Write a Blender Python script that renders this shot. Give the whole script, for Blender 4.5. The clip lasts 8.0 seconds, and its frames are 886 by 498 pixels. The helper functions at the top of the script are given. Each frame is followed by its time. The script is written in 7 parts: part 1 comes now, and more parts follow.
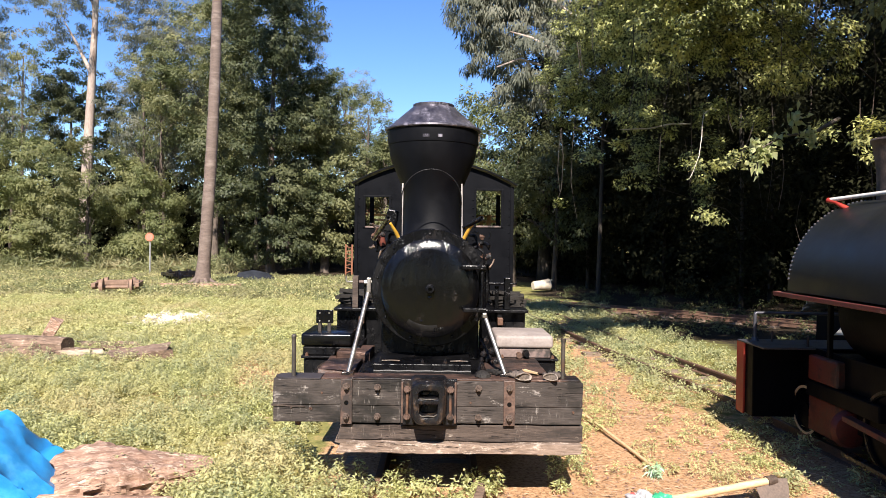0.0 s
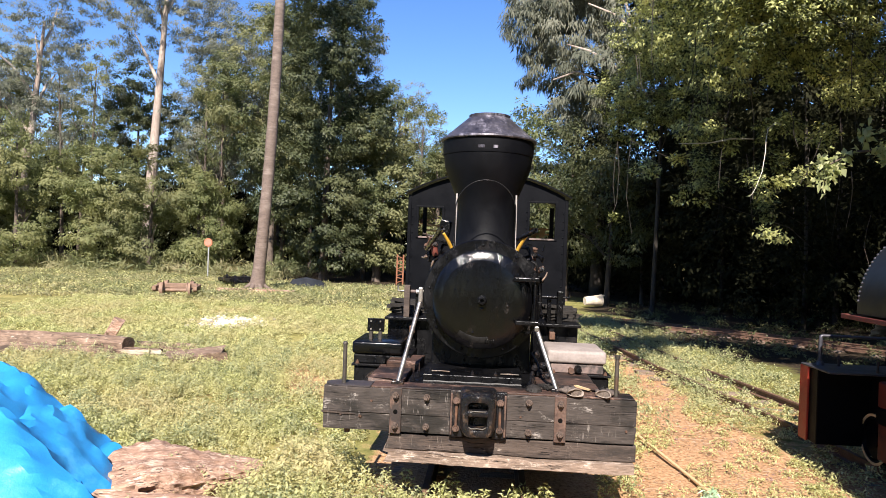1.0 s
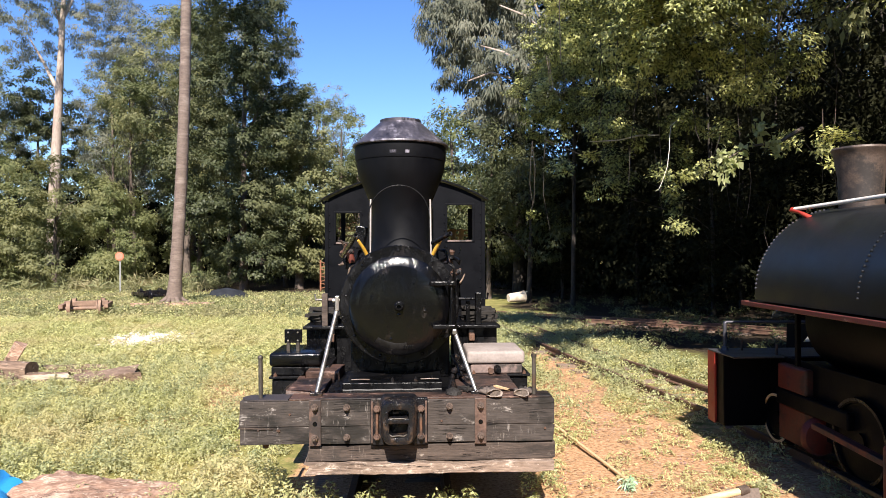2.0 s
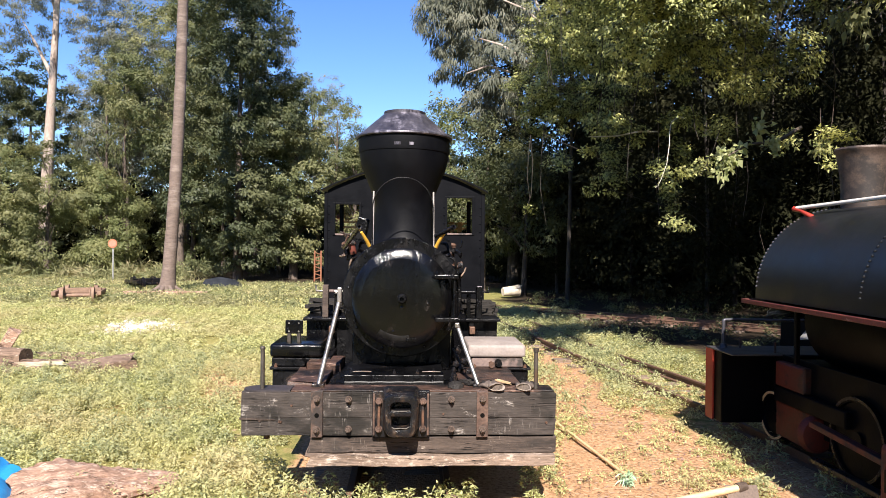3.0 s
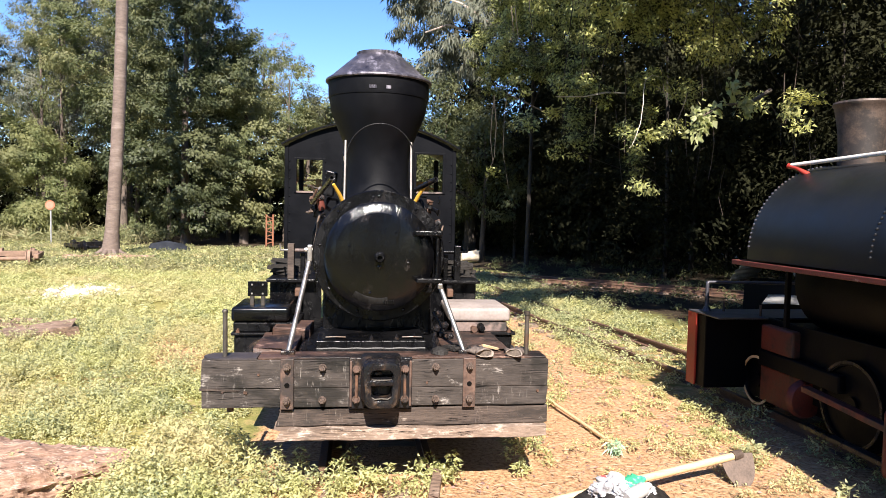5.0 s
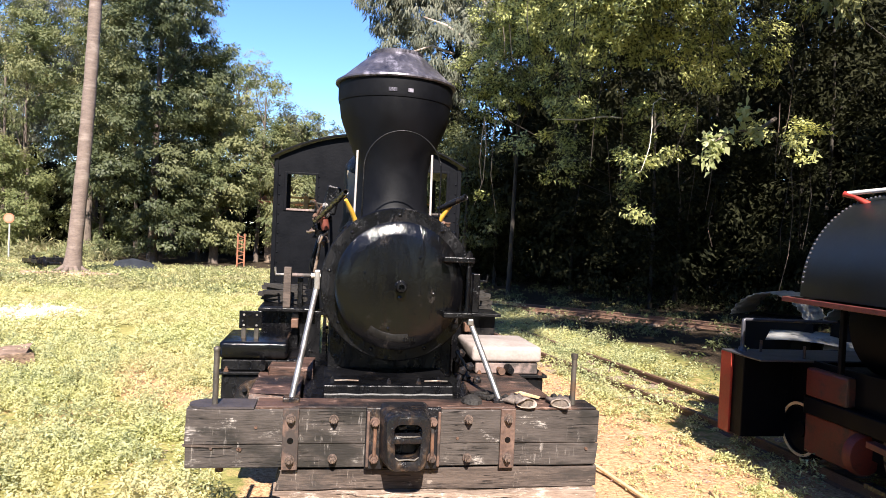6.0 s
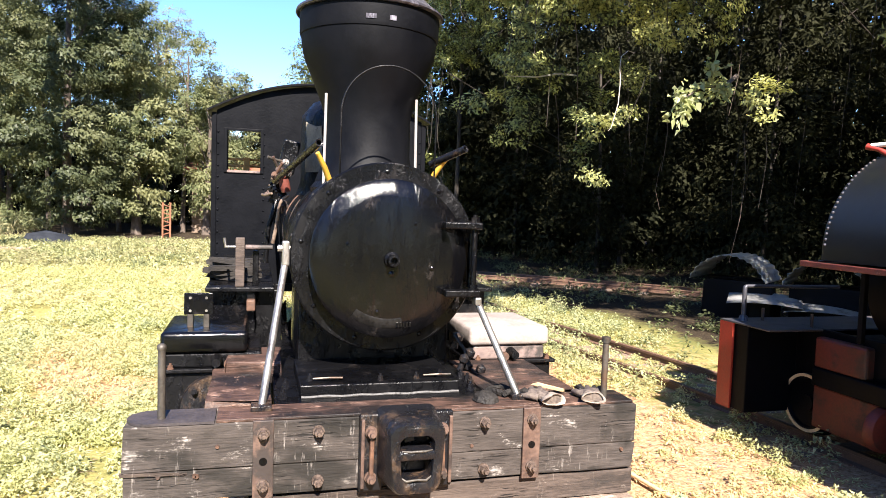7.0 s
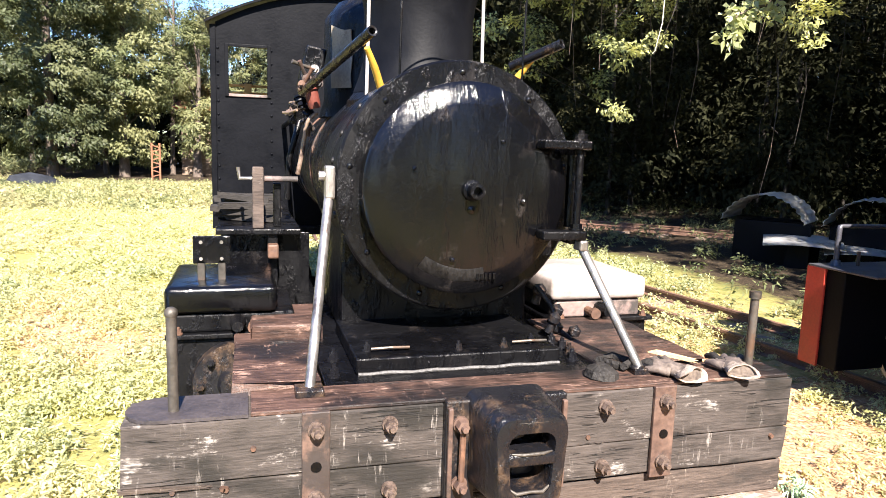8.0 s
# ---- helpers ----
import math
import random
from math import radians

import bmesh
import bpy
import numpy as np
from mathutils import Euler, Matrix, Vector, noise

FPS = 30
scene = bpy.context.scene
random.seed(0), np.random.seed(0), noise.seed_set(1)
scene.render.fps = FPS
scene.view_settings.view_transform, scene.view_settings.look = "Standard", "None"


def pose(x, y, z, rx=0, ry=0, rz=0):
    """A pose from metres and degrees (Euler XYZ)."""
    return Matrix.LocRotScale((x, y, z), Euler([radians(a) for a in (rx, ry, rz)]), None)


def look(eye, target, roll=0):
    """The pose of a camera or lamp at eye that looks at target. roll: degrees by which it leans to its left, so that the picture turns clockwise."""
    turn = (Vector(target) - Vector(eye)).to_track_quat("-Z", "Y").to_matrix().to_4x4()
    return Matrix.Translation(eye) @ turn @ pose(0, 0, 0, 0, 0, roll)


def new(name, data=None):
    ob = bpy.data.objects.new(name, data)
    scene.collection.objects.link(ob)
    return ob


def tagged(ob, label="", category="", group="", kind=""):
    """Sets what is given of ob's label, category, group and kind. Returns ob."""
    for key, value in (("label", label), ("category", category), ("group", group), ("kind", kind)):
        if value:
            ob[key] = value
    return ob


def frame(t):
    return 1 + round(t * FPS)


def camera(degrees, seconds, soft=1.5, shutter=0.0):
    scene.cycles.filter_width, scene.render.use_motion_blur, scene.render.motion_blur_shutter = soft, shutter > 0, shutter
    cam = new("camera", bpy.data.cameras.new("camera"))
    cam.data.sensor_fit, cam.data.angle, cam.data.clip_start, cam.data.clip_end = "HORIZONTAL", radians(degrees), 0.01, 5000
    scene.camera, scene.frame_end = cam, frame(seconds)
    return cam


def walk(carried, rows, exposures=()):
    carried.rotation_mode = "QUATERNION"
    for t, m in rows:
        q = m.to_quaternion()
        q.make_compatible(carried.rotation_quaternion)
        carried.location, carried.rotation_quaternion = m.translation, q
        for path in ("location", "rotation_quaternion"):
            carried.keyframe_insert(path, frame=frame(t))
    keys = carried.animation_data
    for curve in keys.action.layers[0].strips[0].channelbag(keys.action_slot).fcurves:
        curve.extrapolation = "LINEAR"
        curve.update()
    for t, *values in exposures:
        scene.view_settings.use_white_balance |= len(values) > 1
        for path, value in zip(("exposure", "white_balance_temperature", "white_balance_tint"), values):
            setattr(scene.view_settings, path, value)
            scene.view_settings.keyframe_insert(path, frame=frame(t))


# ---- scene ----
cam = camera(65.8, 8.0, soft=0.5)
PATH = [
    (0, (0.047, -3.929, 1.556), (0.061, -1.929, 1.525), 0.8),
    (0.5, (0.065, -3.947, 1.527), (0.062, -1.948, 1.486), 0.8),
    (0.8, (0.047, -3.917, 1.556), (0.042, -1.917, 1.522), 1.9),
    (1, (0.033, -3.908, 1.548), (-0.102, -1.912, 1.548), 2.2),
    (1.2, (0.048, -3.916, 1.565), (0.098, -1.918, 1.522), 1.6),
    (1.5, (0.102, -3.904, 1.579), (0.129, -1.904, 1.556), 0.8),
    (1.7, (0.104, -3.9, 1.574), (0.185, -1.902, 1.583), -0.4),
    (2.8, (0.044, -3.889, 1.579), (0.123, -1.89, 1.57), 0.1),
    (3, (0.032, -3.886, 1.578), (0.135, -1.889, 1.564), 0.7),
    (3.5, (0.019, -3.876, 1.578), (0.128, -1.879, 1.559), 1.0),
    (4, (-0.002, -3.873, 1.574), (0.136, -1.878, 1.555), 1.0),
    (4.5, (-0.037, -3.756, 1.542), (0.172, -1.773, 1.386), 3.7),
    (4.7, (-0.048, -3.655, 1.524), (0.15, -1.667, 1.419), 2.0),
    (5.8, (-0.344, -3.066, 1.48), (-0.007, -1.098, 1.362), 2.2),
    (6, (-0.347, -2.916, 1.487), (-0.015, -0.944, 1.451), 2.6),
    (6.2, (-0.348, -2.774, 1.501), (-0.062, -0.795, 1.457), 0.8),
    (6.5, (-0.386, -2.592, 1.46), (-0.101, -0.615, 1.375), 1.2),
    (6.8, (-0.447, -2.386, 1.464), (0.023, -0.447, 1.34), 2.7),
    (7, (-0.502, -2.256, 1.453), (0.026, -0.331, 1.328), 1.9),
    (7.5, (-0.548, -1.883, 1.396), (-0.019, 0.045, 1.342), 0.4),
    (8, (-0.62, -1.551, 1.357), (-0.069, 0.35, 1.068), 1.8),
]
walk(cam, [(t, look(eye, target, roll)) for t, eye, target, roll in PATH],
     exposures=[(0.0, 1.42), (4.0, 1.53), (6.0, 1.9), (7.0, 2.2), (8.0, 2.46)])

# ---- world, sun ----
SUN_ELEV, SUN_AZ = radians(42), radians(183.5)   # the sun stands behind the walk's start, a little to its left
world = bpy.data.worlds.new("sky")
scene.world = world
world.use_nodes = True
wn = world.node_tree
wn.nodes.clear()
sky = wn.nodes.new("ShaderNodeTexSky")
sky.sky_type = 'NISHITA'
sky.sun_disc = False
sky.sun_elevation = SUN_ELEV
sky.sun_rotation = SUN_AZ
sky.air_density, sky.dust_density, sky.ozone_density = 1.0, 0.15, 4.0
bg = wn.nodes.new("ShaderNodeBackground")
bg.inputs["Strength"].default_value = 0.085
wo = wn.nodes.new("ShaderNodeOutputWorld")
deep = wn.nodes.new("ShaderNodeHueSaturation")
deep.inputs["Hue"].default_value, deep.inputs["Saturation"].default_value, deep.inputs["Value"].default_value = 0.512, 1.2, 0.94
wn.links.new(sky.outputs[0], deep.inputs["Color"])
wn.links.new(deep.outputs[0], bg.inputs[0])
wn.links.new(bg.outputs[0], wo.inputs[0])
sun_data = bpy.data.lights.new("sun", 'SUN')
sun_data.energy = 5.0
sun_data.angle = radians(0.53)
sun_data.color = (1.0, 0.91, 0.825)
sun = new("sun", sun_data)
SUN_DIR = Vector((math.sin(SUN_AZ) * math.cos(SUN_ELEV), math.cos(SUN_AZ) * math.cos(SUN_ELEV), math.sin(SUN_ELEV)))
sun.matrix_world = look(SUN_DIR * 60, (0, 0, 0))

# ---- materials ----
def surf(name, c1, c2, rough=(0.5, 0.8), metal=0.0, scale=12.0, stretch=(1, 1, 1), bump=0.25, c3=None, c3_scale=1.5,
         c3_low=0.5, c3_high=0.62, fine=90.0, fine_amount=0.35, coat=0.0, per_object=0.0, dist=0.01, spec=0.5):
    """A surface with grain at two scales, stains of a third colour, uneven gloss and fine relief."""
    m = bpy.data.materials.new(name)
    m.use_nodes = True
    nt = m.node_tree
    n, l = nt.nodes, nt.links
    b = n["Principled BSDF"]
    tc = n.new("ShaderNodeTexCoord")
    mp = n.new("ShaderNodeMapping")
    mp.inputs["Scale"].default_value = stretch
    l.new(tc.outputs["Object"], mp.inputs["Vector"])
    n1 = n.new("ShaderNodeTexNoise")
    n1.inputs["Scale"].default_value = scale
    n1.inputs["Detail"].default_value = 7
    n1.inputs["Roughness"].default_value = 0.65
    l.new(mp.outputs[0], n1.inputs["Vector"])
    n2 = n.new("ShaderNodeTexNoise")
    n2.inputs["Scale"].default_value = fine
    n2.inputs["Detail"].default_value = 4
    l.new(mp.outputs[0], n2.inputs["Vector"])
    mixv = n.new("ShaderNodeMix")
    mixv.data_type = 'FLOAT'
    mixv.inputs[0].default_value = fine_amount
    l.new(n1.outputs[0], mixv.inputs[2])
    l.new(n2.outputs[0], mixv.inputs[3])
    ramp = n.new("ShaderNodeValToRGB")
    ramp.color_ramp.elements[0].position, ramp.color_ramp.elements[1].position = 0.36, 0.64
    ramp.color_ramp.elements[0].color, ramp.color_ramp.elements[1].color = (*c1, 1), (*c2, 1)
    l.new(mixv.outputs[0], ramp.inputs[0])
    col = ramp.outputs[0]
    if c3:
        n3 = n.new("ShaderNodeTexNoise")
        n3.inputs["Scale"].default_value = c3_scale
        n3.inputs["Detail"].default_value = 9
        n3.inputs["Roughness"].default_value = 0.7
        l.new(mp.outputs[0], n3.inputs["Vector"])
        r3 = n.new("ShaderNodeMapRange")
        r3.interpolation_type = 'SMOOTHSTEP'
        r3.inputs[1].default_value, r3.inputs[2].default_value = c3_low, c3_high
        l.new(n3.outputs[0], r3.inputs[0])
        mc = n.new("ShaderNodeMix")
        mc.data_type = 'RGBA'
        l.new(r3.outputs[0], mc.inputs[0])
        l.new(col, mc.inputs[6])
        mc.inputs[7].default_value = (*c3, 1)
        col = mc.outputs[2]
    if per_object:
        oi = n.new("ShaderNodeObjectInfo")
        hv = n.new("ShaderNodeHueSaturation")
        mr = n.new("ShaderNodeMapRange")
        mr.inputs[3].default_value, mr.inputs[4].default_value = 1 - per_object, 1 + per_object
        l.new(oi.outputs["Random"], mr.inputs[0])
        l.new(mr.outputs[0], hv.inputs["Value"])
        l.new(col, hv.inputs["Color"])
        col = hv.outputs[0]
    l.new(col, b.inputs["Base Color"])
    rr = n.new("ShaderNodeMapRange")
    rr.inputs[1].default_value, rr.inputs[2].default_value = 0.3, 0.7
    rr.inputs[3].default_value, rr.inputs[4].default_value = rough
    l.new(n1.outputs[0], rr.inputs[0])
    l.new(rr.outputs[0], b.inputs["Roughness"])
    b.inputs["Metallic"].default_value = metal
    b.inputs["Coat Weight"].default_value = coat
    b.inputs["Coat Roughness"].default_value = 0.2
    b.inputs["Specular IOR Level"].default_value = spec
    bp = n.new("ShaderNodeBump")
    bp.inputs["Strength"].default_value = bump
    bp.inputs["Distance"].default_value = dist
    l.new(mixv.outputs[0], bp.inputs["Height"])
    l.new(bp.outputs[0], b.inputs["Normal"])
    return m


def timber(name, dark, light, pale, pale_low=0.6, rough=(0.7, 0.92), grain=1.0, stain=(0.02, 0.017, 0.015), stain_low=0.55, scratch=0.0):
    """Old sawn wood along the object's x: fine grain, thin black checks, pale scuffs and dark stains."""
    m = bpy.data.materials.new(name)
    m.use_nodes = True
    nt = m.node_tree
    n, l = nt.nodes, nt.links
    b = n["Principled BSDF"]
    tc = n.new("ShaderNodeTexCoord")

    def nz(scale, stretch, detail=6, rgh=0.6):
        mp = n.new("ShaderNodeMapping")
        mp.inputs["Scale"].default_value = stretch
        l.new(tc.outputs["Object"], mp.inputs["Vector"])
        t = n.new("ShaderNodeTexNoise")
        t.inputs["Scale"].default_value, t.inputs["Detail"].default_value, t.inputs["Roughness"].default_value = scale, detail, rgh
        l.new(mp.outputs[0], t.inputs["Vector"])
        return t.outputs[0]

    def rng_(src, lo, hi, a=0.0, c=1.0):
        r = n.new("ShaderNodeMapRange")
        r.interpolation_type = 'SMOOTHSTEP'
        for i, v in ((1, lo), (2, hi), (3, a), (4, c)):
            r.inputs[i].default_value = v
        l.new(src, r.inputs[0])
        return r.outputs[0]

    def mix(fac, a, c):
        x = n.new("ShaderNodeMix")
        x.data_type = 'RGBA'
        l.new(fac, x.inputs[0])
        for sock, v in ((6, a), (7, c)):
            if isinstance(v, tuple):
                x.inputs[sock].default_value = (*v, 1)
            else:
                l.new(v, x.inputs[sock])
        return x.outputs[2]

    def math_(op, a, c):
        x = n.new("ShaderNodeMath")
        x.operation = op
        for i, v in ((0, a), (1, c)):
            if isinstance(v, float):
                x.inputs[i].default_value = v
            else:
                l.new(v, x.inputs[i])
        return x.outputs[0]
    fine = nz(30 * grain, (0.5, 5, 6), 8, 0.7)
    broad = nz(5, (0.6, 3, 4), 5)
    col = mix(rng_(math_('ADD', math_('MULTIPLY', fine, 0.6), math_('MULTIPLY', broad, 0.4)), 0.36, 0.64), dark, light)
    scuff = math_('MULTIPLY', rng_(nz(9, (1, 1.5, 1.8), 9, 0.75), pale_low, pale_low + 0.1), rng_(fine, 0.4, 0.6))
    col = mix(scuff, col, pale)
    col = mix(rng_(nz(3.2, (0.8, 1.2, 1.6), 6), stain_low, stain_low + 0.14), col, stain)
    if scratch:
        rub = math_('MULTIPLY', rng_(nz(16, (3.5, 1, 0.5), 7, 0.75), 0.57, 0.66), rng_(nz(4, (1, 1, 1), 4), 0.46, 0.62, 0.0, scratch))
        col = mix(rub, col, pale)
    check = math_('ADD', math_('ABSOLUTE', math_('SUBTRACT', nz(5, (0.3, 4, 6), 4, 0.55), 0.5), 0.0), rng_(nz(2.3, (1, 1, 1.5), 3), 0.44, 0.6, 0.0, 0.03))
    crack = rng_(check, 0.002, 0.011)
    col = mix(crack, (0.008, 0.007, 0.006), col)
    l.new(col, b.inputs["Base Color"])
    l.new(rng_(fine, 0.3, 0.7, *rough), b.inputs["Roughness"])
    b.inputs["Specular IOR Level"].default_value = 0.3
    bp = n.new("ShaderNodeBump")
    bp.inputs["Strength"].default_value, bp.inputs["Distance"].default_value = 0.8, 0.006
    l.new(math_('ADD', math_('MULTIPLY', fine, 0.6), crack), bp.inputs["Height"])
    l.new(bp.outputs[0], b.inputs["Normal"])
    return m


def tar(name, gloss, streak=0.12, dust=(0.026, 0.021, 0.018), dust_low=0.54, spec=0.22, base=0.0022, drip=0.8):
    """Thick black tar paint: runs down the surface in drips, wet here and matt there, with brownish dust in blotches."""
    m = bpy.data.materials.new(name)
    m.use_nodes = True
    nt = m.node_tree
    n, l = nt.nodes, nt.links
    b = n["Principled BSDF"]
    tc = n.new("ShaderNodeTexCoord")

    def nz(scale, stretch, detail, rgh=0.6):
        mp = n.new("ShaderNodeMapping")
        mp.inputs["Scale"].default_value = stretch
        l.new(tc.outputs["Object"], mp.inputs["Vector"])
        t = n.new("ShaderNodeTexNoise")
        t.inputs["Scale"].default_value, t.inputs["Detail"].default_value, t.inputs["Roughness"].default_value = scale, detail, rgh
        l.new(mp.outputs[0], t.inputs["Vector"])
        return t.outputs[0]

    def span(src, lo, hi, a, c):
        r = n.new("ShaderNodeMapRange")
        r.interpolation_type = 'SMOOTHSTEP'
        for i, v in ((1, lo), (2, hi), (3, a), (4, c)):
            r.inputs[i].default_value = v
        l.new(src, r.inputs[0])
        return r.outputs[0]

    def calc(op, a, c):
        x = n.new("ShaderNodeMath")
        x.operation = op
        for i, v in ((0, a), (1, c)):
            if isinstance(v, float):
                x.inputs[i].default_value = v
            else:
                l.new(v, x.inputs[i])
        return x.outputs[0]
    run = nz(20, (1, 1, streak), 6, 0.6)
    blotch = nz(7, (1, 1, 0.7), 9, 0.72)
    pit = nz(110, (1, 1, 1), 3)
    worn = calc('MULTIPLY', span(blotch, dust_low, dust_low + 0.12, 0.0, 1.0), span(run, 0.38, 0.6, 0.25, 1.0))
    mc = n.new("ShaderNodeMix")
    mc.data_type = 'RGBA'
    l.new(worn, mc.inputs[0])
    mc.inputs[6].default_value = (base, base, base * 1.25, 1)
    mc.inputs[7].default_value = (*dust, 1)
    l.new(mc.outputs[2], b.inputs["Base Color"])
    wet = span(nz(4, (1, 1, 0.5), 6, 0.7), 0.42, 0.58, gloss[1], gloss[0])
    l.new(calc('ADD', calc('ADD', wet, calc('MULTIPLY', worn, 0.12)), span(pit, 0.3, 0.7, -0.05, 0.05)), b.inputs["Roughness"])
    b.inputs["Specular IOR Level"].default_value = spec
    bp = n.new("ShaderNodeBump")
    bp.inputs["Strength"].default_value, bp.inputs["Distance"].default_value = drip, 0.007
    l.new(calc('ADD', calc('ADD', span(run, 0.5, 0.66, 0.0, 0.7), calc('MULTIPLY', blotch, 0.8)), calc('MULTIPLY', pit, 0.12)), bp.inputs["Height"])
    l.new(bp.outputs[0], b.inputs["Normal"])
    return m


def leafy(name, c1, c2, c3, translucency=0.35, rough=0.5, clump=0.6, few=0.0, sheen=0.25):
    """Leaves: each its own shade between c1 and c2, whole clumps drifting to c3, light let through. few: the share that keeps to c1."""
    m = bpy.data.materials.new(name)
    m.use_nodes = True
    nt = m.node_tree
    n, l = nt.nodes, nt.links
    b, out = n["Principled BSDF"], n["Material Output"]
    g = n.new("ShaderNodeNewGeometry")
    ramp = n.new("ShaderNodeValToRGB")
    ramp.color_ramp.elements[0].color, ramp.color_ramp.elements[1].color = (*c1, 1), (*c2, 1)
    ramp.color_ramp.elements[0].position = few
    l.new(g.outputs["Random Per Island"], ramp.inputs[0])
    nz = n.new("ShaderNodeTexNoise")
    nz.inputs["Scale"].default_value = clump
    nz.inputs["Detail"].default_value = 3
    l.new(g.outputs["Position"], nz.inputs["Vector"])
    mr = n.new("ShaderNodeMapRange")
    mr.inputs[1].default_value, mr.inputs[2].default_value = 0.42, 0.68
    l.new(nz.outputs[0], mr.inputs[0])
    mc = n.new("ShaderNodeMix")
    mc.data_type = 'RGBA'
    keep = n.new("ShaderNodeMath")
    keep.operation = 'MULTIPLY'
    more = n.new("ShaderNodeMapRange")
    more.inputs[1].default_value, more.inputs[2].default_value = few * 0.8, few * 0.8 + 0.2
    more.inputs[3].default_value = 1.0 if few == 0 else 0.0
    l.new(g.outputs["Random Per Island"], more.inputs[0])
    l.new(mr.outputs[0], keep.inputs[0])
    l.new(more.outputs[0], keep.inputs[1])
    l.new(keep.outputs[0], mc.inputs[0])
    l.new(ramp.outputs[0], mc.inputs[6])
    mc.inputs[7].default_value = (*c3, 1)
    hq = n.new("ShaderNodeHueSaturation")
    hq.inputs["Hue"].default_value, hq.inputs["Saturation"].default_value = 0.464, 0.74
    l.new(mc.outputs[2], hq.inputs["Color"])
    l.new(hq.outputs[0], b.inputs["Base Color"])
    b.inputs["Roughness"].default_value = rough + 0.12
    b.inputs["Specular IOR Level"].default_value = sheen
    tr = n.new("ShaderNodeBsdfTranslucent")
    hs = n.new("ShaderNodeHueSaturation")
    hs.inputs["Saturation"].default_value, hs.inputs["Value"].default_value = 1.15, 1.5
    l.new(hq.outputs[0], hs.inputs["Color"])
    l.new(hs.outputs[0], tr.inputs[0])
    ms = n.new("ShaderNodeMixShader")
    ms.inputs[0].default_value = translucency
    l.new(b.outputs[0], ms.inputs[1])
    l.new(tr.outputs[0], ms.inputs[2])
    l.new(ms.outputs[0], out.inputs[0])
    return m


M = {}
M["black"] = tar("black_oily_paint", (0.2, 0.48), 0.45, (0.019, 0.016, 0.015), 0.55, 0.2, 0.0022, 0.7)
M["door"] = tar("tarred_black_paint", (0.13, 0.21), 0.15, (0.019, 0.016, 0.015), 0.56, 0.32, 0.0018, 0.35)
M["stack"] = surf("black_matt_paint", (0.0018, 0.002, 0.003), (0.0034, 0.0037, 0.0052), (0.42, 0.62), spec=0.12, scale=7, fine=80, bump=0.12, c3=(0.008, 0.007, 0.007), c3_scale=2.2, c3_low=0.6, c3_high=0.8)
M["stackcap"] = surf("sooty_grey_metal", (0.022, 0.02, 0.026), (0.09, 0.083, 0.10), (0.3, 0.55), metal=0.45, scale=9, stretch=(1, 1, 0.5), fine=45, bump=0.4, c3=(0.30, 0.28, 0.33), c3_scale=13, c3_low=0.50, c3_high=0.72)
M["cab"] = surf("black_cab_paint", (0.0010, 0.0013, 0.0023), (0.0020, 0.0024, 0.0040), (0.4, 0.62), spec=0.09, scale=5, fine=60, bump=0.25, c3=(0.0065, 0.0055, 0.006), c3_scale=1.8, c3_low=0.6, c3_high=0.75)
M["beam"] = timber("weathered_beam_wood", (0.021, 0.017, 0.0145), (0.062, 0.051, 0.045), (0.30, 0.27, 0.245), 0.56, stain=(0.014, 0.012, 0.010), stain_low=0.49, scratch=0.5)
M["plank"] = timber("split_plank_wood", (0.030, 0.022, 0.018), (0.088, 0.066, 0.054), (0.30, 0.25, 0.21), 0.58, scratch=0.5)
M["paleplank"] = timber("splintered_pale_wood", (0.10, 0.07, 0.052), (0.27, 0.20, 0.155), (0.50, 0.42, 0.35), 0.5, stain_low=0.6)
M["deck"] = timber("oily_deck_wood", (0.016, 0.010, 0.008), (0.095, 0.053, 0.039), (0.30, 0.185, 0.14), 0.54, (0.35, 0.7), stain=(0.008, 0.006, 0.006), stain_low=0.47, scratch=0.4)
M["rust"] = surf("rusty_iron", (0.05, 0.03, 0.022), (0.17, 0.085, 0.05), (0.5, 0.8), metal=0.3, scale=14, fine=80, bump=0.4, c3=(0.03, 0.026, 0.025), c3_scale=5, c3_low=0.45, c3_high=0.62)
M["strap"] = surf("brown_iron_strap", (0.06, 0.036, 0.028), (0.15, 0.092, 0.068), (0.5, 0.75), metal=0.2, scale=10, fine=70, bump=0.3, c3=(0.03, 0.022, 0.019), c3_scale=4)
M["bolt"] = surf("worn_bolt_iron", (0.04, 0.028, 0.022), (0.14, 0.10, 0.08), (0.45, 0.7), metal=0.3, scale=40, fine=160, bump=0.3)
M["coupler"] = tar("greasy_coupler_iron", (0.2, 0.42), 0.6, (0.06, 0.038, 0.024), 0.50, 0.3, 0.006, 0.6)
M["rod"] = surf("bare_steel_rod", (0.20, 0.185, 0.17), (0.40, 0.375, 0.35), (0.28, 0.5), metal=0.85, scale=15, stretch=(1, 1, 0.3), fine=90, bump=0.15, c3=(0.10, 0.06, 0.04), c3_scale=9, c3_low=0.55, c3_high=0.68)
# pale and hardly metallic: the sun's glint on the uprights is in the colour
M["palesteel"] = surf("glint_pale_steel", (0.28, 0.25, 0.235), (0.46, 0.43, 0.41), (0.35, 0.55), metal=0.25, scale=20, bump=0.1, c3=(0.25, 0.18, 0.14), c3_scale=12, c3_low=0.6, c3_high=0.7)
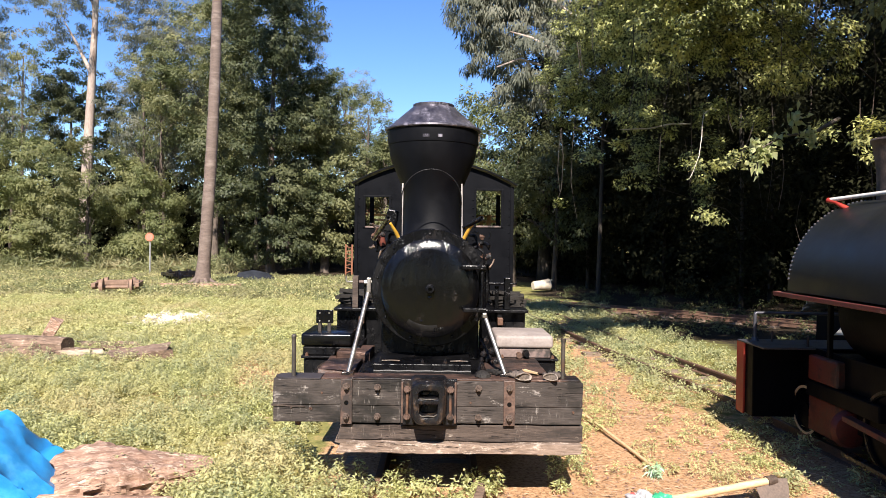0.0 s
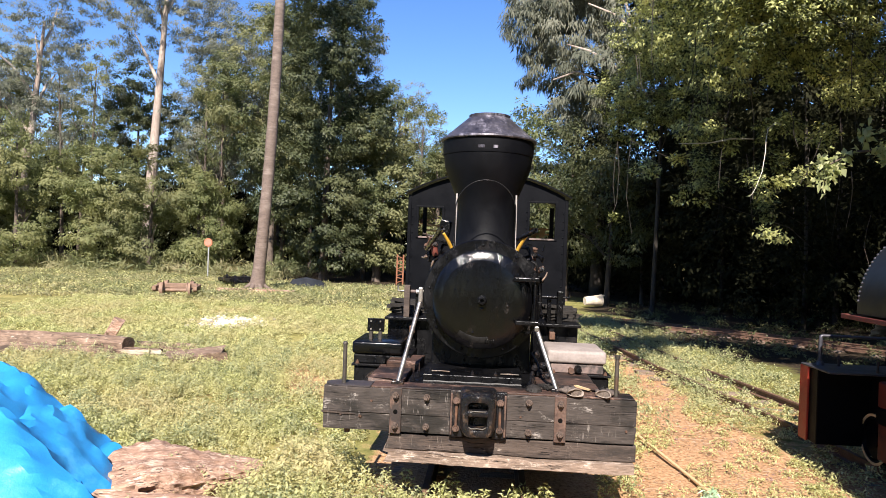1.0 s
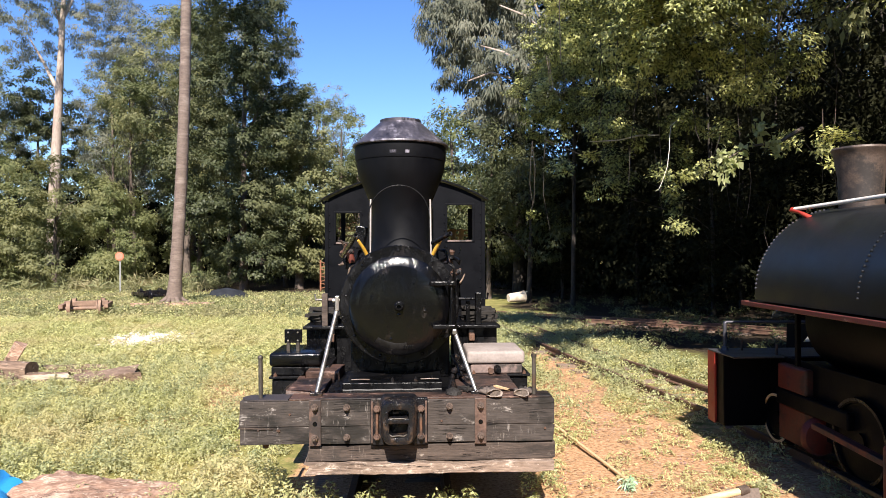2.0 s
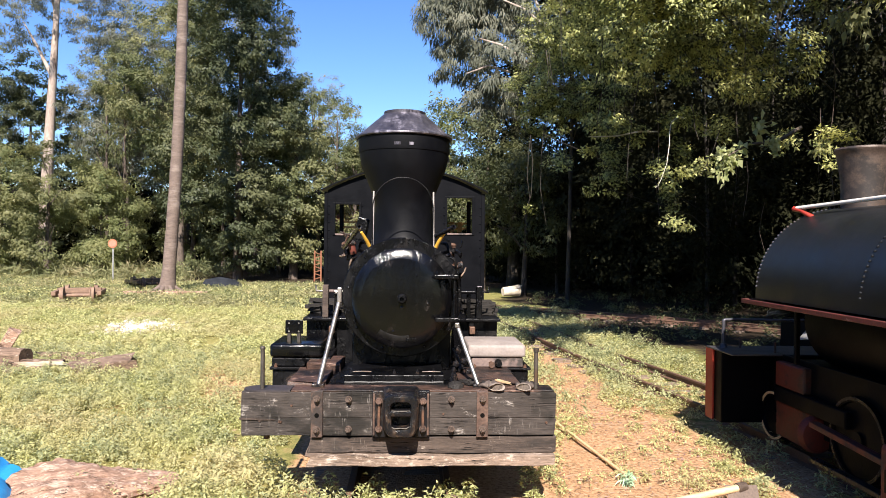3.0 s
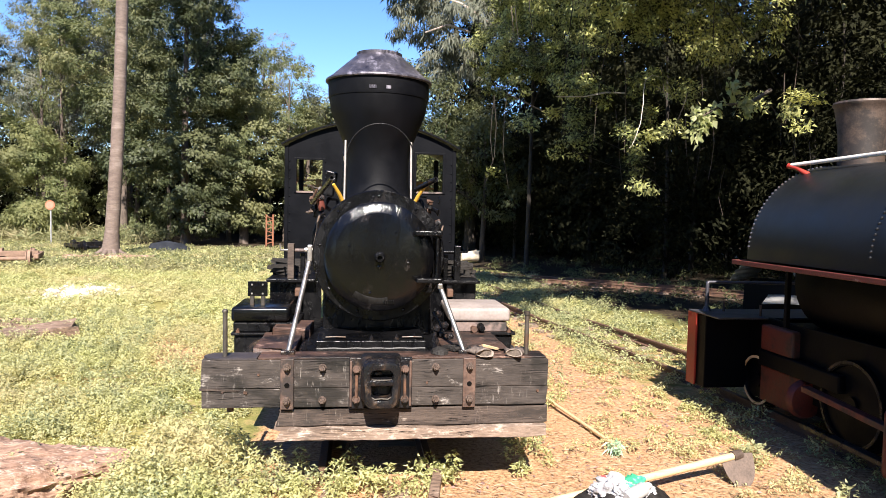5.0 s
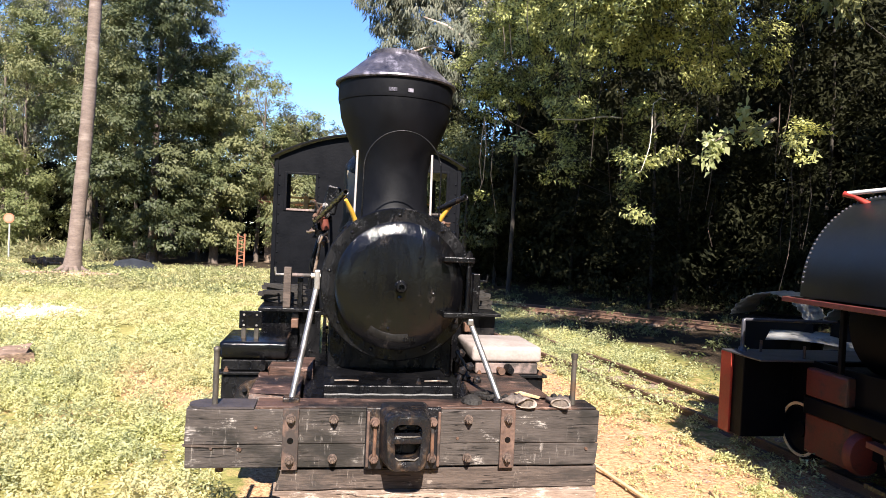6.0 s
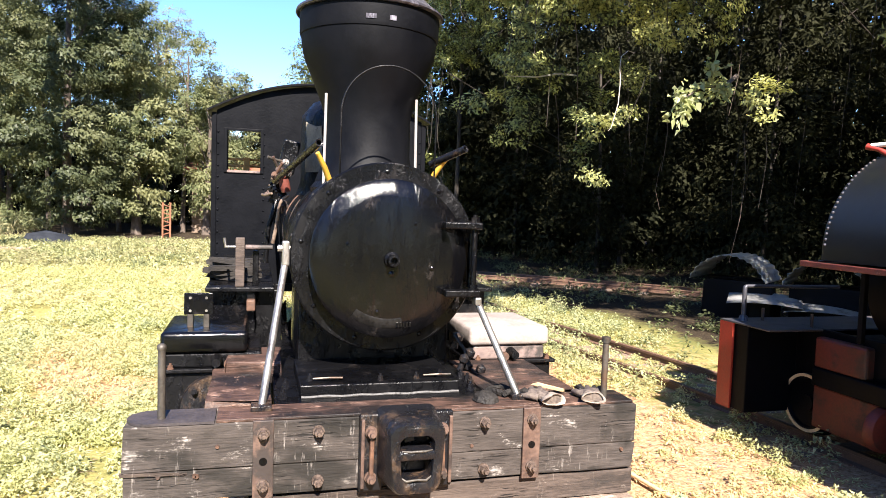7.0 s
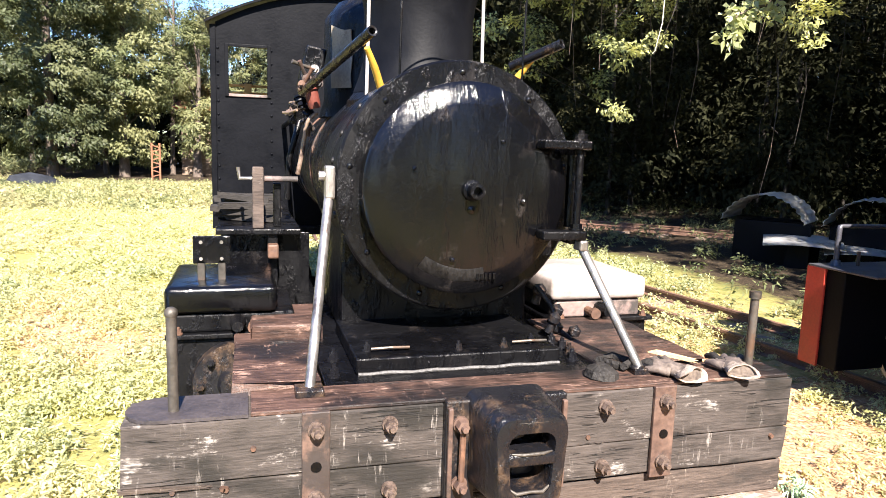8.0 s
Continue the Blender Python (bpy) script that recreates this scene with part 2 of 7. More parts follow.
M["white"] = surf("chalky_white_lid", (0.19, 0.157, 0.142), (0.30, 0.258, 0.236), (0.6, 0.85), scale=7, fine=60, bump=0.3, c3=(0.15, 0.10, 0.085), c3_scale=3.5, c3_low=0.6, c3_high=0.75)
M["pinkish"] = surf("flaking_primer", (0.10, 0.07, 0.065), (0.20, 0.145, 0.125), (0.6, 0.85), scale=12, fine=60, bump=0.35, c3=(0.03, 0.025, 0.022), c3_scale=4, c3_low=0.48, c3_high=0.58)
M["yellow"] = surf("yellow_paint", (0.42, 0.23, 0.03), (0.58, 0.34, 0.045), (0.4, 0.6), scale=12, bump=0.15, c3=(0.16, 0.085, 0.035), c3_scale=14, c3_low=0.56, c3_high=0.7)
M["red"] = surf("red_paint", (0.20, 0.015, 0.008), (0.31, 0.027, 0.012), (0.4, 0.65), scale=6, bump=0.12, c3=(0.14, 0.02, 0.014), c3_scale=3, c3_low=0.6, c3_high=0.8)
M["tank"] = surf("satin_black_paint", (0.0055, 0.006, 0.007), (0.010, 0.011, 0.0125), (0.34, 0.5), spec=0.4, scale=3, fine=40, bump=0.06, c3=(0.016, 0.016, 0.016), c3_scale=1.5, c3_low=0.62, c3_high=0.85)
M["stub"] = surf("rusty_brown_stub", (0.05, 0.034, 0.027), (0.12, 0.085, 0.066), (0.45, 0.7), metal=0.2, scale=6, bump=0.2, c3=(0.025, 0.02, 0.018), c3_scale=3)
M["galv"] = surf("galvanised_sheet", (0.36, 0.36, 0.36), (0.55, 0.55, 0.54), (0.35, 0.6), metal=0.7, scale=3, fine=30, bump=0.1, c3=(0.12, 0.11, 0.1), c3_scale=1.5, c3_low=0.55, c3_high=0.7)
M["greypaint"] = surf("grey_steel_plate", (0.038, 0.038, 0.046), (0.075, 0.074, 0.086), (0.35, 0.55), metal=0.3, scale=5, bump=0.15, c3=(0.09, 0.07, 0.06), c3_scale=2.5)
M["palewhite"] = surf("scuffed_pale_paint", (0.5, 0.46, 0.42), (0.7, 0.66, 0.6), (0.5, 0.7), scale=9, bump=0.15, c3=(0.25, 0.18, 0.14), c3_scale=7, c3_low=0.6, c3_high=0.75)
M["bark"] = surf("ringed_pale_bark", (0.085, 0.060, 0.048), (0.17, 0.128, 0.106), (0.8, 0.95), scale=5, stretch=(1, 1, 3.5), fine=30, bump=0.7, dist=0.03, c3=(0.21, 0.165, 0.138), c3_scale=0.9, c3_low=0.5, c3_high=0.65)
M["gum"] = surf("smooth_gum_bark", (0.23, 0.175, 0.14), (0.40, 0.335, 0.285), (0.7, 0.9), scale=3, stretch=(1, 1, 0.3), fine=20, bump=0.3, c3=(0.14, 0.095, 0.07), c3_scale=0.8)
M["darkbark"] = surf("dark_bark", (0.045, 0.034, 0.026), (0.13, 0.10, 0.08), (0.85, 0.95), scale=7, stretch=(1, 1, 0.35), fine=40, bump=0.8, dist=0.02)
M["stakeiron"] = surf("grey_worn_iron", (0.035, 0.031, 0.026), (0.085, 0.074, 0.062), (0.4, 0.65), metal=0.4, scale=14, fine=90, bump=0.3, c3=(0.09, 0.055, 0.035), c3_scale=6)
M["lagging"] = surf("torn_beige_lagging", (0.16, 0.13, 0.095), (0.28, 0.235, 0.18), (0.7, 0.9), scale=9, bump=0.3, c3=(0.04, 0.032, 0.026), c3_scale=5, c3_low=0.55, c3_high=0.65)
M["weld"] = surf("grey_weld", (0.02, 0.019, 0.018), (0.11, 0.105, 0.10), (0.45, 0.7), scale=60, bump=0.8)
# red paint darkened and stained: the shade under the tank is in this colour
M["shadedred"] = surf("shade_toned_red_paint", (0.055, 0.007, 0.004), (0.12, 0.014, 0.006), (0.5, 0.75), scale=6, bump=0.15, c3=(0.02, 0.010, 0.008), c3_scale=3, c3_low=0.46, c3_high=0.6)
# the dark bark again, darkened so that the wood's shade is in its colour
M["forestbark"] = surf("shade_toned_forest_bark", (0.012, 0.010, 0.008), (0.045, 0.036, 0.028), (0.85, 0.95), scale=7, stretch=(1, 1, 0.35), fine=40, bump=0.8, dist=0.02)
M["endplate"] = surf("dark_end_plate", (0.022, 0.019, 0.020), (0.055, 0.046, 0.047), (0.45, 0.7), spec=0.3, scale=9, bump=0.3, c3=(0.09, 0.06, 0.045), c3_scale=5, c3_low=0.55, c3_high=0.68)
M["bogie"] = surf("rusty_bogie_iron", (0.10, 0.06, 0.04), (0.27, 0.17, 0.115), (0.6, 0.85), scale=7, bump=0.3)
M["scuff"] = surf("scuffed_tar", (0.0025, 0.0023, 0.0023), (0.013, 0.012, 0.0115), (0.3, 0.5), spec=0.2, scale=30, stretch=(1, 1, 0.6), fine=90, bump=0.6)
M["chipred"] = surf("chipped_dark_red_paint", (0.05, 0.012, 0.008), (0.14, 0.03, 0.018), (0.5, 0.75), scale=14, bump=0.3, c3=(0.42, 0.28, 0.22), c3_scale=9, c3_low=0.62, c3_high=0.7)
M["log"] = timber("split_log_wood", (0.07, 0.045, 0.032), (0.26, 0.18, 0.13), (0.58, 0.49, 0.40), 0.56, (0.8, 0.95), 0.7, (0.05, 0.035, 0.026), 0.56)
M["slab"] = timber("reddish_root_wood", (0.15, 0.085, 0.058), (0.42, 0.27, 0.19), (0.58, 0.45, 0.35), 0.5, (0.8, 0.95), 0.6, (0.17, 0.095, 0.065), 0.58, scratch=0.5)
M["palewood"] = timber("pale_broken_wood", (0.30, 0.23, 0.17), (0.55, 0.46, 0.37), (0.66, 0.6, 0.52), 0.55)
M["oldbrass"] = surf("tarnished_brass", (0.16, 0.11, 0.08), (0.34, 0.25, 0.19), (0.4, 0.6), metal=0.4, scale=14, bump=0.2, c3=(0.07, 0.045, 0.035), c3_scale=8)
M["lining"] = surf("pale_glove_lining", (0.13, 0.10, 0.08), (0.30, 0.25, 0.21), (0.8, 0.95), scale=20, bump=0.4, c3=(0.14, 0.11, 0.09), c3_scale=9)
M["tarp"] = surf("blue_tarpaulin", (0.02, 0.22, 0.55), (0.035, 0.30, 0.68), (0.3, 0.45), scale=5, fine=120, bump=0.3, c3=(0.10, 0.42, 0.75), c3_scale=2.5, c3_low=0.52, c3_high=0.75)
M["handle"] = surf("worn_wooden_handle", (0.42, 0.28, 0.14), (0.62, 0.46, 0.27), (0.5, 0.7), scale=12, stretch=(0.3, 4, 4), bump=0.2)
M["blade"] = surf("rusted_hoe_blade", (0.06, 0.042, 0.032), (0.14, 0.10, 0.078), (0.5, 0.75), metal=0.3, scale=10, bump=0.2)
M["kindling"] = timber("dark_kindling", (0.008, 0.007, 0.006), (0.03, 0.026, 0.023), (0.15, 0.135, 0.12), 0.62)
M["bag"] = surf("black_plastic_sack", (0.010, 0.009, 0.008), (0.026, 0.023, 0.021), (0.5, 0.8), spec=0.25, scale=10, bump=0.6, dist=0.03)
M["rag"] = surf("pale_rag", (0.25, 0.25, 0.26), (0.42, 0.41, 0.40), (0.8, 0.95), scale=12, bump=0.3, c3=(0.2, 0.19, 0.2), c3_scale=12)
M["green"] = surf("green_plastic", (0.03, 0.28, 0.13), (0.06, 0.40, 0.22), (0.3, 0.5), scale=10, bump=0.1)
M["palegreen"] = surf("pale_green_plastic", (0.20, 0.34, 0.18), (0.42, 0.54, 0.36), (0.4, 0.6), scale=20, bump=0.4)
M["redrag"] = surf("red_rag", (0.40, 0.04, 0.04), (0.55, 0.08, 0.07), (0.8, 0.9), scale=20, bump=0.3)
M["leather"] = surf("dirty_work_glove", (0.05, 0.037, 0.03), (0.19, 0.15, 0.12), (0.7, 0.9), scale=14, fine=90, bump=0.5, c3=(0.06, 0.045, 0.04), c3_scale=7, c3_low=0.46, c3_high=0.58)
M["sleeper"] = surf("grey_sleeper_wood", (0.09, 0.065, 0.05), (0.30, 0.22, 0.16), (0.8, 0.95), scale=8, stretch=(0.5, 5, 5), bump=0.8, dist=0.02)
M["rail"] = surf("rusty_rail", (0.07, 0.04, 0.028), (0.18, 0.10, 0.065), (0.5, 0.8), metal=0.2, scale=14, bump=0.4)
M["signinner"] = surf("faded_sign_middle", (0.26, 0.13, 0.09), (0.34, 0.19, 0.13), (0.5, 0.7), scale=6, bump=0.05)
M["palevine"] = surf("pale_dry_vine", (0.42, 0.37, 0.30), (0.62, 0.56, 0.48), (0.7, 0.9), scale=20, bump=0.2)
M["signface"] = surf("faded_orange_sign", (0.34, 0.10, 0.05), (0.44, 0.16, 0.09), (0.4, 0.6), scale=6, bump=0.05)
M["stone"] = surf("white_rubble", (0.36, 0.32, 0.27), (0.62, 0.58, 0.52), (0.8, 0.95), scale=12, bump=0.4)
M["basket"] = surf("cream_plastic_basket", (0.55, 0.46, 0.34), (0.75, 0.66, 0.52), (0.5, 0.7), scale=9, bump=0.2)
M["yellowwood"] = surf("fresh_sawn_board", (0.5, 0.25, 0.08), (0.65, 0.38, 0.14), (0.6, 0.8), scale=8, stretch=(0.5, 5, 5), bump=0.2)
M["blacktarp"] = surf("dark_blue_tarpaulin", (0.012, 0.014, 0.018), (0.03, 0.033, 0.04), (0.75, 0.9), spec=0.1, scale=4, bump=0.4)
M["rooftile"] = surf("red_shed_roof", (0.25, 0.075, 0.04), (0.38, 0.13, 0.07), (0.7, 0.9), scale=4, bump=0.2)
M["orange"] = surf("orange_lattice_paint", (0.14, 0.05, 0.022), (0.22, 0.08, 0.035), (0.5, 0.7), scale=6, bump=0.1)
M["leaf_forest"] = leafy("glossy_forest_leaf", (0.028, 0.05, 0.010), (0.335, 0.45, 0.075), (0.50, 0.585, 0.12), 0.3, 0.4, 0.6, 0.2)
# darkened copy of the forest leaf: the wood's deep shade is in its colour
M["leaf_deep"] = leafy("shade_toned_forest_leaf", (0.006, 0.009, 0.003), (0.0155, 0.021, 0.006), (0.024, 0.029, 0.009), 0.15, 0.6, sheen=0.06)
M["leaf_dark"] = leafy("dark_tree_leaf", (0.022, 0.042, 0.011), (0.055, 0.085, 0.024), (0.10, 0.13, 0.04), 0.3, 0.4)
M["leaf_mid"] = leafy("mid_green_leaf", (0.045, 0.08, 0.018), (0.11, 0.155, 0.042), (0.18, 0.21, 0.062), 0.34, 0.45)
M["leaf_gum"] = leafy("grey_green_gum_leaf", (0.065, 0.085, 0.052), (0.135, 0.155, 0.098), (0.18, 0.195, 0.125), 0.3, 0.45)
M["leaf_light"] = leafy("yellow_green_leaf", (0.07, 0.115, 0.022), (0.15, 0.21, 0.05), (0.20, 0.24, 0.065), 0.4, 0.45)
M["leaf_big"] = leafy("large_bright_leaf", (0.16, 0.26, 0.05), (0.38, 0.44, 0.18), (0.30, 0.38, 0.10), 0.4, 0.35, 3.0)
M["weed"] = leafy("low_weed_leaf", (0.17, 0.235, 0.05), (0.50, 0.57, 0.175), (0.46, 0.46, 0.14), 0.38, 0.55, 0.8)
# darker copy of the weed leaf, toned as if shaded, for the far clearing
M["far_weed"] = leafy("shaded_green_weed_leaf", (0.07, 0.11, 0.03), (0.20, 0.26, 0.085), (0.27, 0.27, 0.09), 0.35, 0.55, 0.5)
M["weed_green"] = leafy("fresh_weed_leaf", (0.11, 0.17, 0.055), (0.36, 0.44, 0.18), (0.34, 0.38, 0.14), 0.38, 0.5, 1.5)
M["deadleaf"] = leafy("brown_fallen_leaf", (0.09, 0.05, 0.03), (0.36, 0.23, 0.14), (0.30, 0.19, 0.12), 0.12, 0.6, 2.0)
M["straw"] = leafy("dry_grass_blade", (0.30, 0.23, 0.10), (0.46, 0.37, 0.18), (0.22, 0.23, 0.08), 0.25, 0.6, 0.7)

# ---- building helpers ----
def thing(name, loc, label, category, group="", kind=""):
    ob = new(name)
    ob.empty_display_size = 0.1
    ob.location = loc
    return tagged(ob, label, category, group, kind)


def base_of(ob):
    v = Vector((0, 0, 0))
    while ob:
        v = v + ob.location
        ob = ob.parent
    return v


def part(name, bm, material, parent=None, label="", smooth=0):
    """Links a bmesh, made in world places, as one mesh under a thing or a part. smooth: the angle in degrees under which edges are shaded round."""
    if parent:
        bmesh.ops.translate(bm, verts=bm.verts, vec=-base_of(parent))
    bmesh.ops.recalc_face_normals(bm, faces=bm.faces)
    if smooth:
        lim = radians(smooth)
        for f in bm.faces:
            f.smooth = True
        for e in bm.edges:
            e.smooth = len(e.link_faces) == 2 and e.calc_face_angle(0) < lim
    me = bpy.data.meshes.new(name)
    bm.to_mesh(me)
    bm.free()
    me.materials.append(material)
    ob = new(name, me)
    ob.parent = parent
    return tagged(ob, label) if label else ob


def solid(name, bm, material, label, category, group="", kind="", smooth=0):
    """A thing of a single mesh, its origin at its foot."""
    lo = Vector((min(v.co.x for v in bm.verts), min(v.co.y for v in bm.verts), min(v.co.z for v in bm.verts)))
    hi = Vector((max(v.co.x for v in bm.verts), max(v.co.y for v in bm.verts), 0))
    at = Vector(((lo.x + hi.x) / 2, (lo.y + hi.y) / 2, lo.z))
    bmesh.ops.translate(bm, verts=bm.verts, vec=-at)
    ob = part(name, bm, material, None, "", smooth)
    ob.location = at
    return tagged(ob, label, category, group, kind)


def box(bm, x0, x1, y0, y1, z0, z1, bevel=0.0, turn=None, segs=2):
    r = bmesh.ops.create_cube(bm, size=1.0)
    vs = r["verts"]
    bmesh.ops.scale(bm, verts=vs, vec=(x1 - x0, y1 - y0, z1 - z0))
    c = Vector(((x0 + x1) / 2, (y0 + y1) / 2, (z0 + z1) / 2))
    if bevel:
        es = list({e for v in vs for e in v.link_edges})
        r = bmesh.ops.bevel(bm, geom=es, offset=bevel, segments=segs, affect='EDGES', profile=0.5)
        vs = list({v for f in r["faces"] for v in f.verts} | {v for v in vs if v.is_valid})
    if turn:
        bmesh.ops.transform(bm, matrix=turn.to_3x3().to_4x4(), verts=vs)
    bmesh.ops.translate(bm, verts=vs, vec=c)
    return bm


def rings(bm, loops, cap=True, closed=True):
    """Skins a row of point loops of equal length."""
    vl = [[bm.verts.new(p) for p in lp] for lp in loops]
    k = len(vl[0])
    for a, b in zip(vl, vl[1:]):
        for i in range(k if closed else k - 1):
            j = (i + 1) % k
            bm.faces.new((a[i], a[j], b[j], b[i]))
    if cap and closed:
        bm.faces.new(vl[0][::-1])
        bm.faces.new(vl[-1])
    return bm


def axes(d):
    d = Vector(d).normalized()
    u = d.cross(Vector((0, 0, 1)) if abs(d.z) < 0.9 else Vector((1, 0, 0))).normalized()
    return d, u, d.cross(u)


def cyl(bm, p0, p1, r0, r1=None, seg=16):
    r1 = r0 if r1 is None else r1
    p0, p1 = Vector(p0), Vector(p1)
    d, u, v = axes(p1 - p0)
    cs = [(math.cos(2 * math.pi * i / seg), math.sin(2 * math.pi * i / seg)) for i in range(seg)]
    return rings(bm, [[p + r * (u * c + v * s) for c, s in cs] for p, r in ((p0, r0), (p1, r1))])


def tube(bm, pts, r, seg=8):
    """A pipe or limb along points; r is one radius or one for each point."""
    pts = [Vector(p) for p in pts]
    rs = r if isinstance(r, (list, tuple)) else [r] * len(pts)
    loops = []
    _, u, v = axes(pts[1] - pts[0])
    for i, p in enumerate(pts):
        d = (pts[min(i + 1, len(pts) - 1)] - pts[max(i - 1, 0)]).normalized()
        u = (u - d * u.dot(d)).normalized()
        v = d.cross(u)
        loops.append([p + rs[i] * (u * math.cos(2 * math.pi * k / seg) + v * math.sin(2 * math.pi * k / seg)) for k in range(seg)])
    return rings(bm, loops)


def lathe(bm, profile, at, axis, seg=48):
    """Turns (radius, along) pairs about the axis through at."""
    at = Vector(at)
    d, u, v = axes(axis)
    hollow = abs(profile[0][0] - profile[-1][0]) < 1e-6 and profile[0][0] > 0.01
    if hollow:
        profile = list(profile) + [profile[0]]
    rings(bm, [[at + d * h + max(r, 0.0005) * (u * math.cos(2 * math.pi * k / seg) + v * math.sin(2 * math.pi * k / seg)) for k in range(seg)] for r, h in profile], cap=not hollow)
    if hollow:
        bmesh.ops.remove_doubles(bm, verts=bm.verts, dist=1e-5)
    return bm


def hexhead(bm, at, axis, r=0.024, h=0.024):
    at, d = Vector(at), Vector(axis).normalized()
    cyl(bm, at, at + d * h * 0.25, r * 1.25, r * 1.25, 12)
    cyl(bm, at + d * h * 0.2, at + d * h, r, r * 0.96, 6)
    cyl(bm, at + d * h * 0.98, at + d * h * 1.5, r * 0.5, r * 0.46, 8)
    return bm


def plank(bm, m, length, wide, high, rag=0.006, cut=24, seed=0, ends=0.02, edge=0.07):
    """A worn timber along the local x of m, its underside at local z = 0."""
    rnd = random.Random(seed)
    b = min(wide, high) * edge
    prof = [(-wide / 2 + b, 0), (wide / 2 - b, 0), (wide / 2, b), (wide / 2, high - b), (wide / 2 - b, high), (-wide / 2 + b, high), (-wide / 2, high - b), (-wide / 2, b)]
    ph = [rnd.uniform(0, 9) for _ in prof]
    loops = []
    for i in range(cut + 1):
        x = -length / 2 + length * i / cut
        lp = []
        for k, (y, z) in enumerate(prof):
            w = noise.noise(Vector((x * 3.0, ph[k], seed))) + 0.5 * noise.noise(Vector((x * 11.0, ph[k], seed + 3)))
            e = rnd.uniform(-ends, ends) if i in (0, cut) else 0
            lp.append(m @ Vector((x + e, y + rag * w * (1 if y > 0 else -1), z + rag * w * (1 if z > high / 2 else -0.6))))
        loops.append(lp)
    return rings(bm, loops)


def sheet(bm, fn, nu, nv, thick=0.004):
    """A thin curved sheet fn(u, v), u and v from 0 to 1, with two faces and a rim."""
    top = [[Vector(fn(i / nu, j / nv)) for j in range(nv + 1)] for i in range(nu + 1)]
    def nrm(i, j):
        a = top[min(i + 1, nu)][j] - top[max(i - 1, 0)][j]
        b = top[i][min(j + 1, nv)] - top[i][max(j - 1, 0)]
        c = a.cross(b)
        return c.normalized() if c.length > 1e-9 else Vector((0, 0, 1))
    A = [[bm.verts.new(top[i][j]) for j in range(nv + 1)] for i in range(nu + 1)]
    B = [[bm.verts.new(top[i][j] - nrm(i, j) * thick) for j in range(nv + 1)] for i in range(nu + 1)]
    for i in range(nu):
        for j in range(nv):
            bm.faces.new((A[i][j], A[i + 1][j], A[i + 1][j + 1], A[i][j + 1]))
            bm.faces.new((B[i][j + 1], B[i + 1][j + 1], B[i + 1][j], B[i][j]))
    for i in range(nu):
        bm.faces.new((A[i][0], B[i][0], B[i + 1][0], A[i + 1][0]))
        bm.faces.new((A[i + 1][nv], B[i + 1][nv], B[i][nv], A[i][nv]))
    for j in range(nv):
        bm.faces.new((A[0][j + 1], B[0][j + 1], B[0][j], A[0][j]))
        bm.faces.new((A[nu][j], B[nu][j], B[nu][j + 1], A[nu][j + 1]))
    return bm


def B():
    return bmesh.new()


def quads(name, verts, material):
    """One mesh object out of an array of triangles or quads, n x 3 or 4 x 3."""
    n, c = verts.shape[:2]
    me = bpy.data.meshes.new(name)
    me.vertices.add(c * n)
    me.vertices.foreach_set("co", np.ascontiguousarray(verts, dtype=np.float32).ravel())
    me.loops.add(c * n)
    me.loops.foreach_set("vertex_index", np.arange(c * n, dtype=np.int32))
    me.polygons.add(n)
    me.polygons.foreach_set("loop_start", np.arange(0, c * n, c, dtype=np.int32))
    me.update(calc_edges=True)
    me.materials.append(material)
    return new(name, me)


def unit(a):
    return a / np.maximum(np.linalg.norm(a, axis=-1, keepdims=True), 1e-9)


def leaf_quads(rng, P, D, length, width, droop=0.25, facing=None):
    """Pointed leaves from P along D, folded a little along the middle."""
    n = len(P)
    L = (length * rng.uniform(0.6, 1.25, n))[:, None]
    W = (width * rng.uniform(0.7, 1.2, n))[:, None]
    side = unit(np.cross(D, rng.normal(size=(n, 3)) + np.array([0, 0, 0.6]) if facing is None else facing))
    up = np.cross(side, D)
    tip = P + D * L + np.array([0, 0, -1.0]) * L * droop
    mid = P + D * L * 0.45
    return np.stack([P, mid + side * W / 2 + up * W * 0.15, tip, mid - side * W / 2 + up * W * 0.15], axis=1)


def small_leaves(rng, P, D, length, width, droop=0.25, facing=None):
    """Leaves a few millimetres thin and small in the distance: one pointed triangle each."""
    n = len(P)
    L = (length * rng.uniform(0.6, 1.3, n))[:, None]
    W = (width * rng.uniform(0.7, 1.25, n))[:, None]
    side = unit(np.cross(D, rng.normal(size=(n, 3)) + np.array([0, 0, 0.6]) if facing is None else facing))
    skew = rng.uniform(0.05, 0.4, (n, 1))
    return np.stack([P, P + D * L * skew + side * W, P + D * L + np.array([0, 0, -1.0]) * L * droop], axis=1)


# ---- ground ----
def gz(x, y):
    """The ground's height."""
    x, y = np.asarray(x, dtype=float), np.asarray(y, dtype=float)
    near = np.exp(-((x / 1.3) ** 4 + ((y - 2.2) / 3.2) ** 4))
    h = 0.035 * np.sin(0.7 * x + 0.6) * np.sin(0.55 * y + 1.1) + 0.012 * np.sin(2.7 * x) * np.cos(2.1 * y + 0.4) + 0.006 * np.sin(7.1 * x + 2 * np.sin(5 * y))
    far = np.clip((np.hypot(x, y) - 60) / 300, 0, 1)
    return h * (1 - 0.6 * near) - 0.01 + 0 * far


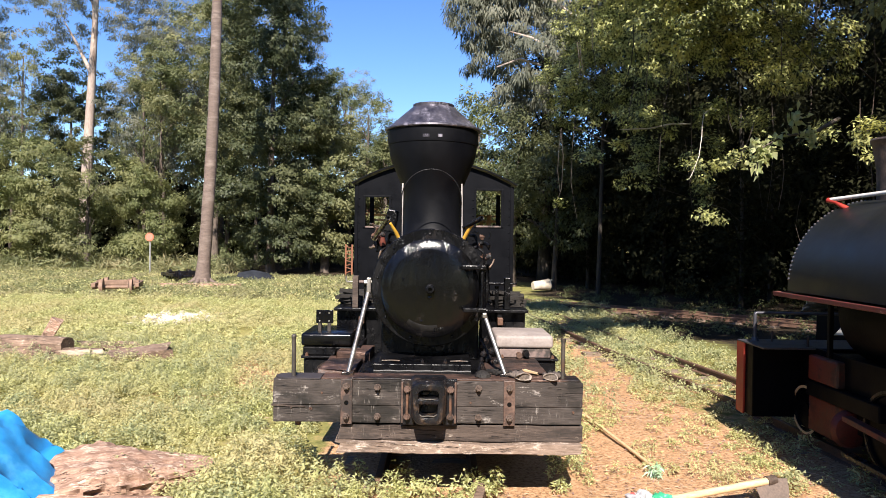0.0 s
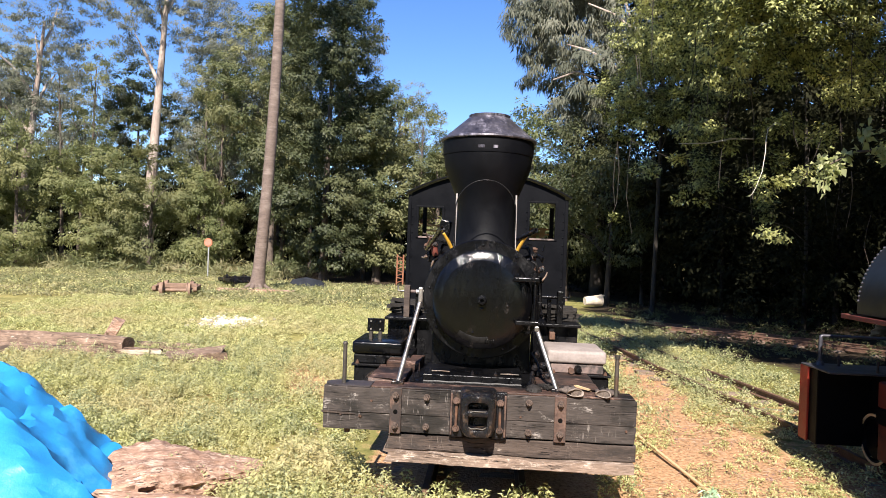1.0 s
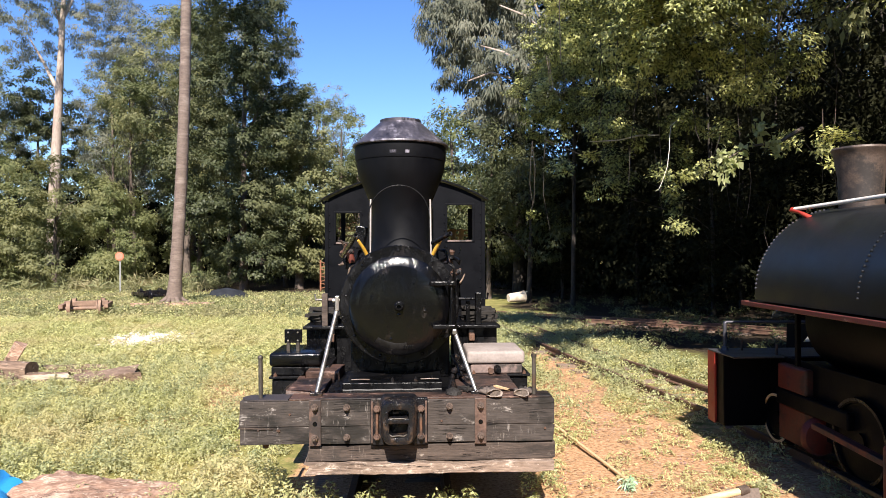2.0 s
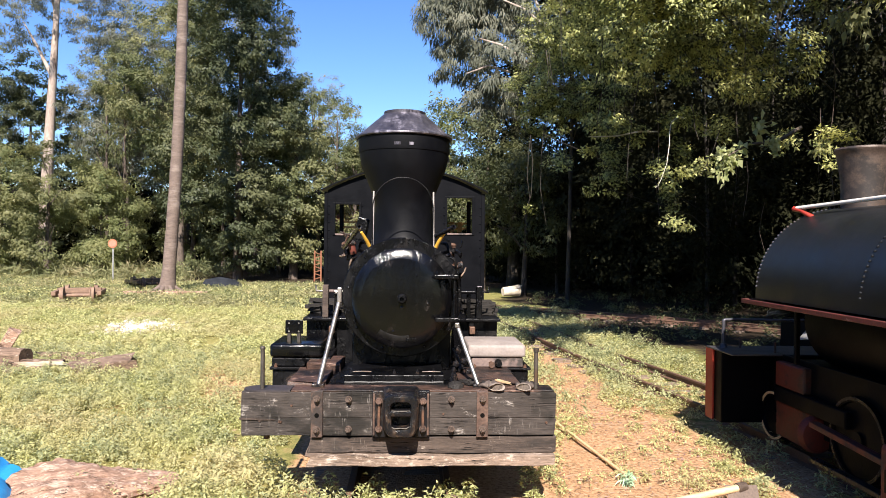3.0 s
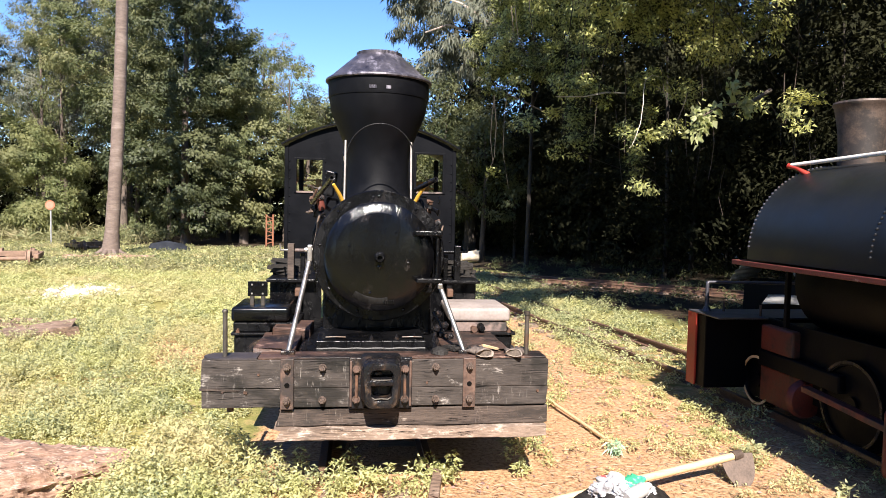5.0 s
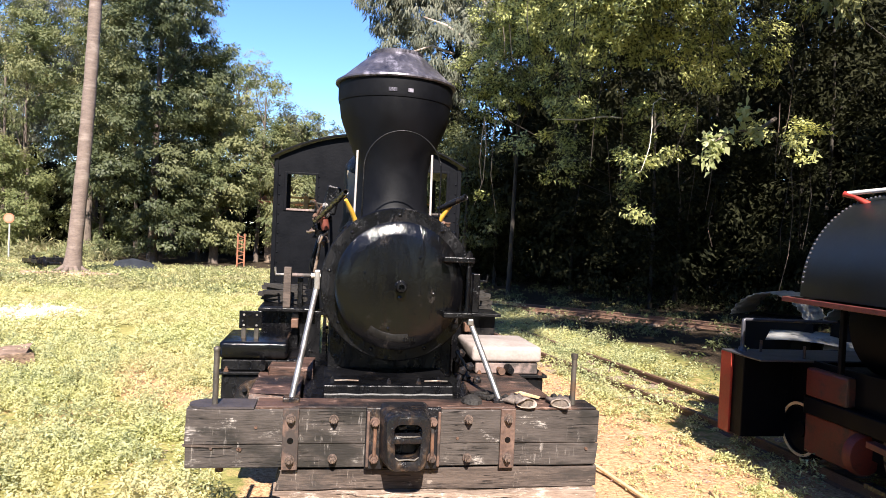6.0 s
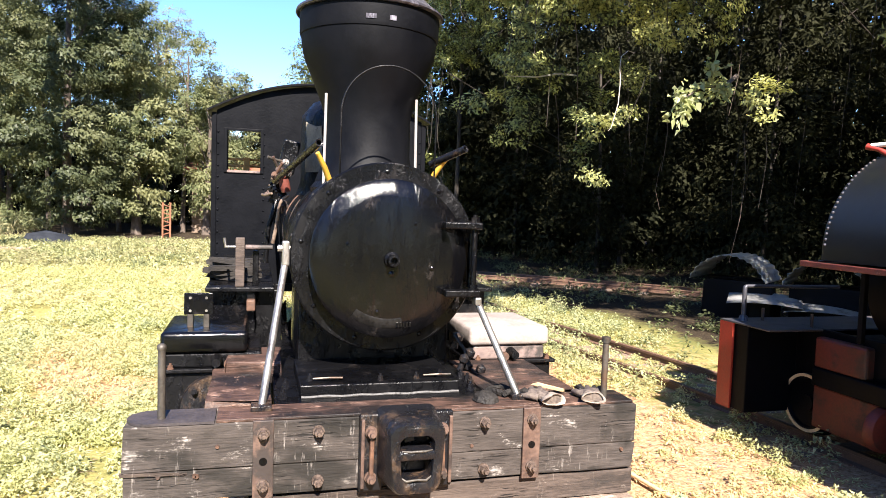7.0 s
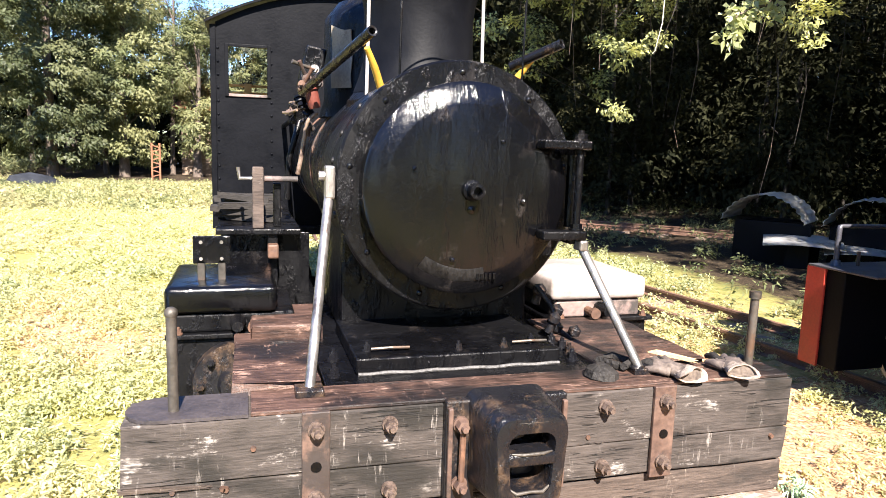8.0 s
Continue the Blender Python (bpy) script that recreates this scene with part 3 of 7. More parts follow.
def bare(x, y):
    """How bare the soil is: 0 overgrown, 1 bare."""
    x, y = np.asarray(x, dtype=float), np.asarray(y, dtype=float)
    wide = 0.25 + 0.25 * np.clip((2.6 - y) / 2.5, 0, 1)
    path = np.exp(-((x - (1.80 + 0.05 * y + 0.07 * np.sin(1.7 * y + 0.4))) / wide) ** 4) * (y < 9) * (y > -3)
    path = np.maximum(path * (0.78 + 0.3 * np.sin(3.7 * x + 1.2 * np.sin(5.1 * y)) * np.sin(4.3 * y + 2.2 * x)), np.exp(-((x + 4.8) ** 2 + (y - 8.7) ** 2) / 0.5))
    front = np.exp(-(((x - 1.1) / 1.6) ** 4 + ((y + 0.75) / 1.45) ** 4))
    wob = 0.5 + 0.5 * np.sin(2.3 * x + 1.3 * np.sin(1.9 * y)) * np.sin(1.7 * y + 1.1 * np.sin(2.9 * x))
    spots = 0.9 * np.exp(-(((x + 1.7) / 0.9) ** 2 + ((y - 3.6) / 1.5) ** 2)) * wob
    pit = 0.95 * np.exp(-((x / 0.8) ** 8 + ((y - 2.75) / 2.45) ** 8))
    front = np.maximum(front, pit)
    return np.clip(np.maximum(np.maximum(path, front) * (0.65 + 0.5 * wob), spots), 0, 1)


def spaced(lo, hi, step, reach):
    core = list(np.arange(lo, hi + 1e-6, step))
    out, d = [], step
    p = core[-1]
    while p < reach:
        d *= 1.35
        p += d
        out.append(p)
    left, d = [], step
    p = core[0]
    while p > -reach:
        d *= 1.35
        p -= d
        left.append(p)
    return np.array(left[::-1] + core + out)


gxs, gys = spaced(-9, 6, 0.12, 900), spaced(-5, 13, 0.12, 900)
GX, GY = np.meshgrid(gxs, gys, indexing="ij")
rng = np.random.default_rng(4)
GZ = gz(GX, GY) + rng.uniform(-0.006, 0.006, GX.shape) * (np.hypot(GX, GY) < 20)
nx, ny = GX.shape
idx = np.arange(nx * ny).reshape(nx, ny)
fq = np.stack([idx[:-1, :-1], idx[1:, :-1], idx[1:, 1:], idx[:-1, 1:]], axis=-1).reshape(-1, 4)
me = bpy.data.meshes.new("ground")
me.from_pydata(np.stack([GX, GY, GZ], axis=-1).reshape(-1, 3).tolist(), [], fq.tolist())
me.polygons.foreach_set("use_smooth", np.ones(len(fq), dtype=bool))
# where litter lies; the mask also paints shade on the ground under trees
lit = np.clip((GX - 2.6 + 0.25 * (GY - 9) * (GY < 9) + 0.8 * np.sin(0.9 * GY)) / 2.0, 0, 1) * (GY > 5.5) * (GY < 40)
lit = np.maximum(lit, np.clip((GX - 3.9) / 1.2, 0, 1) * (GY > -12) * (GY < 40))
# this band only darkens the ground, for the shade before the far wood
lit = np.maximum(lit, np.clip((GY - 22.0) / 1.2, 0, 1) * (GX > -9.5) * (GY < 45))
la = me.attributes.new("litter_and_shade", 'FLOAT', 'POINT')
la.data.foreach_set("value", lit.ravel().astype(np.float32))
att = me.attributes.new("bare_soil", 'FLOAT', 'POINT')
worn = np.exp(-(((GX - 2.6) / 1.75) ** 6 + ((GY - 0.4) / 4.6) ** 6))
att.data.foreach_set("value", np.maximum(bare(GX, GY), 0.75 * worn * np.where((GX > 2.35) & (GY > 1.7), 0.35, 1.0)).ravel().astype(np.float32))


def ground_material():
    m = bpy.data.materials.new("weedy_orange_soil")
    m.use_nodes = True
    nt = m.node_tree
    n, l = nt.nodes, nt.links
    b = n["Principled BSDF"]
    tc = n.new("ShaderNodeTexCoord")

    def nz(scale, detail=8, rough=0.65):
        t = n.new("ShaderNodeTexNoise")
        t.inputs["Scale"].default_value, t.inputs["Detail"].default_value, t.inputs["Roughness"].default_value = scale, detail, rough
        l.new(tc.outputs["Object"], t.inputs["Vector"])
        return t.outputs[0]

    def ramp(src, stops):
        r = n.new("ShaderNodeValToRGB")
        while len(r.color_ramp.elements) < len(stops):
            r.color_ramp.elements.new(0.5)
        for e, (p, c) in zip(r.color_ramp.elements, stops):
            e.position, e.color = p, (*c, 1)
        l.new(src, r.inputs[0])
        return r.outputs[0]
    fine, mid, large = nz(38), nz(7), nz(0.55, 5)
    soil = ramp(fine, ((0.32, (0.15, 0.08, 0.042)), (0.48, (0.385, 0.225, 0.12)), (0.7, (0.545, 0.36, 0.215))))
    turf = ramp(mid, ((0.3, (0.08, 0.085, 0.025)), (0.5, (0.16, 0.16, 0.05)), (0.72, (0.28, 0.24, 0.09))))
    dry = ramp(nz(20), ((0.35, (0.17, 0.165, 0.05)), (0.65, (0.37, 0.31, 0.12))))
    mx = n.new("ShaderNodeMix")
    mx.data_type = 'RGBA'
    mr = n.new("ShaderNodeMapRange")
    mr.inputs[1].default_value, mr.inputs[2].default_value = 0.4, 0.65
    l.new(large, mr.inputs[0])
    l.new(mr.outputs[0], mx.inputs[0])
    l.new(turf, mx.inputs[6])
    l.new(dry, mx.inputs[7])
    at = n.new("ShaderNodeAttribute")
    at.attribute_name = "bare_soil"
    add = n.new("ShaderNodeMath")
    add.operation = 'ADD'
    l.new(at.outputs["Fac"], add.inputs[0])
    l.new(mid, add.inputs[1])
    m2 = n.new("ShaderNodeMapRange")
    m2.interpolation_type = 'SMOOTHSTEP'
    m2.inputs[1].default_value, m2.inputs[2].default_value = 0.62, 0.95
    l.new(add.outputs[0], m2.inputs[0])
    m3 = n.new("ShaderNodeMix")
    m3.data_type = 'RGBA'
    l.new(m2.outputs[0], m3.inputs[0])
    l.new(mx.outputs[2], m3.inputs[6])
    l.new(soil, m3.inputs[7])
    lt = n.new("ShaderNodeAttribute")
    lt.attribute_name = "litter_and_shade"
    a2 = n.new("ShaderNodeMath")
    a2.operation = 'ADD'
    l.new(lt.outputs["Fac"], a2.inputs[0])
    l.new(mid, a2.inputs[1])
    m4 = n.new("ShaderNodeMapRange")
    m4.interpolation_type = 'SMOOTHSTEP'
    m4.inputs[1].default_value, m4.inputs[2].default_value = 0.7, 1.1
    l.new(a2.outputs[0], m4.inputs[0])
    # dark tones for the litter and for the shade painted with it
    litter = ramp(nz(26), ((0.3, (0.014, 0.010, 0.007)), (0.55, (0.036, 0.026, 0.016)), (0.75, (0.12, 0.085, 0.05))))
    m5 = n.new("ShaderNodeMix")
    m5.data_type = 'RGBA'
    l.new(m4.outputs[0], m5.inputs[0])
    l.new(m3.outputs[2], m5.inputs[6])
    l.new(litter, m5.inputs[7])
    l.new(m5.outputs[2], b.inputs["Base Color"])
    b.inputs["Roughness"].default_value = 0.95
    b.inputs["Specular IOR Level"].default_value = 0.15
    bp = n.new("ShaderNodeBump")
    bp.inputs["Strength"].default_value, bp.inputs["Distance"].default_value = 0.7, 0.03
    l.new(fine, bp.inputs["Height"])
    l.new(bp.outputs[0], b.inputs["Normal"])
    return m


M["ground"] = ground_material()
me.materials.append(M["ground"])
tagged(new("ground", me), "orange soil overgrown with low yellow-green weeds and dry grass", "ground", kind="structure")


# ---- trees ----
def foliage(rng, blobs, per_m2, leaves, length, width, droop, spread, open_below=0.0, gaps=-1.0):
    """Leaf quads for clumps on the outside and inside of blobs (x, y, z, radius, flatness)."""
    out = []
    for bx, by, bz, r, flat in blobs:
        k = max(4, int(4 * math.pi * r * r * per_m2))
        d = unit(rng.normal(size=(k, 3)))
        if open_below:
            d[:, 2] = np.where((d[:, 2] < -0.3) & (rng.random(k) < open_below), -d[:, 2], d[:, 2])
        rad = r * (0.55 + 0.5 * rng.random(k) ** 0.5) * (1 + 0.22 * np.sin(5 * d[:, 0] + bx) * np.sin(6 * d[:, 1] + by))
        c = np.array([bx, by, bz]) + d * rad[:, None] * np.array([1, 1, flat])
        gap = np.sin(1.9 * c[:, 0] + 1.3 * np.sin(1.7 * c[:, 2])) + np.sin(2.3 * c[:, 2] + 1.1 * np.sin(1.5 * c[:, 1])) + np.sin(1.7 * c[:, 1] + 0.9 * c[:, 0])
        keep = gap + rng.normal(size=k) * 0.5 > gaps
        c, d = c[keep], d[keep]
        cc = np.repeat(c, leaves, axis=0)
        dd = np.repeat(d, leaves, axis=0)
        n = len(cc)
        off = unit(rng.normal(size=(n, 3)) + 0.5 * dd)
        P = cc + off * (spread * rng.random((n, 1)) ** 0.6) * np.array([1.0, 1.0, 0.62])
        D = unit(off * 0.8 + rng.normal(size=(n, 3)) * 0.5 + dd * 0.3 + np.array([0, 0, -droop]))
        N = unit(0.75 * dd + 0.35 * off + rng.normal(size=(n, 3)) * 0.34 + np.array([0, 0, 0.5]))
        D = unit(D - N * np.sum(D * N, axis=1, keepdims=True) * 0.8)
        out.append(small_leaves(rng, P, D, length, width, droop * 0.4, N))
    return np.concatenate(out)


def tree(name, at, height, radius, blobs, leaf, bark, label, seed, per_m2=3.5, leaves=14, length=0.24, width=0.1, droop=0.3, spread=0.38,
         trunk_r=0.16, lean=(0, 0), group="trees round the clearing", crown=None, crown_base=0.25, limbs=7, open_below=0.0, gaps=-0.75, split=(4, 0.60, 0.66)):
    """A tree: tapered trunk, limbs that reach the clumps, a crown of single leaves. crown: given blobs, else they are strewn.
    split: how many times more leaves a clump has, and how much shorter and narrower they are for it."""
    rng = np.random.default_rng(seed)
    rnd = random.Random(seed)
    x, y = at
    z0 = float(gz(x, y)) - 0.05
    t = thing(name, (x, y, z0), label, "tree", group)
    pts, rs, steps = [], [], 9
    for i in range(steps + 1):
        f = i / steps
        pts.append((x + lean[0] * f * height + 0.12 * math.sin(3 * f + seed) * f, y + lean[1] * f * height + 0.1 * math.cos(4 * f + seed) * f, z0 + f * height * 0.9))
        rs.append(trunk_r * (1.25 if i == 0 else 1.0) * (1 - 0.8 * f) + 0.012)
    part("trunk", tube(B(), pts, rs, 10), bark, t, smooth=60)
    if crown is None:
        crown = []
        for i in range(blobs):
            f = crown_base + (1 - crown_base) * (i + 0.5) / blobs
            shape = math.sin(math.pi * min(1, max(0.08, (f - crown_base * 0.6) / (1.06 - crown_base * 0.6)))) ** 0.7
            a = i * 2.4 + rnd.uniform(-0.5, 0.5)
            rr = radius * shape * rnd.uniform(0.25, 0.75)
            crown.append((x + lean[0] * f * height + rr * math.cos(a), y + lean[1] * f * height + rr * math.sin(a), z0 + f * height, radius * rnd.uniform(0.32, 0.5), rnd.uniform(0.7, 0.95)))
    for i in range(min(limbs, len(crown))):
        bx, by, bz, r, _ = crown[(i * 5 + 1) % len(crown)]
        f = min(0.8, max(0.15, (bz - z0) / height - 0.18))
        k = f / 0.9 * steps
        a, b2 = Vector(pts[int(k)]), Vector(pts[min(steps, int(k) + 1)])
        s = a.lerp(b2, k - int(k))
        e = Vector((bx, by, bz))
        mid = s.lerp(e, 0.5) + Vector((rnd.uniform(-0.2, 0.2), rnd.uniform(-0.2, 0.2), rnd.uniform(0.0, 0.35)))
        part("limb", tube(B(), [s, s.lerp(mid, 0.5), mid, mid.lerp(e, 0.6), e], [trunk_r * 0.34, trunk_r * 0.28, trunk_r * 0.22, trunk_r * 0.14, 0.01], 6), bark, t, smooth=60)
    more, shorter, narrower = split
    q = foliage(rng, crown, per_m2 * (0.75 if more > 1 else 1.0), leaves * more, length * shorter, width * narrower, droop, spread * (0.9 if more > 1 else 1.0), open_below, gaps)
    q = q - np.array([x, y, z0])
    c = quads("crown", q, leaf)
    c.parent = t
    return t

LOW = dict(length=0.103, width=0.046, per_m2=7.0, leaves=20, spread=0.22, droop=0.35, group="trees beside the tracks")
# the wood that closes the clearing at its far side
tree("dense_tree", (-6.9, 24.5), 12.6, 3.0, 26, M["leaf_dark"], M["darkbark"], "tall dense dark-green tree leafy down to the ground", 11, crown_base=0.1, per_m2=3.6, leaves=18, length=0.203, width=0.117)
tree("dense_tree", (-4.9, 26.0), 8.6, 2.2, 18, M["leaf_mid"], M["darkbark"], "rounded mid-green tree with pale leaf tips", 12, crown_base=0.12, leaves=18, length=0.203, width=0.117)
tree("leafy_tree", (-10.2, 27.5), 12.8, 3.2, 20, M["leaf_mid"], M["darkbark"], "slender tree with loose yellow-green foliage", 13, crown_base=0.36, leaves=18, length=0.188, width=0.098, per_m2=3.0)
tree("leafy_tree", (-14.0, 31.0), 13.0, 3.4, 18, M["leaf_gum"], M["darkbark"], "grey-green tree with open airy branches", 14, crown_base=0.42, leaves=18, length=0.180, width=0.068, droop=0.6, per_m2=2.6)
tree("leafy_tree", (-12.6, 36.0), 14.5, 3.6, 18, M["leaf_gum"], M["darkbark"], "tall airy grey-green gum behind the wood's edge", 15, crown_base=0.42, leaves=18, length=0.196, width=0.079, droop=0.6, per_m2=2.2)
tree("leafy_tree", (-8.0, 33.0), 14.0, 3.2, 16, M["leaf_gum"], M["darkbark"], "tall thin-crowned gum behind the dense tree", 16, crown_base=0.4, leaves=18, length=0.196, width=0.079, droop=0.6, per_m2=2.2)
tree("white_gum", (-18.0, 31.0), 17.5, 4.0, 14, M["leaf_gum"], M["gum"], "tall gum with a bare pale trunk and a high crown", 17, crown_base=0.7, limbs=3, leaves=18, length=0.180, width=0.068, droop=0.7, trunk_r=0.34, lean=(0.035, 0.0), per_m2=2.0)
tree("gum_tree", (-24.5, 30.0), 14.0, 4.5, 12, M["leaf_gum"], M["gum"], "open gum with long bare branches against the sky", 18, crown_base=0.45, leaves=18, length=0.196, width=0.079, droop=0.6, trunk_r=0.28, lean=(0.08, 0), per_m2=1.4)
for i, (x, y, h, r) in enumerate(((-15.0, 25.5, 5.2, 1.9), (-17.2, 26.0, 5.4, 2.5), (-20.6, 24.6, 6.2, 2.5), (-13.2, 26.5, 4.4, 1.9), (-25.0, 25.5, 7.5, 3.2), (-28.5, 26.5, 8.0, 3.4))):
    tree("bushy_tree", (x, y), h, r, 16, M["leaf_mid"] if i in (0, 5) else M["leaf_light"], M["darkbark"], "low bushy yellow-green tree at the clearing's edge", 30 + i, crown_base=0.12, leaves=18, length=0.180, width=0.098, trunk_r=0.09, per_m2=3.6)
for i, (x, y, h, r) in enumerate(((-2.0, 30.5, 6.4, 2.4), (-5.8, 32.0, 8.4, 2.6), (-16.5, 36.5, 10.5, 3.4), (-21.0, 35.5, 11.0, 3.6), (-27.0, 34.5, 11.5, 3.8), (1.4, 31.0, 6.4, 2.6), (-11.0, 32.0, 9.0, 3.0), (-32.5, 30.0, 11.0, 4.0))):
    tree("background_tree", (x, y), h, r, 16, M["leaf_dark" if i % 2 else "leaf_mid"], M["darkbark"], "mid-green tree standing deeper in the wood", 50 + i, crown_base=0.1, leaves=18, length=0.241, width=0.137, per_m2=2.6, trunk_r=0.13)
tree("wispy_tree", (-6.7, 46.0), 13.0, 2.8, 14, M["leaf_gum"], M["darkbark"], "distant wispy grey-green tree beyond the gap", 71, crown_base=0.35, leaves=18, length=0.226, width=0.079, droop=0.2, per_m2=2.2)
tree("wispy_tree", (-1.0, 52.0), 9.5, 3.4, 14, M["leaf_gum"], M["darkbark"], "distant low tree that closes the gap", 72, crown_base=0.1, leaves=18, length=0.241, width=0.098, per_m2=2.4)

rnd = random.Random(44)
for i in range(16):
    x = -25 + 23.5 * i / 15 + rnd.uniform(-0.6, 0.6)
    if -18.6 < x < -15.4:
        continue
    tree("slender_tree", (x, rnd.uniform(27.5, 31.5)), rnd.uniform(6.5, 11.0), rnd.uniform(1.3, 1.9), 9, M["leaf_mid" if i % 3 else "leaf_gum"], M["darkbark"], "slender tree with a bare stem and an airy top", 400 + i, crown_base=0.5, leaves=18, length=0.165, width=0.083, per_m2=2.6, trunk_r=0.085, lean=(rnd.uniform(-0.05, 0.05), 0), limbs=5)

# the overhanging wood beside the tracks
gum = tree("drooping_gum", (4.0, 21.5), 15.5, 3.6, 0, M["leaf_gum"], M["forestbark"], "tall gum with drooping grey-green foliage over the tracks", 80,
     crown=[(2.6, 20.5, 11.4, 1.6, 0.9), (1.0, 20.2, 9.6, 0.9, 0.9), (4.4, 20.0, 12.6, 1.9, 0.9), (2.4, 19.8, 9.2, 1.3, 0.9), (5.0, 19.6, 9.6, 1.8, 0.9), (1.7, 20.4, 8.2, 0.9, 0.9), (3.6, 19.0, 7.4, 1.4, 0.9), (6.2, 19.4, 11.8, 1.9, 0.9), (1.8, 20.0, 11.6, 1.1, 0.9), (3.0, 20.4, 13.6, 1.4, 0.9), (5.4, 20.4, 14.4, 1.8, 0.9), (1.2, 20.3, 12.6, 0.7, 0.9), (2.6, 20.0, 6.4, 0.9, 0.9), (1.3, 20.2, 10.6, 0.9, 0.9), (1.3, 20.2, 8.9, 0.7, 0.9), (2.0, 20.2, 10.2, 1.2, 0.9), (2.4, 20.0, 12.6, 1.3, 0.9), (3.2, 19.8, 10.4, 1.4, 0.9)],
     gaps=-9, length=0.3, width=0.06, droop=1.1, per_m2=4.2, leaves=16, trunk_r=0.22)
for line_ in ([(2.3, 18.4, 8.3), (3.0, 18.2, 8.05), (3.9, 18.2, 7.5), (4.7, 18.3, 7.0)], [(2.9, 18.3, 9.6), (3.7, 18.1, 9.2), (4.5, 18.2, 8.6), (5.4, 18.3, 8.2)],
              [(1.9, 18.6, 7.2), (2.6, 18.3, 7.4), (3.3, 18.3, 7.2)], [(3.3, 18.2, 10.6), (3.9, 18.1, 9.9), (4.2, 18.2, 9.2)]):
    part("dead_limb", tube(B(), line_, [0.02, 0.035, 0.04, 0.03][:len(line_)], 6), M["gum"], gum, "pale bare dead limb", smooth=60)
tree("bright_shrub_tree", (1.5, 20.6), 6.6, 1.8, 13, M["leaf_light"], M["darkbark"], "bright green feathery tree beyond the cab", 83, crown_base=0.25, length=0.2, width=0.08, per_m2=4.0, trunk_r=0.08)
tree("bright_shrub_tree", (2.6, 19.2), 5.6, 1.9, 12, M["leaf_dark"], M["darkbark"], "green feathery tree behind the cab", 81, crown_base=0.3, length=0.2, width=0.08, per_m2=4.5, trunk_r=0.08)
tree("bright_shrub_tree", (3.6, 17.0), 4.6, 1.6, 10, M["leaf_dark"], M["forestbark"], "low green tree in the shade beside the tracks", 82, crown_base=0.4, length=0.2, width=0.08, per_m2=4.0, trunk_r=0.08)


def wall_blobs(seed, x0, x1, y0, y1, z0, z1, count, r0, r1):
    rnd = random.Random(seed)
    return [(rnd.uniform(x0, x1), rnd.uniform(y0, y1), rnd.uniform(z0, z1), rnd.uniform(r0, r1), rnd.uniform(0.65, 0.9)) for _ in range(count)]


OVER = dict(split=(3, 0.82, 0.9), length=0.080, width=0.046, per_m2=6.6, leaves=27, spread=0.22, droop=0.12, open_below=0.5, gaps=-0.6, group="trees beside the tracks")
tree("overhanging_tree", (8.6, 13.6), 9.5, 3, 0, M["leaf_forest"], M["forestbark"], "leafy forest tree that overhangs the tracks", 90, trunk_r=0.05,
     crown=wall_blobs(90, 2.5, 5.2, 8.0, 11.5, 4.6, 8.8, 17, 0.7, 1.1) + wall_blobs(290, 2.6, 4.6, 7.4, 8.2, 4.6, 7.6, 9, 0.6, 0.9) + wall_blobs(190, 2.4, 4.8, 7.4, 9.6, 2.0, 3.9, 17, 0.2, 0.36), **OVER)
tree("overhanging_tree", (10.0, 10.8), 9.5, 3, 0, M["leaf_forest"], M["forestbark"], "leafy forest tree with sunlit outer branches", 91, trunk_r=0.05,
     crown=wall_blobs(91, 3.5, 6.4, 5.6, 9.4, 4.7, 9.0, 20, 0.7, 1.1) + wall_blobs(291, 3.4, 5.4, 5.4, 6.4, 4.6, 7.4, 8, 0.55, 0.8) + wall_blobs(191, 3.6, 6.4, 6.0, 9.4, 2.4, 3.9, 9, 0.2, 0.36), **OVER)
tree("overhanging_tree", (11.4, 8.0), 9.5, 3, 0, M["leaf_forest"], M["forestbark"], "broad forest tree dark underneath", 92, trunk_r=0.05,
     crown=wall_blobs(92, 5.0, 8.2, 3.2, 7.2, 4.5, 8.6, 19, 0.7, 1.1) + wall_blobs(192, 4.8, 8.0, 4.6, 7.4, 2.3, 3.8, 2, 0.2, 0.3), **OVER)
# unseen canopy, placed overhead only to throw shade on the side track
tree("overhanging_tree", (8.2, 3.6), 8.0, 3, 0, M["leaf_forest"], M["forestbark"], "unseen forest canopy added to shade the side track", 96, trunk_r=0.05,
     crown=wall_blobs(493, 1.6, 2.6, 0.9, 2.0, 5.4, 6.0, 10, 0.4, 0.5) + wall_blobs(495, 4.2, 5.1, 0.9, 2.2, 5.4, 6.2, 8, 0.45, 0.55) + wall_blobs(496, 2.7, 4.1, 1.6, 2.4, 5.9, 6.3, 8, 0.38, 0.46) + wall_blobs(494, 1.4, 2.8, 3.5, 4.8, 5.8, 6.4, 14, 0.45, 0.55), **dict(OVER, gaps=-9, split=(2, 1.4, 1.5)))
# the last blobs (393) are unseen, added overhead to shade the ground
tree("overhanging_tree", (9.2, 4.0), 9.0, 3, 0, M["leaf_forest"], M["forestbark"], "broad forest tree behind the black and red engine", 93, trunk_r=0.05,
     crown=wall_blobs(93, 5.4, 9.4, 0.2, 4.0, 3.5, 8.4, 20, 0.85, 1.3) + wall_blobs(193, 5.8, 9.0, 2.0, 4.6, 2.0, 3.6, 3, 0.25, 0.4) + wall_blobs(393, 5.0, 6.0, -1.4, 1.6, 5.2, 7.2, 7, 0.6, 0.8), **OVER)
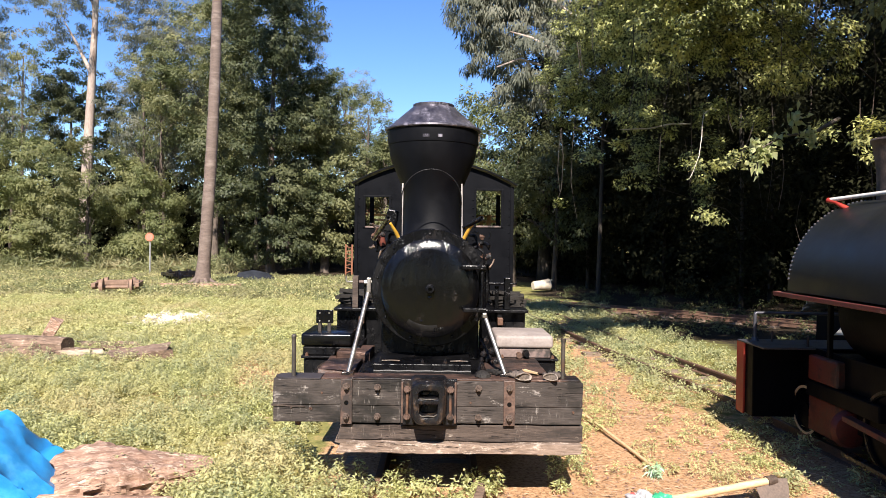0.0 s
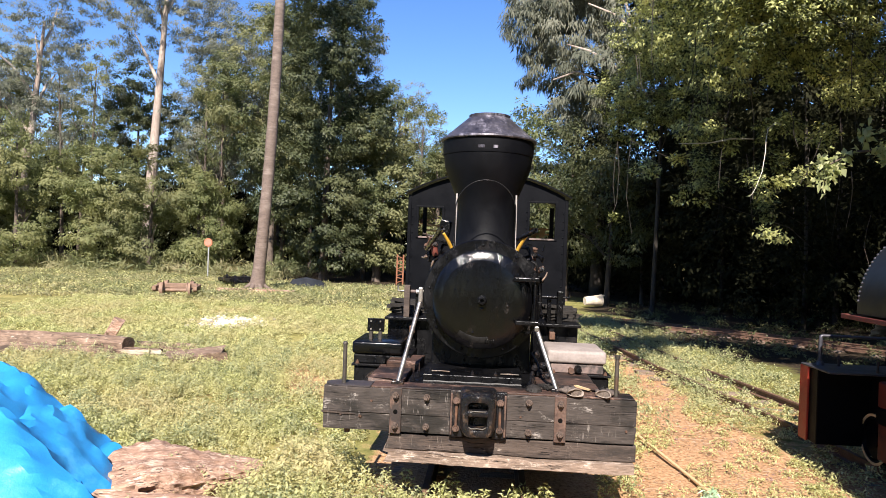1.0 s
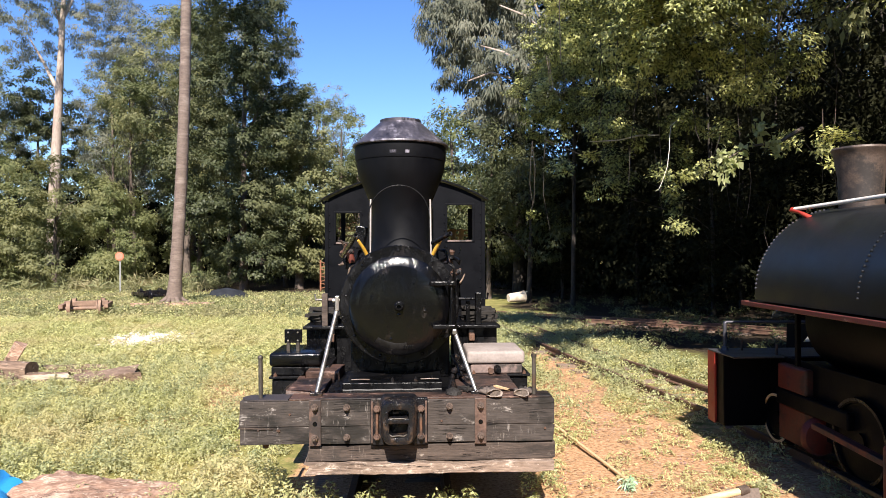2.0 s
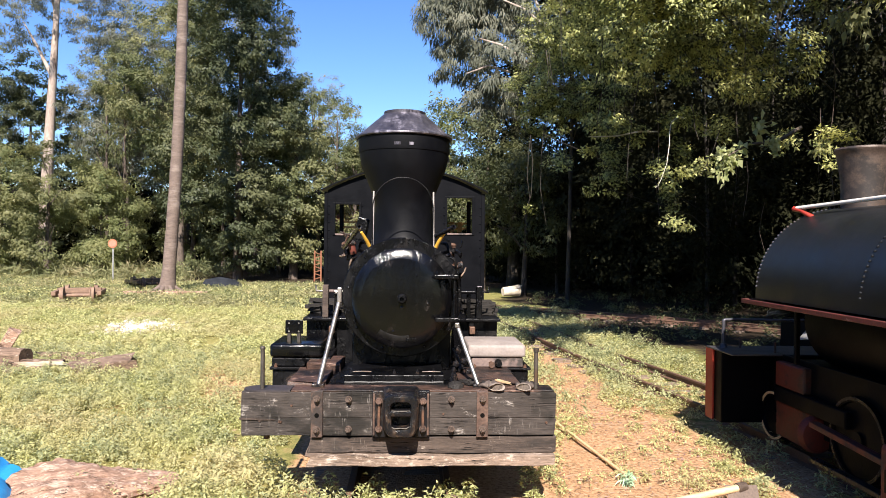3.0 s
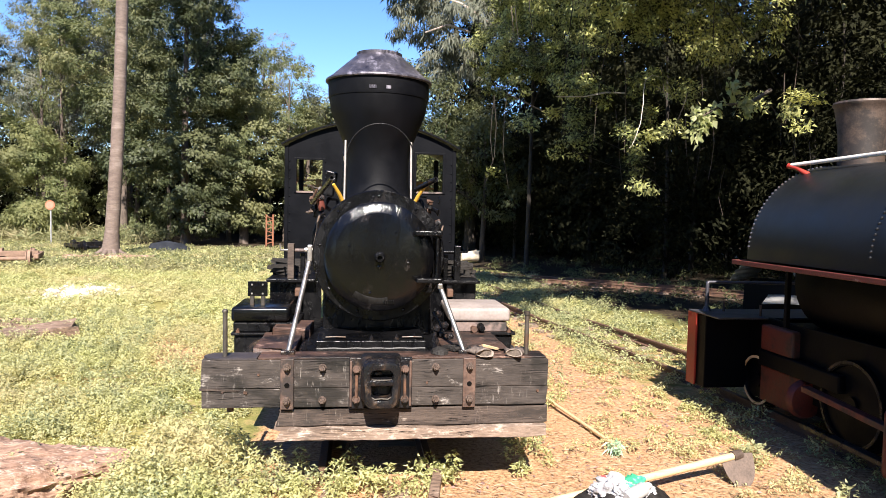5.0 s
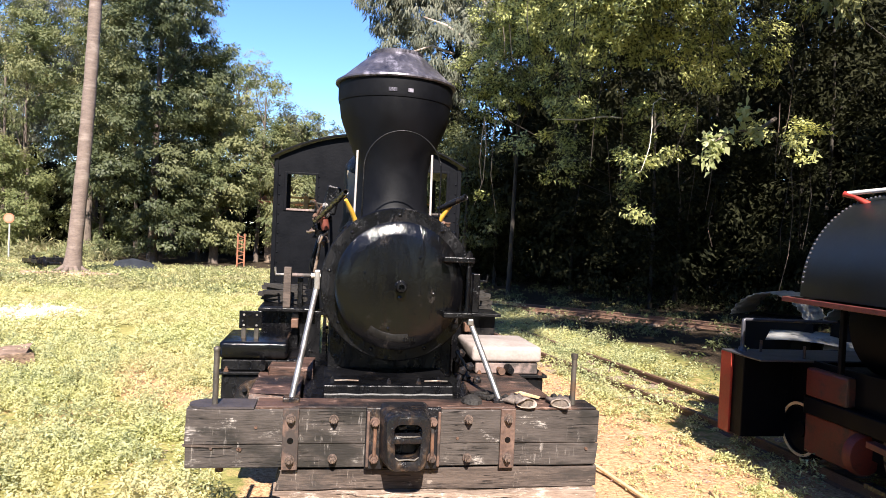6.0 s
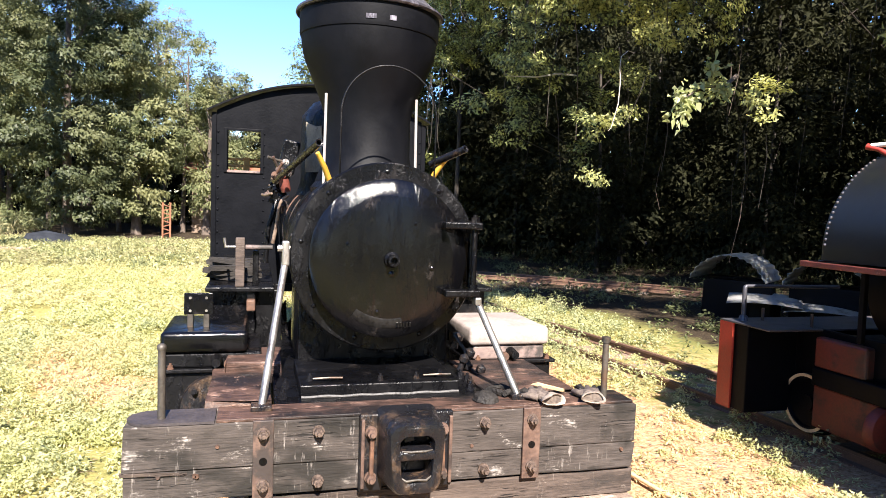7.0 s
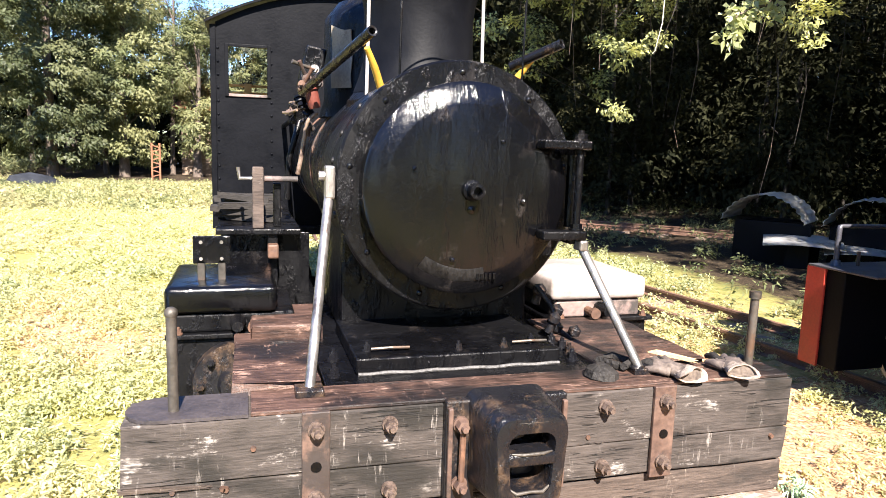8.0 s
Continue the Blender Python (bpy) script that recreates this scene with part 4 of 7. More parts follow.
# coarse tree out of view, added for the shade it casts
tree("overhanging_tree", (7.4, -3.4), 9.0, 3, 0, M["leaf_forest"], M["forestbark"], "unseen forest tree added to shade the black and red engine", 94, trunk_r=0.16,
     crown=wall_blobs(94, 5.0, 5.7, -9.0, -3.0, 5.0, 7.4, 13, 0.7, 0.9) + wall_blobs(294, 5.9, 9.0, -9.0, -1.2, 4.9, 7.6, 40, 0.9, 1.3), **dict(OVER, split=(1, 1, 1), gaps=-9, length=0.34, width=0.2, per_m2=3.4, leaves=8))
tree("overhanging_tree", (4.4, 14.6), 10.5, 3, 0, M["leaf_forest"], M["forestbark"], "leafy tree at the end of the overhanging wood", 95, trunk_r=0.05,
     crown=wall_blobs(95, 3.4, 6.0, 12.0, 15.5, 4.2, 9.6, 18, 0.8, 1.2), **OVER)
# these trees take the darkened leaf, so their shade is partly colour
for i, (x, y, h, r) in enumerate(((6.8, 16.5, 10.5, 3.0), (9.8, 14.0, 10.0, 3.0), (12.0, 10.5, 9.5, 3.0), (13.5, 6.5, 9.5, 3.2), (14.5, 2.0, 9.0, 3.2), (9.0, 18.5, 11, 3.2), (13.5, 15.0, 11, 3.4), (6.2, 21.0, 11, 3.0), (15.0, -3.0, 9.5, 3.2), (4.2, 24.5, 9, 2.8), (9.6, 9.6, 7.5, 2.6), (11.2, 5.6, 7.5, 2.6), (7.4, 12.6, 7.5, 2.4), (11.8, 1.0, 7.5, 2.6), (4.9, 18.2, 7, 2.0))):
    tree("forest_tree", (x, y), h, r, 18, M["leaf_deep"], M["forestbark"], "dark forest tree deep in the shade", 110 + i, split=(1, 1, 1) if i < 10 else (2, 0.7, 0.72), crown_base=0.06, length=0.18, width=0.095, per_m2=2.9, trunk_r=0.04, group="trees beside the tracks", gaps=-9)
tree("leafy_tree", (-2.4, 26.6), 5.4, 1.8, 12, M["leaf_mid"], M["darkbark"], "small leafy tree before the shed", 175, crown_base=0.2, length=0.24, width=0.1)
# the wood goes on behind the walk's start: unseen trees, added to cut sky light
for i, (x, y, h, r) in enumerate(((-22, -6, 9, 4), (-25, 4, 10, 4), (-26, 14, 10, 4), (-16, -14, 9, 4), (-8, -18, 9, 4.2), (0, -19, 9, 4.2), (8, -17, 9, 4.2), (14, -12, 9.5, 4.2), (16, -8, 9, 4))):
    tree("rear_tree", (x, y), h, r, 14, M["leaf_dark"], M["darkbark"], "unseen broad green tree added to close the clearing", 140 + i, crown_base=0.12, length=0.5, width=0.22, per_m2=1.5, leaves=12, spread=0.6, trunk_r=0.16, split=(1, 1, 1))


def thicket(name, line, height, per_m2, label, seed, leaf, length=0.3):
    """A deep belt of undergrowth along a line of ground points."""
    rng = np.random.default_rng(seed)
    out = []
    for (x0, y0), (x1, y1) in zip(line, line[1:]):
        ln = math.hypot(x1 - x0, y1 - y0)
        n = int(ln * height * per_m2)
        f = rng.random(n)
        x, y = x0 + (x1 - x0) * f + rng.normal(size=n) * 0.6, y0 + (y1 - y0) * f + rng.normal(size=n) * 0.6
        top = height * (0.8 + 0.25 * np.sin(0.9 * x + 0.7 * y) * np.sin(0.5 * x - 0.8 * y))
        P = np.stack([x, y, top * rng.random(n) ** 0.9], axis=-1)
        D = unit(rng.normal(size=(n, 3)) + np.array([0, -0.3, 0.2]))
        out.append(small_leaves(rng, P, D, length, length * 0.56, 0.2))
    return tagged(quads(name, np.concatenate(out), leaf), label, "undergrowth", kind="stuff")


# backdrop belts that hide the sky, with shade put into their leaf colour
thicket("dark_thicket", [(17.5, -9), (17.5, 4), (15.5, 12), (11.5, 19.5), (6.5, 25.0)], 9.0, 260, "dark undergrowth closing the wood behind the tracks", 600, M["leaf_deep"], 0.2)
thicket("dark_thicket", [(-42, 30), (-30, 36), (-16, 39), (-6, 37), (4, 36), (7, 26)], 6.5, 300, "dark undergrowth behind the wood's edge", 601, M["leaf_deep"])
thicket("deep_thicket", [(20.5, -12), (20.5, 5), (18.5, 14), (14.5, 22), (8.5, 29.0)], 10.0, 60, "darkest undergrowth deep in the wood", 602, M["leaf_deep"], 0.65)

# ---- the black engine ----
loco = thing("steam_locomotive", (0, 2.2, 0.0), "small black narrow-gauge steam locomotive with wooden buffer beam and flared chimney", "locomotive")
BEAM_Z0, BEAM_Z1, HALF = 0.49, 0.735, 0.89
# buffer beam
beam = part("buffer_beam", plank(B(), pose(0, 0.075, 0.588), 2 * HALF, 0.15, BEAM_Z1 - 0.588, 0.002, 60, 3, 0.006, 0.03), M["beam"], loco, "cracked grey weathered timber beam")
part("beam_plank", plank(B(), pose(0, 0.077, BEAM_Z0), 2 * HALF, 0.15, 0.0965, 0.0025, 60, 5, 0.008, 0.03), M["beam"], beam)
part("splinter", plank(B(), pose(-0.80, 0.0, 0.578, 0, 2, 0), 0.17, 0.012, 0.009, 0.003, 10, 7), M["plank"], beam, "pale splinter of split wood")
bm = B()
loops = []
for z in (BEAM_Z1 + 0.001, BEAM_Z1 + 0.009):
    lp = [(-HALF + 0.075 - 0.075 * math.sin(a), 0.075 - 0.075 * math.cos(a), z) for a in [math.pi * k / 10 for k in range(11)]]
    lp += [(-0.62, 0.15, z), (-0.62, 0.0, z)]
    loops.append(lp)
rings(bm, loops)
part("end_plate", bm, M["endplate"], beam, "dark rounded steel plate")
bm = B()
box(bm, -0.615, HALF - 0.01, 0.003, 0.15, BEAM_Z1 + 0.001, BEAM_Z1 + 0.012, 0.003)
part("top_board", bm, M["deck"], beam)
part("lower_plank", plank(B(), pose(0.188, 0.08, 0.384), 1.40, 0.13, 0.092, 0.006, 50, 9, 0.02), M["plank"], loco, "rough brown plank under the beam")
part("lower_plank", plank(B(), pose(0.18, 0.055, 0.322), 1.395, 0.16, 0.058, 0.011, 60, 14, 0.025), M["paleplank"], loco, "splintered plank with a pale ragged edge")
for s in (-1, 1):
    st = part("strap", box(B(), s * 0.468 - 0.033, s * 0.468 + 0.033, -0.013, 0.0, 0.482, 0.742, 0.003), M["strap"], loco, "flat brown iron strap")
    for z in (0.70, 0.528):
        part("bolt", hexhead(B(), (s * 0.468, -0.013, z), (0, -1, 0), 0.0165, 0.026), M["bolt"], st)
    part("bolt_hole", cyl(B(), (s * 0.468, -0.0135, 0.607), (s * 0.468, -0.0155, 0.607), 0.013, 0.013, 12), M["black"], st)
    for z in (0.695, 0.527):
        part("bolt", hexhead(B(), (s * 0.291, 0.0, z), (0, -1, 0), 0.016, 0.03), M["bolt"], loco)
    pin = part("stake", cyl(B(), (s * 0.785, 0.06, 0.60), (s * 0.785, 0.055, 0.965), 0.0125, 0.012, 14), M["stakeiron"], loco, "upright round iron stake", smooth=40)
    part("knob", lathe(B(), [(0.0, -0.015), (0.009, -0.013), (0.0155, 0.0), (0.014, 0.009), (0.007, 0.015), (0, 0.016)] if s < 0 else [(0.0, -0.012), (0.0165, -0.012), (0.0165, 0.008), (0, 0.008)], (s * 0.785, 0.055, 0.972), (0, 0, 1), 16), M["stakeiron"], pin, smooth=50)
    part("pin_end", cyl(B(), (s * 0.76, 0.07, 0.455), (s * 0.76, 0.07, 0.50), 0.017, 0.017, 10), M["rust"], loco)
# small cracks, nails and dowels in the beam's face
rnd = random.Random(8)
for i in range(9):
    x, z = rnd.uniform(-0.82, 0.84), rnd.uniform(0.52, 0.72)
    if abs(abs(x) - 0.468) > 0.06 and abs(x) > 0.2:
        part("nail", cyl(B(), (x, 0.004, z), (x, -0.006, z), 0.008, 0.006, 8), M["rust"], beam)
# coupler
def rounded(w, h, r, n=5):
    out = []
    for cx, cz, a0 in ((w - r, h - r, 0), (-w + r, h - r, 90), (-w + r, -h + r, 180), (w - r, -h + r, 270)):
        out += [(cx + r * math.cos(radians(a0 + 90 * k / n)), cz + r * math.sin(radians(a0 + 90 * k / n))) for k in range(n + 1)]
    return out
def coupler_body():
    bm = B()
    shape = ((0.104, 0.132, 0.03, 0.0), (0.104, 0.132, 0.045, -0.06), (0.100, 0.13, 0.05, -0.12), (0.096, 0.126, 0.047, -0.165), (0.088, 0.117, 0.042, -0.184), (0.076, 0.096, 0.035, -0.188),
             (0.058, 0.080, 0.03, -0.184), (0.052, 0.074, 0.025, -0.165), (0.050, 0.072, 0.02, -0.09))
    rings(bm, [[(0.005 + x * (1 - 0.12 * (z < 0) * y / -0.18), y, 0.645 + 0.95 * z) for x, z in rounded(w, h, r)] for w, h, r, y in shape])
    return bm
coup = part("coupler", coupler_body(), M["coupler"], loco, "worn iron coupler pocket with two slots", smooth=35)
part("coupler_bar", box(B(), -0.058, 0.068, -0.187, -0.05, 0.640, 0.674, 0.010, segs=3), M["coupler"], coup, "lip between the slots", smooth=50)
part("worn_lip", tube(B(), [(-0.045, -0.182, 0.674), (-0.02, -0.187, 0.672), (0.03, -0.187, 0.672), (0.055, -0.182, 0.674)], [0.002, 0.0045, 0.0045, 0.002], 8), M["stakeiron"], coup, "bright worn edge", smooth=60)
part("worn_lip", tube(B(), [(-0.05, -0.176, 0.590), (-0.03, -0.184, 0.576), (0.005, -0.186, 0.580), (0.035, -0.184, 0.576), (0.06, -0.176, 0.590)], [0.002, 0.005, 0.004, 0.005, 0.002], 8), M["stakeiron"], coup, smooth=60)
part("worn_lip", tube(B(), [(-0.055, -0.170, 0.740), (-0.03, -0.182, 0.747), (0.04, -0.182, 0.747), (0.065, -0.170, 0.740)], [0.002, 0.004, 0.004, 0.002], 8), M["stakeiron"], coup, smooth=60)
part("coupler_pin", cyl(B(), (-0.025, -0.12, 0.69), (0.005, -0.12, 0.695), 0.010, 0.009, 10), M["stakeiron"], coup, "shiny pin end")
for s in (-1, 1):
    ear = part("flange", box(B(), 0.005 + s * 0.122 - 0.04, 0.005 + s * 0.122 + 0.04, -0.026, 0.0, 0.485, 0.75, 0.006), M["coupler"], coup, "dark bolted flange")
    part("rib", box(B(), 0.005 + s * 0.152 - 0.006, 0.005 + s * 0.152 + 0.006, -0.04, -0.026, 0.5, 0.735, 0.003), M["strap"], coup, "rusty flange edge")
    part("tie_rod", cyl(B(), (0.005 + s * 0.124, -0.045, 0.535), (0.005 + s * 0.122, -0.045, 0.69), 0.008, 0.008, 8), M["rust"], coup, "thin rusty rod between the bolts", smooth=40)
    for z in (0.69, 0.535):
        part("bolt", hexhead(B(), (0.005 + s * 0.124, -0.026, z), (0, -1, 0), 0.0165, 0.03), M["strap"], coup)
# deck behind the beam
part("deck_board", plank(B(), pose(-0.55, 0.38, 0.715, 0, 0, 90), 0.46, 0.22, 0.05, 0.005, 20, 21), M["deck"], loco, "oily brown deck board")
part("deck_board", plank(B(), pose(-0.50, 0.70, 0.718, 0, 0, 90), 0.3, 0.22, 0.085, 0.005, 16, 22), M["deck"], loco)
part("deck_board", plank(B(), pose(0.53, 0.42, 0.705, 0, 0, 90), 0.52, 0.36, 0.05, 0.005, 20, 23), M["deck"], loco)
part("deck_plate", box(B(), -0.43, 0.36, 0.15, 1.3, 0.70, 0.745, 0.004), M["black"], loco)
part("frame_plate", box(B(), -0.36, -0.33, 0.15, 4.7, 0.36, 0.72, 0.004), M["black"], loco)
part("frame_plate", box(B(), 0.33, 0.36, 0.15, 4.7, 0.36, 0.72, 0.004), M["black"], loco)
part("stretcher", box(B(), -0.33, 0.33, 1.2, 1.24, 0.36, 0.70, 0.004), M["black"], loco)
sad = part("saddle_base", box(B(), -0.34, 0.26, 0.22, 0.66, 0.746, 0.79, 0.005), M["black"], loco, "flat black bolted base plate")
part("weld_seam", tube(B(), [(-0.335 + 0.59 * i / 24, 0.213 + 0.0015 * math.sin(7 * i), 0.749 + 0.0015 * math.sin(5 * i)) for i in range(25)], 0.0055, 6), M["weld"], sad, "pale weld bead")
for x in (-0.30, -0.04, 0.10, 0.2):
    part("stud", hexhead(B(), (x, 0.28 + 0.02 * math.sin(40 * x), 0.79), (0, 0, 1), 0.010, 0.018), M["coupler"], sad)
for x in (-0.29, 0.13):
    part("wire", tube(B(), [(x, 0.275, 0.80), (x + 0.06, 0.27, 0.803), (x + 0.11, 0.276, 0.80)], 0.004, 6), M["stakeiron"], sad)
for x, y in ((-0.40, 0.22), (-0.385, 0.36), (0.31, 0.24), (0.33, 0.3), (0.335, 0.36), (0.325, 0.42)):
    part("stud", hexhead(B(), (x, y, 0.745), (0, 0, 1), 0.014, 0.024), M["coupler"], loco)
# smokebox
SB, SBZ, SBR = 0.42, 1.242, 0.376
bm = B()
lathe(bm, [(SBR - 0.02, 0.0), (SBR - 0.006, 0.0), (SBR, 0.006), (SBR, 0.035), (SBR - 0.006, 0.04), (SBR - 0.012, 0.045), (SBR - 0.012, 0.80), (SBR - 0.05, 0.81), (0.2, 0.81)], (0, SB, SBZ), (0, 1, 0), 72)
smoke = part("smokebox", bm, M["black"], loco, "round black smokebox shell", smooth=35)
bm = B()
lathe(bm, [(0.302, 0.004), (0.302, -0.002), (SBR - 0.008, -0.002), (SBR - 0.008, 0.004)], (0, SB, SBZ), (0, 1, 0), 72)
part("front_ring", bm, M["black"], smoke, smooth=35)
for i in range(9):
    a = 2 * math.pi * (i + 0.3) / 9 + 0.06 * math.sin(3 * i)
    r = 0.340
    part("rivet", lathe(B(), [(0.010, 0.0), (0.008, -0.003), (0.004, -0.005), (0.0, -0.0055)], (r * math.cos(a), SB - 0.002, SBZ + r * math.sin(a)), (0, 1, 0), 8), M["door"], smoke, smooth=60)
bm = B()
lathe(bm, [(0.308, 0.0), (0.309, -0.05), (0.309, -0.070), (0.3075, -0.074), (0.304, -0.0765), (0.295, -0.081), (0.28, -0.0875), (0.265, -0.093), (0.252, -0.097), (0.247, -0.0984), (0.243, -0.0992), (0.2, -0.1032), (0.1, -0.1095), (0.05, -0.1115), (0.0, -0.112)], (0, SB, SBZ), (0, 1, 0), 96)
door = part("smokebox_door", bm, M["door"], loco, "dished black smokebox door with tar streaks", smooth=13)
bm = B()
lathe(bm, [(0.030, -0.105), (0.030, -0.124), (0.022, -0.13), (0.022, -0.165), (0.013, -0.166), (0.013, -0.14), (0.0, -0.14)], (0, SB, SBZ), (0, 1, 0), 24)
part("door_hub", bm, M["black"], door, "hollow pipe stub", smooth=40)
for dx, dz, r in ((0.0, -0.055, 0.012), (0.16, -0.03, 0.008), (-0.17, 0.06, 0.006), (0.09, 0.14, 0.006), (-0.05, -0.20, 0.007)):
    part("screw", lathe(B(), [(r, -0.095), (r, -0.113), (0, -0.117)], (dx, SB, SBZ + dz), (0, 1, 0), 10), M["door"], door)
bm = B()
n = 16
rings(bm, [[(0.243 * math.sin(a) * k, SB - 0.093 - d - 0.06 * (1.08 - k), SBZ - 0.243 * math.cos(a) * k) for a in [(-0.75 + i / n) * 0.8 for i in range(n + 1)]] for k, d in ((1.12, -0.002), (1.09, 0.003), (0.98, 0.003), (0.94, -0.001))], closed=False)
part("scuffed_patch", bm, M["scuff"], door, "raised scuffed strip along the door's lower edge", smooth=50)
for i in range(5):
    x = 0.03 + 0.013 * i
    part("letter_bar", box(B(), x - 0.004, x + 0.004, SB - 0.102, SB - 0.09, SBZ - 0.262, SBZ - 0.243, 0.001), M["black"], door)
# latch brackets at the door's side
for z, ln in ((SBZ + 0.138, 0.15), (SBZ - 0.125, 0.14)):
    br = part("latch_bracket", box(B(), 0.345 - ln, 0.345, 0.255, 0.315, z - 0.013, z + 0.013, 0.005), M["black"], smoke)
    part("bracket_web", box(B(), 0.305, 0.345, 0.29, 0.46, z - 0.03, z - 0.008, 0.005), M["black"], smoke)
    part("nut", hexhead(B(), (0.322, 0.285, z + 0.013), (0, 0, 1), 0.018, 0.02), M["black"], smoke)
part("latch_bar", cyl(B(), (0.322, 0.285, SBZ - 0.11), (0.322, 0.285, SBZ + 0.13), 0.011, 0.011, 10), M["black"], smoke, smooth=40)
part("latch_bar", cyl(B(), (0.335, 0.36, SBZ - 0.11), (0.335, 0.36, SBZ + 0.13), 0.016, 0.016, 10), M["black"], smoke, smooth=40)
# stays from the beam to the smokebox
for s in (-1, 1):
    foot = Vector((s * 0.475, 0.10, 0.75)) if s < 0 else Vector((0.455, 0.10, 0.75))
    top = Vector((-0.39, 0.44, 1.225)) if s < 0 else Vector((0.338, 0.285, 1.09))
    stay = part("stay_rod", cyl(B(), foot, top, 0.0135, 0.0135, 14), M["rod"], loco, "slanting bare steel stay rod", smooth=40)
    part("stay_foot", box(B(), foot.x - 0.035, foot.x + 0.035, foot.y - 0.03, foot.y + 0.03, 0.745, 0.765, 0.004), M["coupler"], stay)
    part("stay_eye", box(B(), top.x - 0.014, top.x + 0.014, top.y - 0.03, top.y + 0.02, top.z - 0.02, top.z + (0.075 if s < 0 else 0.012), 0.006), M["rod"], stay)
    s < 0 and part("stay_bolt", cyl(B(), (top.x - s * 0.02, top.y, top.z + 0.045), (top.x + s * 0.03, top.y, top.z + 0.045), 0.014, 0.014, 8), M["rod"], stay)
bm = B()
box(bm, -0.325, 0.325, 0.64, 1.2, 0.745, 1.12, 0.01)
part("saddle", bm, M["black"], loco)
# boiler
bm = B()
lathe(bm, [(0.1, 0.0), (0.325, 0.0), (0.325, 2.1), (0.1, 2.1)], (0, 1.22, SBZ + 0.02), (0, 1, 0), 56)
boiler = part("boiler", bm, M["black"], loco, "long black boiler barrel", smooth=35)
for y in (1.75, 2.45):
    bm = B()
    lathe(bm, [(0.31, 0.0), (0.331, 0.0), (0.331, 0.05), (0.31, 0.05)], (0, y, SBZ + 0.02), (0, 1, 0), 48)
    part("boiler_band", bm, M["rust"], boiler, smooth=35)
# chimney
CY = 1.0
bm = B()
lathe(bm, [(0.24, 0.0), (0.218, 0.06), (0.203, 0.12), (0.2, 0.25), (0.202, 0.29), (0.206, 0.32), (0.218, 0.365), (0.236, 0.41), (0.272, 0.498), (0.292, 0.545), (0.306, 0.59), (0.315, 0.66), (0.321, 0.765), (0.327, 0.77), (0.19, 0.77)], (0, CY, 1.55), (0, 0, 1), 72)
chim = part("chimney", bm, M["stack"], loco, "tall flared black spark-arresting chimney", smooth=25)
bm = B()
lathe(bm, [(0.308, 0.66), (0.3195, 0.664), (0.3225, 0.68), (0.324, 0.764), (0.308, 0.765)], (0, CY, 1.55), (0, 0, 1), 72)
part("chimney_band", bm, M["stack"], chim, smooth=25)
bm = B()
lathe(bm, [(0.319, 0.764), (0.337, 0.764), (0.342, 0.770), (0.340, 0.780), (0.332, 0.785), (0.305, 0.803), (0.228, 0.872), (0.152, 0.938), (0.146, 0.94), (0.147, 0.958), (0.132, 0.96), (0.124, 0.93)], (0, CY, 1.55), (0, 0, 1), 72)
part("chimney_cap", bm, M["stackcap"], chim, "sooty grey conical chimney cap", smooth=25)
bm = B()
lathe(bm, [(0.10, 0.83), (0.130, 0.83), (0.130, 0.93), (0.10, 0.93)], (0, CY, 1.55), (0, 0, 1), 40)
part("chimney_throat", bm, M["black"], chim, smooth=25)
for x, w in ((-0.045, 0.022), (0.05, 0.015)):
    part("maker_mark", sheet(B(), lambda u, v: (x + w * (2 * u - 1), CY - math.sqrt(0.3215 ** 2 - (x + w * (2 * u - 1)) ** 2) - 0.0045, 2.237 + 0.02 * v), 6, 2, 0.002), M["stackcap"], chim, "small pale worn mark")
part("chimney_base", lathe(B(), [(0.19, 0.06), (0.222, 0.02), (0.262, -0.03), (0.262, -0.06), (0.19, -0.06)], (0, CY, 1.55), (0, 0, 1), 48), M["black"], loco, smooth=35)
# upright pipes behind the chimney
for s in (-1, 1):
    part("stanchion", tube(B(), [(s * 0.212, 0.88, 1.52), (s * 0.209, 0.88, 1.74), (s * 0.207, 0.88, 1.94)], 0.0065, 8), M["palesteel"], smoke, "thin bare steel upright beside the chimney", smooth=60)
    part("yellow_arm", tube(B(), [(s * 0.205, 0.63, 1.53), (s * 0.235, 0.59, 1.595), (s * 0.268, 0.55, 1.65)], [0.013, 0.012, 0.009], 8), M["yellow"], smoke, "yellow painted bracket arm", smooth=60)
    a, b2 = (Vector((-0.272, 0.44, 1.682)), Vector((-0.42, 1.05, 1.545))) if s < 0 else (Vector((0.325, 0.46, 1.69)), Vector((0.215, 0.60, 1.63)))
    bm = B()
    ln = (b2 - a).length
    lathe(bm, [(0.010, 0.03), (0.010, 0.0), (0.0155, -0.002), (0.0155, ln), (0.0, ln)], a, b2 - a, 14)
    part("side_pipe", bm, M["coupler"], smoke, "rusty open-ended pipe stub", smooth=50)
hoop = [(-0.19 * math.cos(a), 0.43, 1.80 + 0.195 * math.sin(a)) for a in [math.pi * k / 24 for k in range(25)]]
part("hoop", tube(B(), [(-0.19, 0.44, 1.56), (-0.19, 0.435, 1.7)] + hoop + [(0.19, 0.435, 1.7), (0.19, 0.44, 1.56)], 0.0036, 8), M["black"], smoke, "thin dark wire hoop standing on the smokebox", smooth=60)
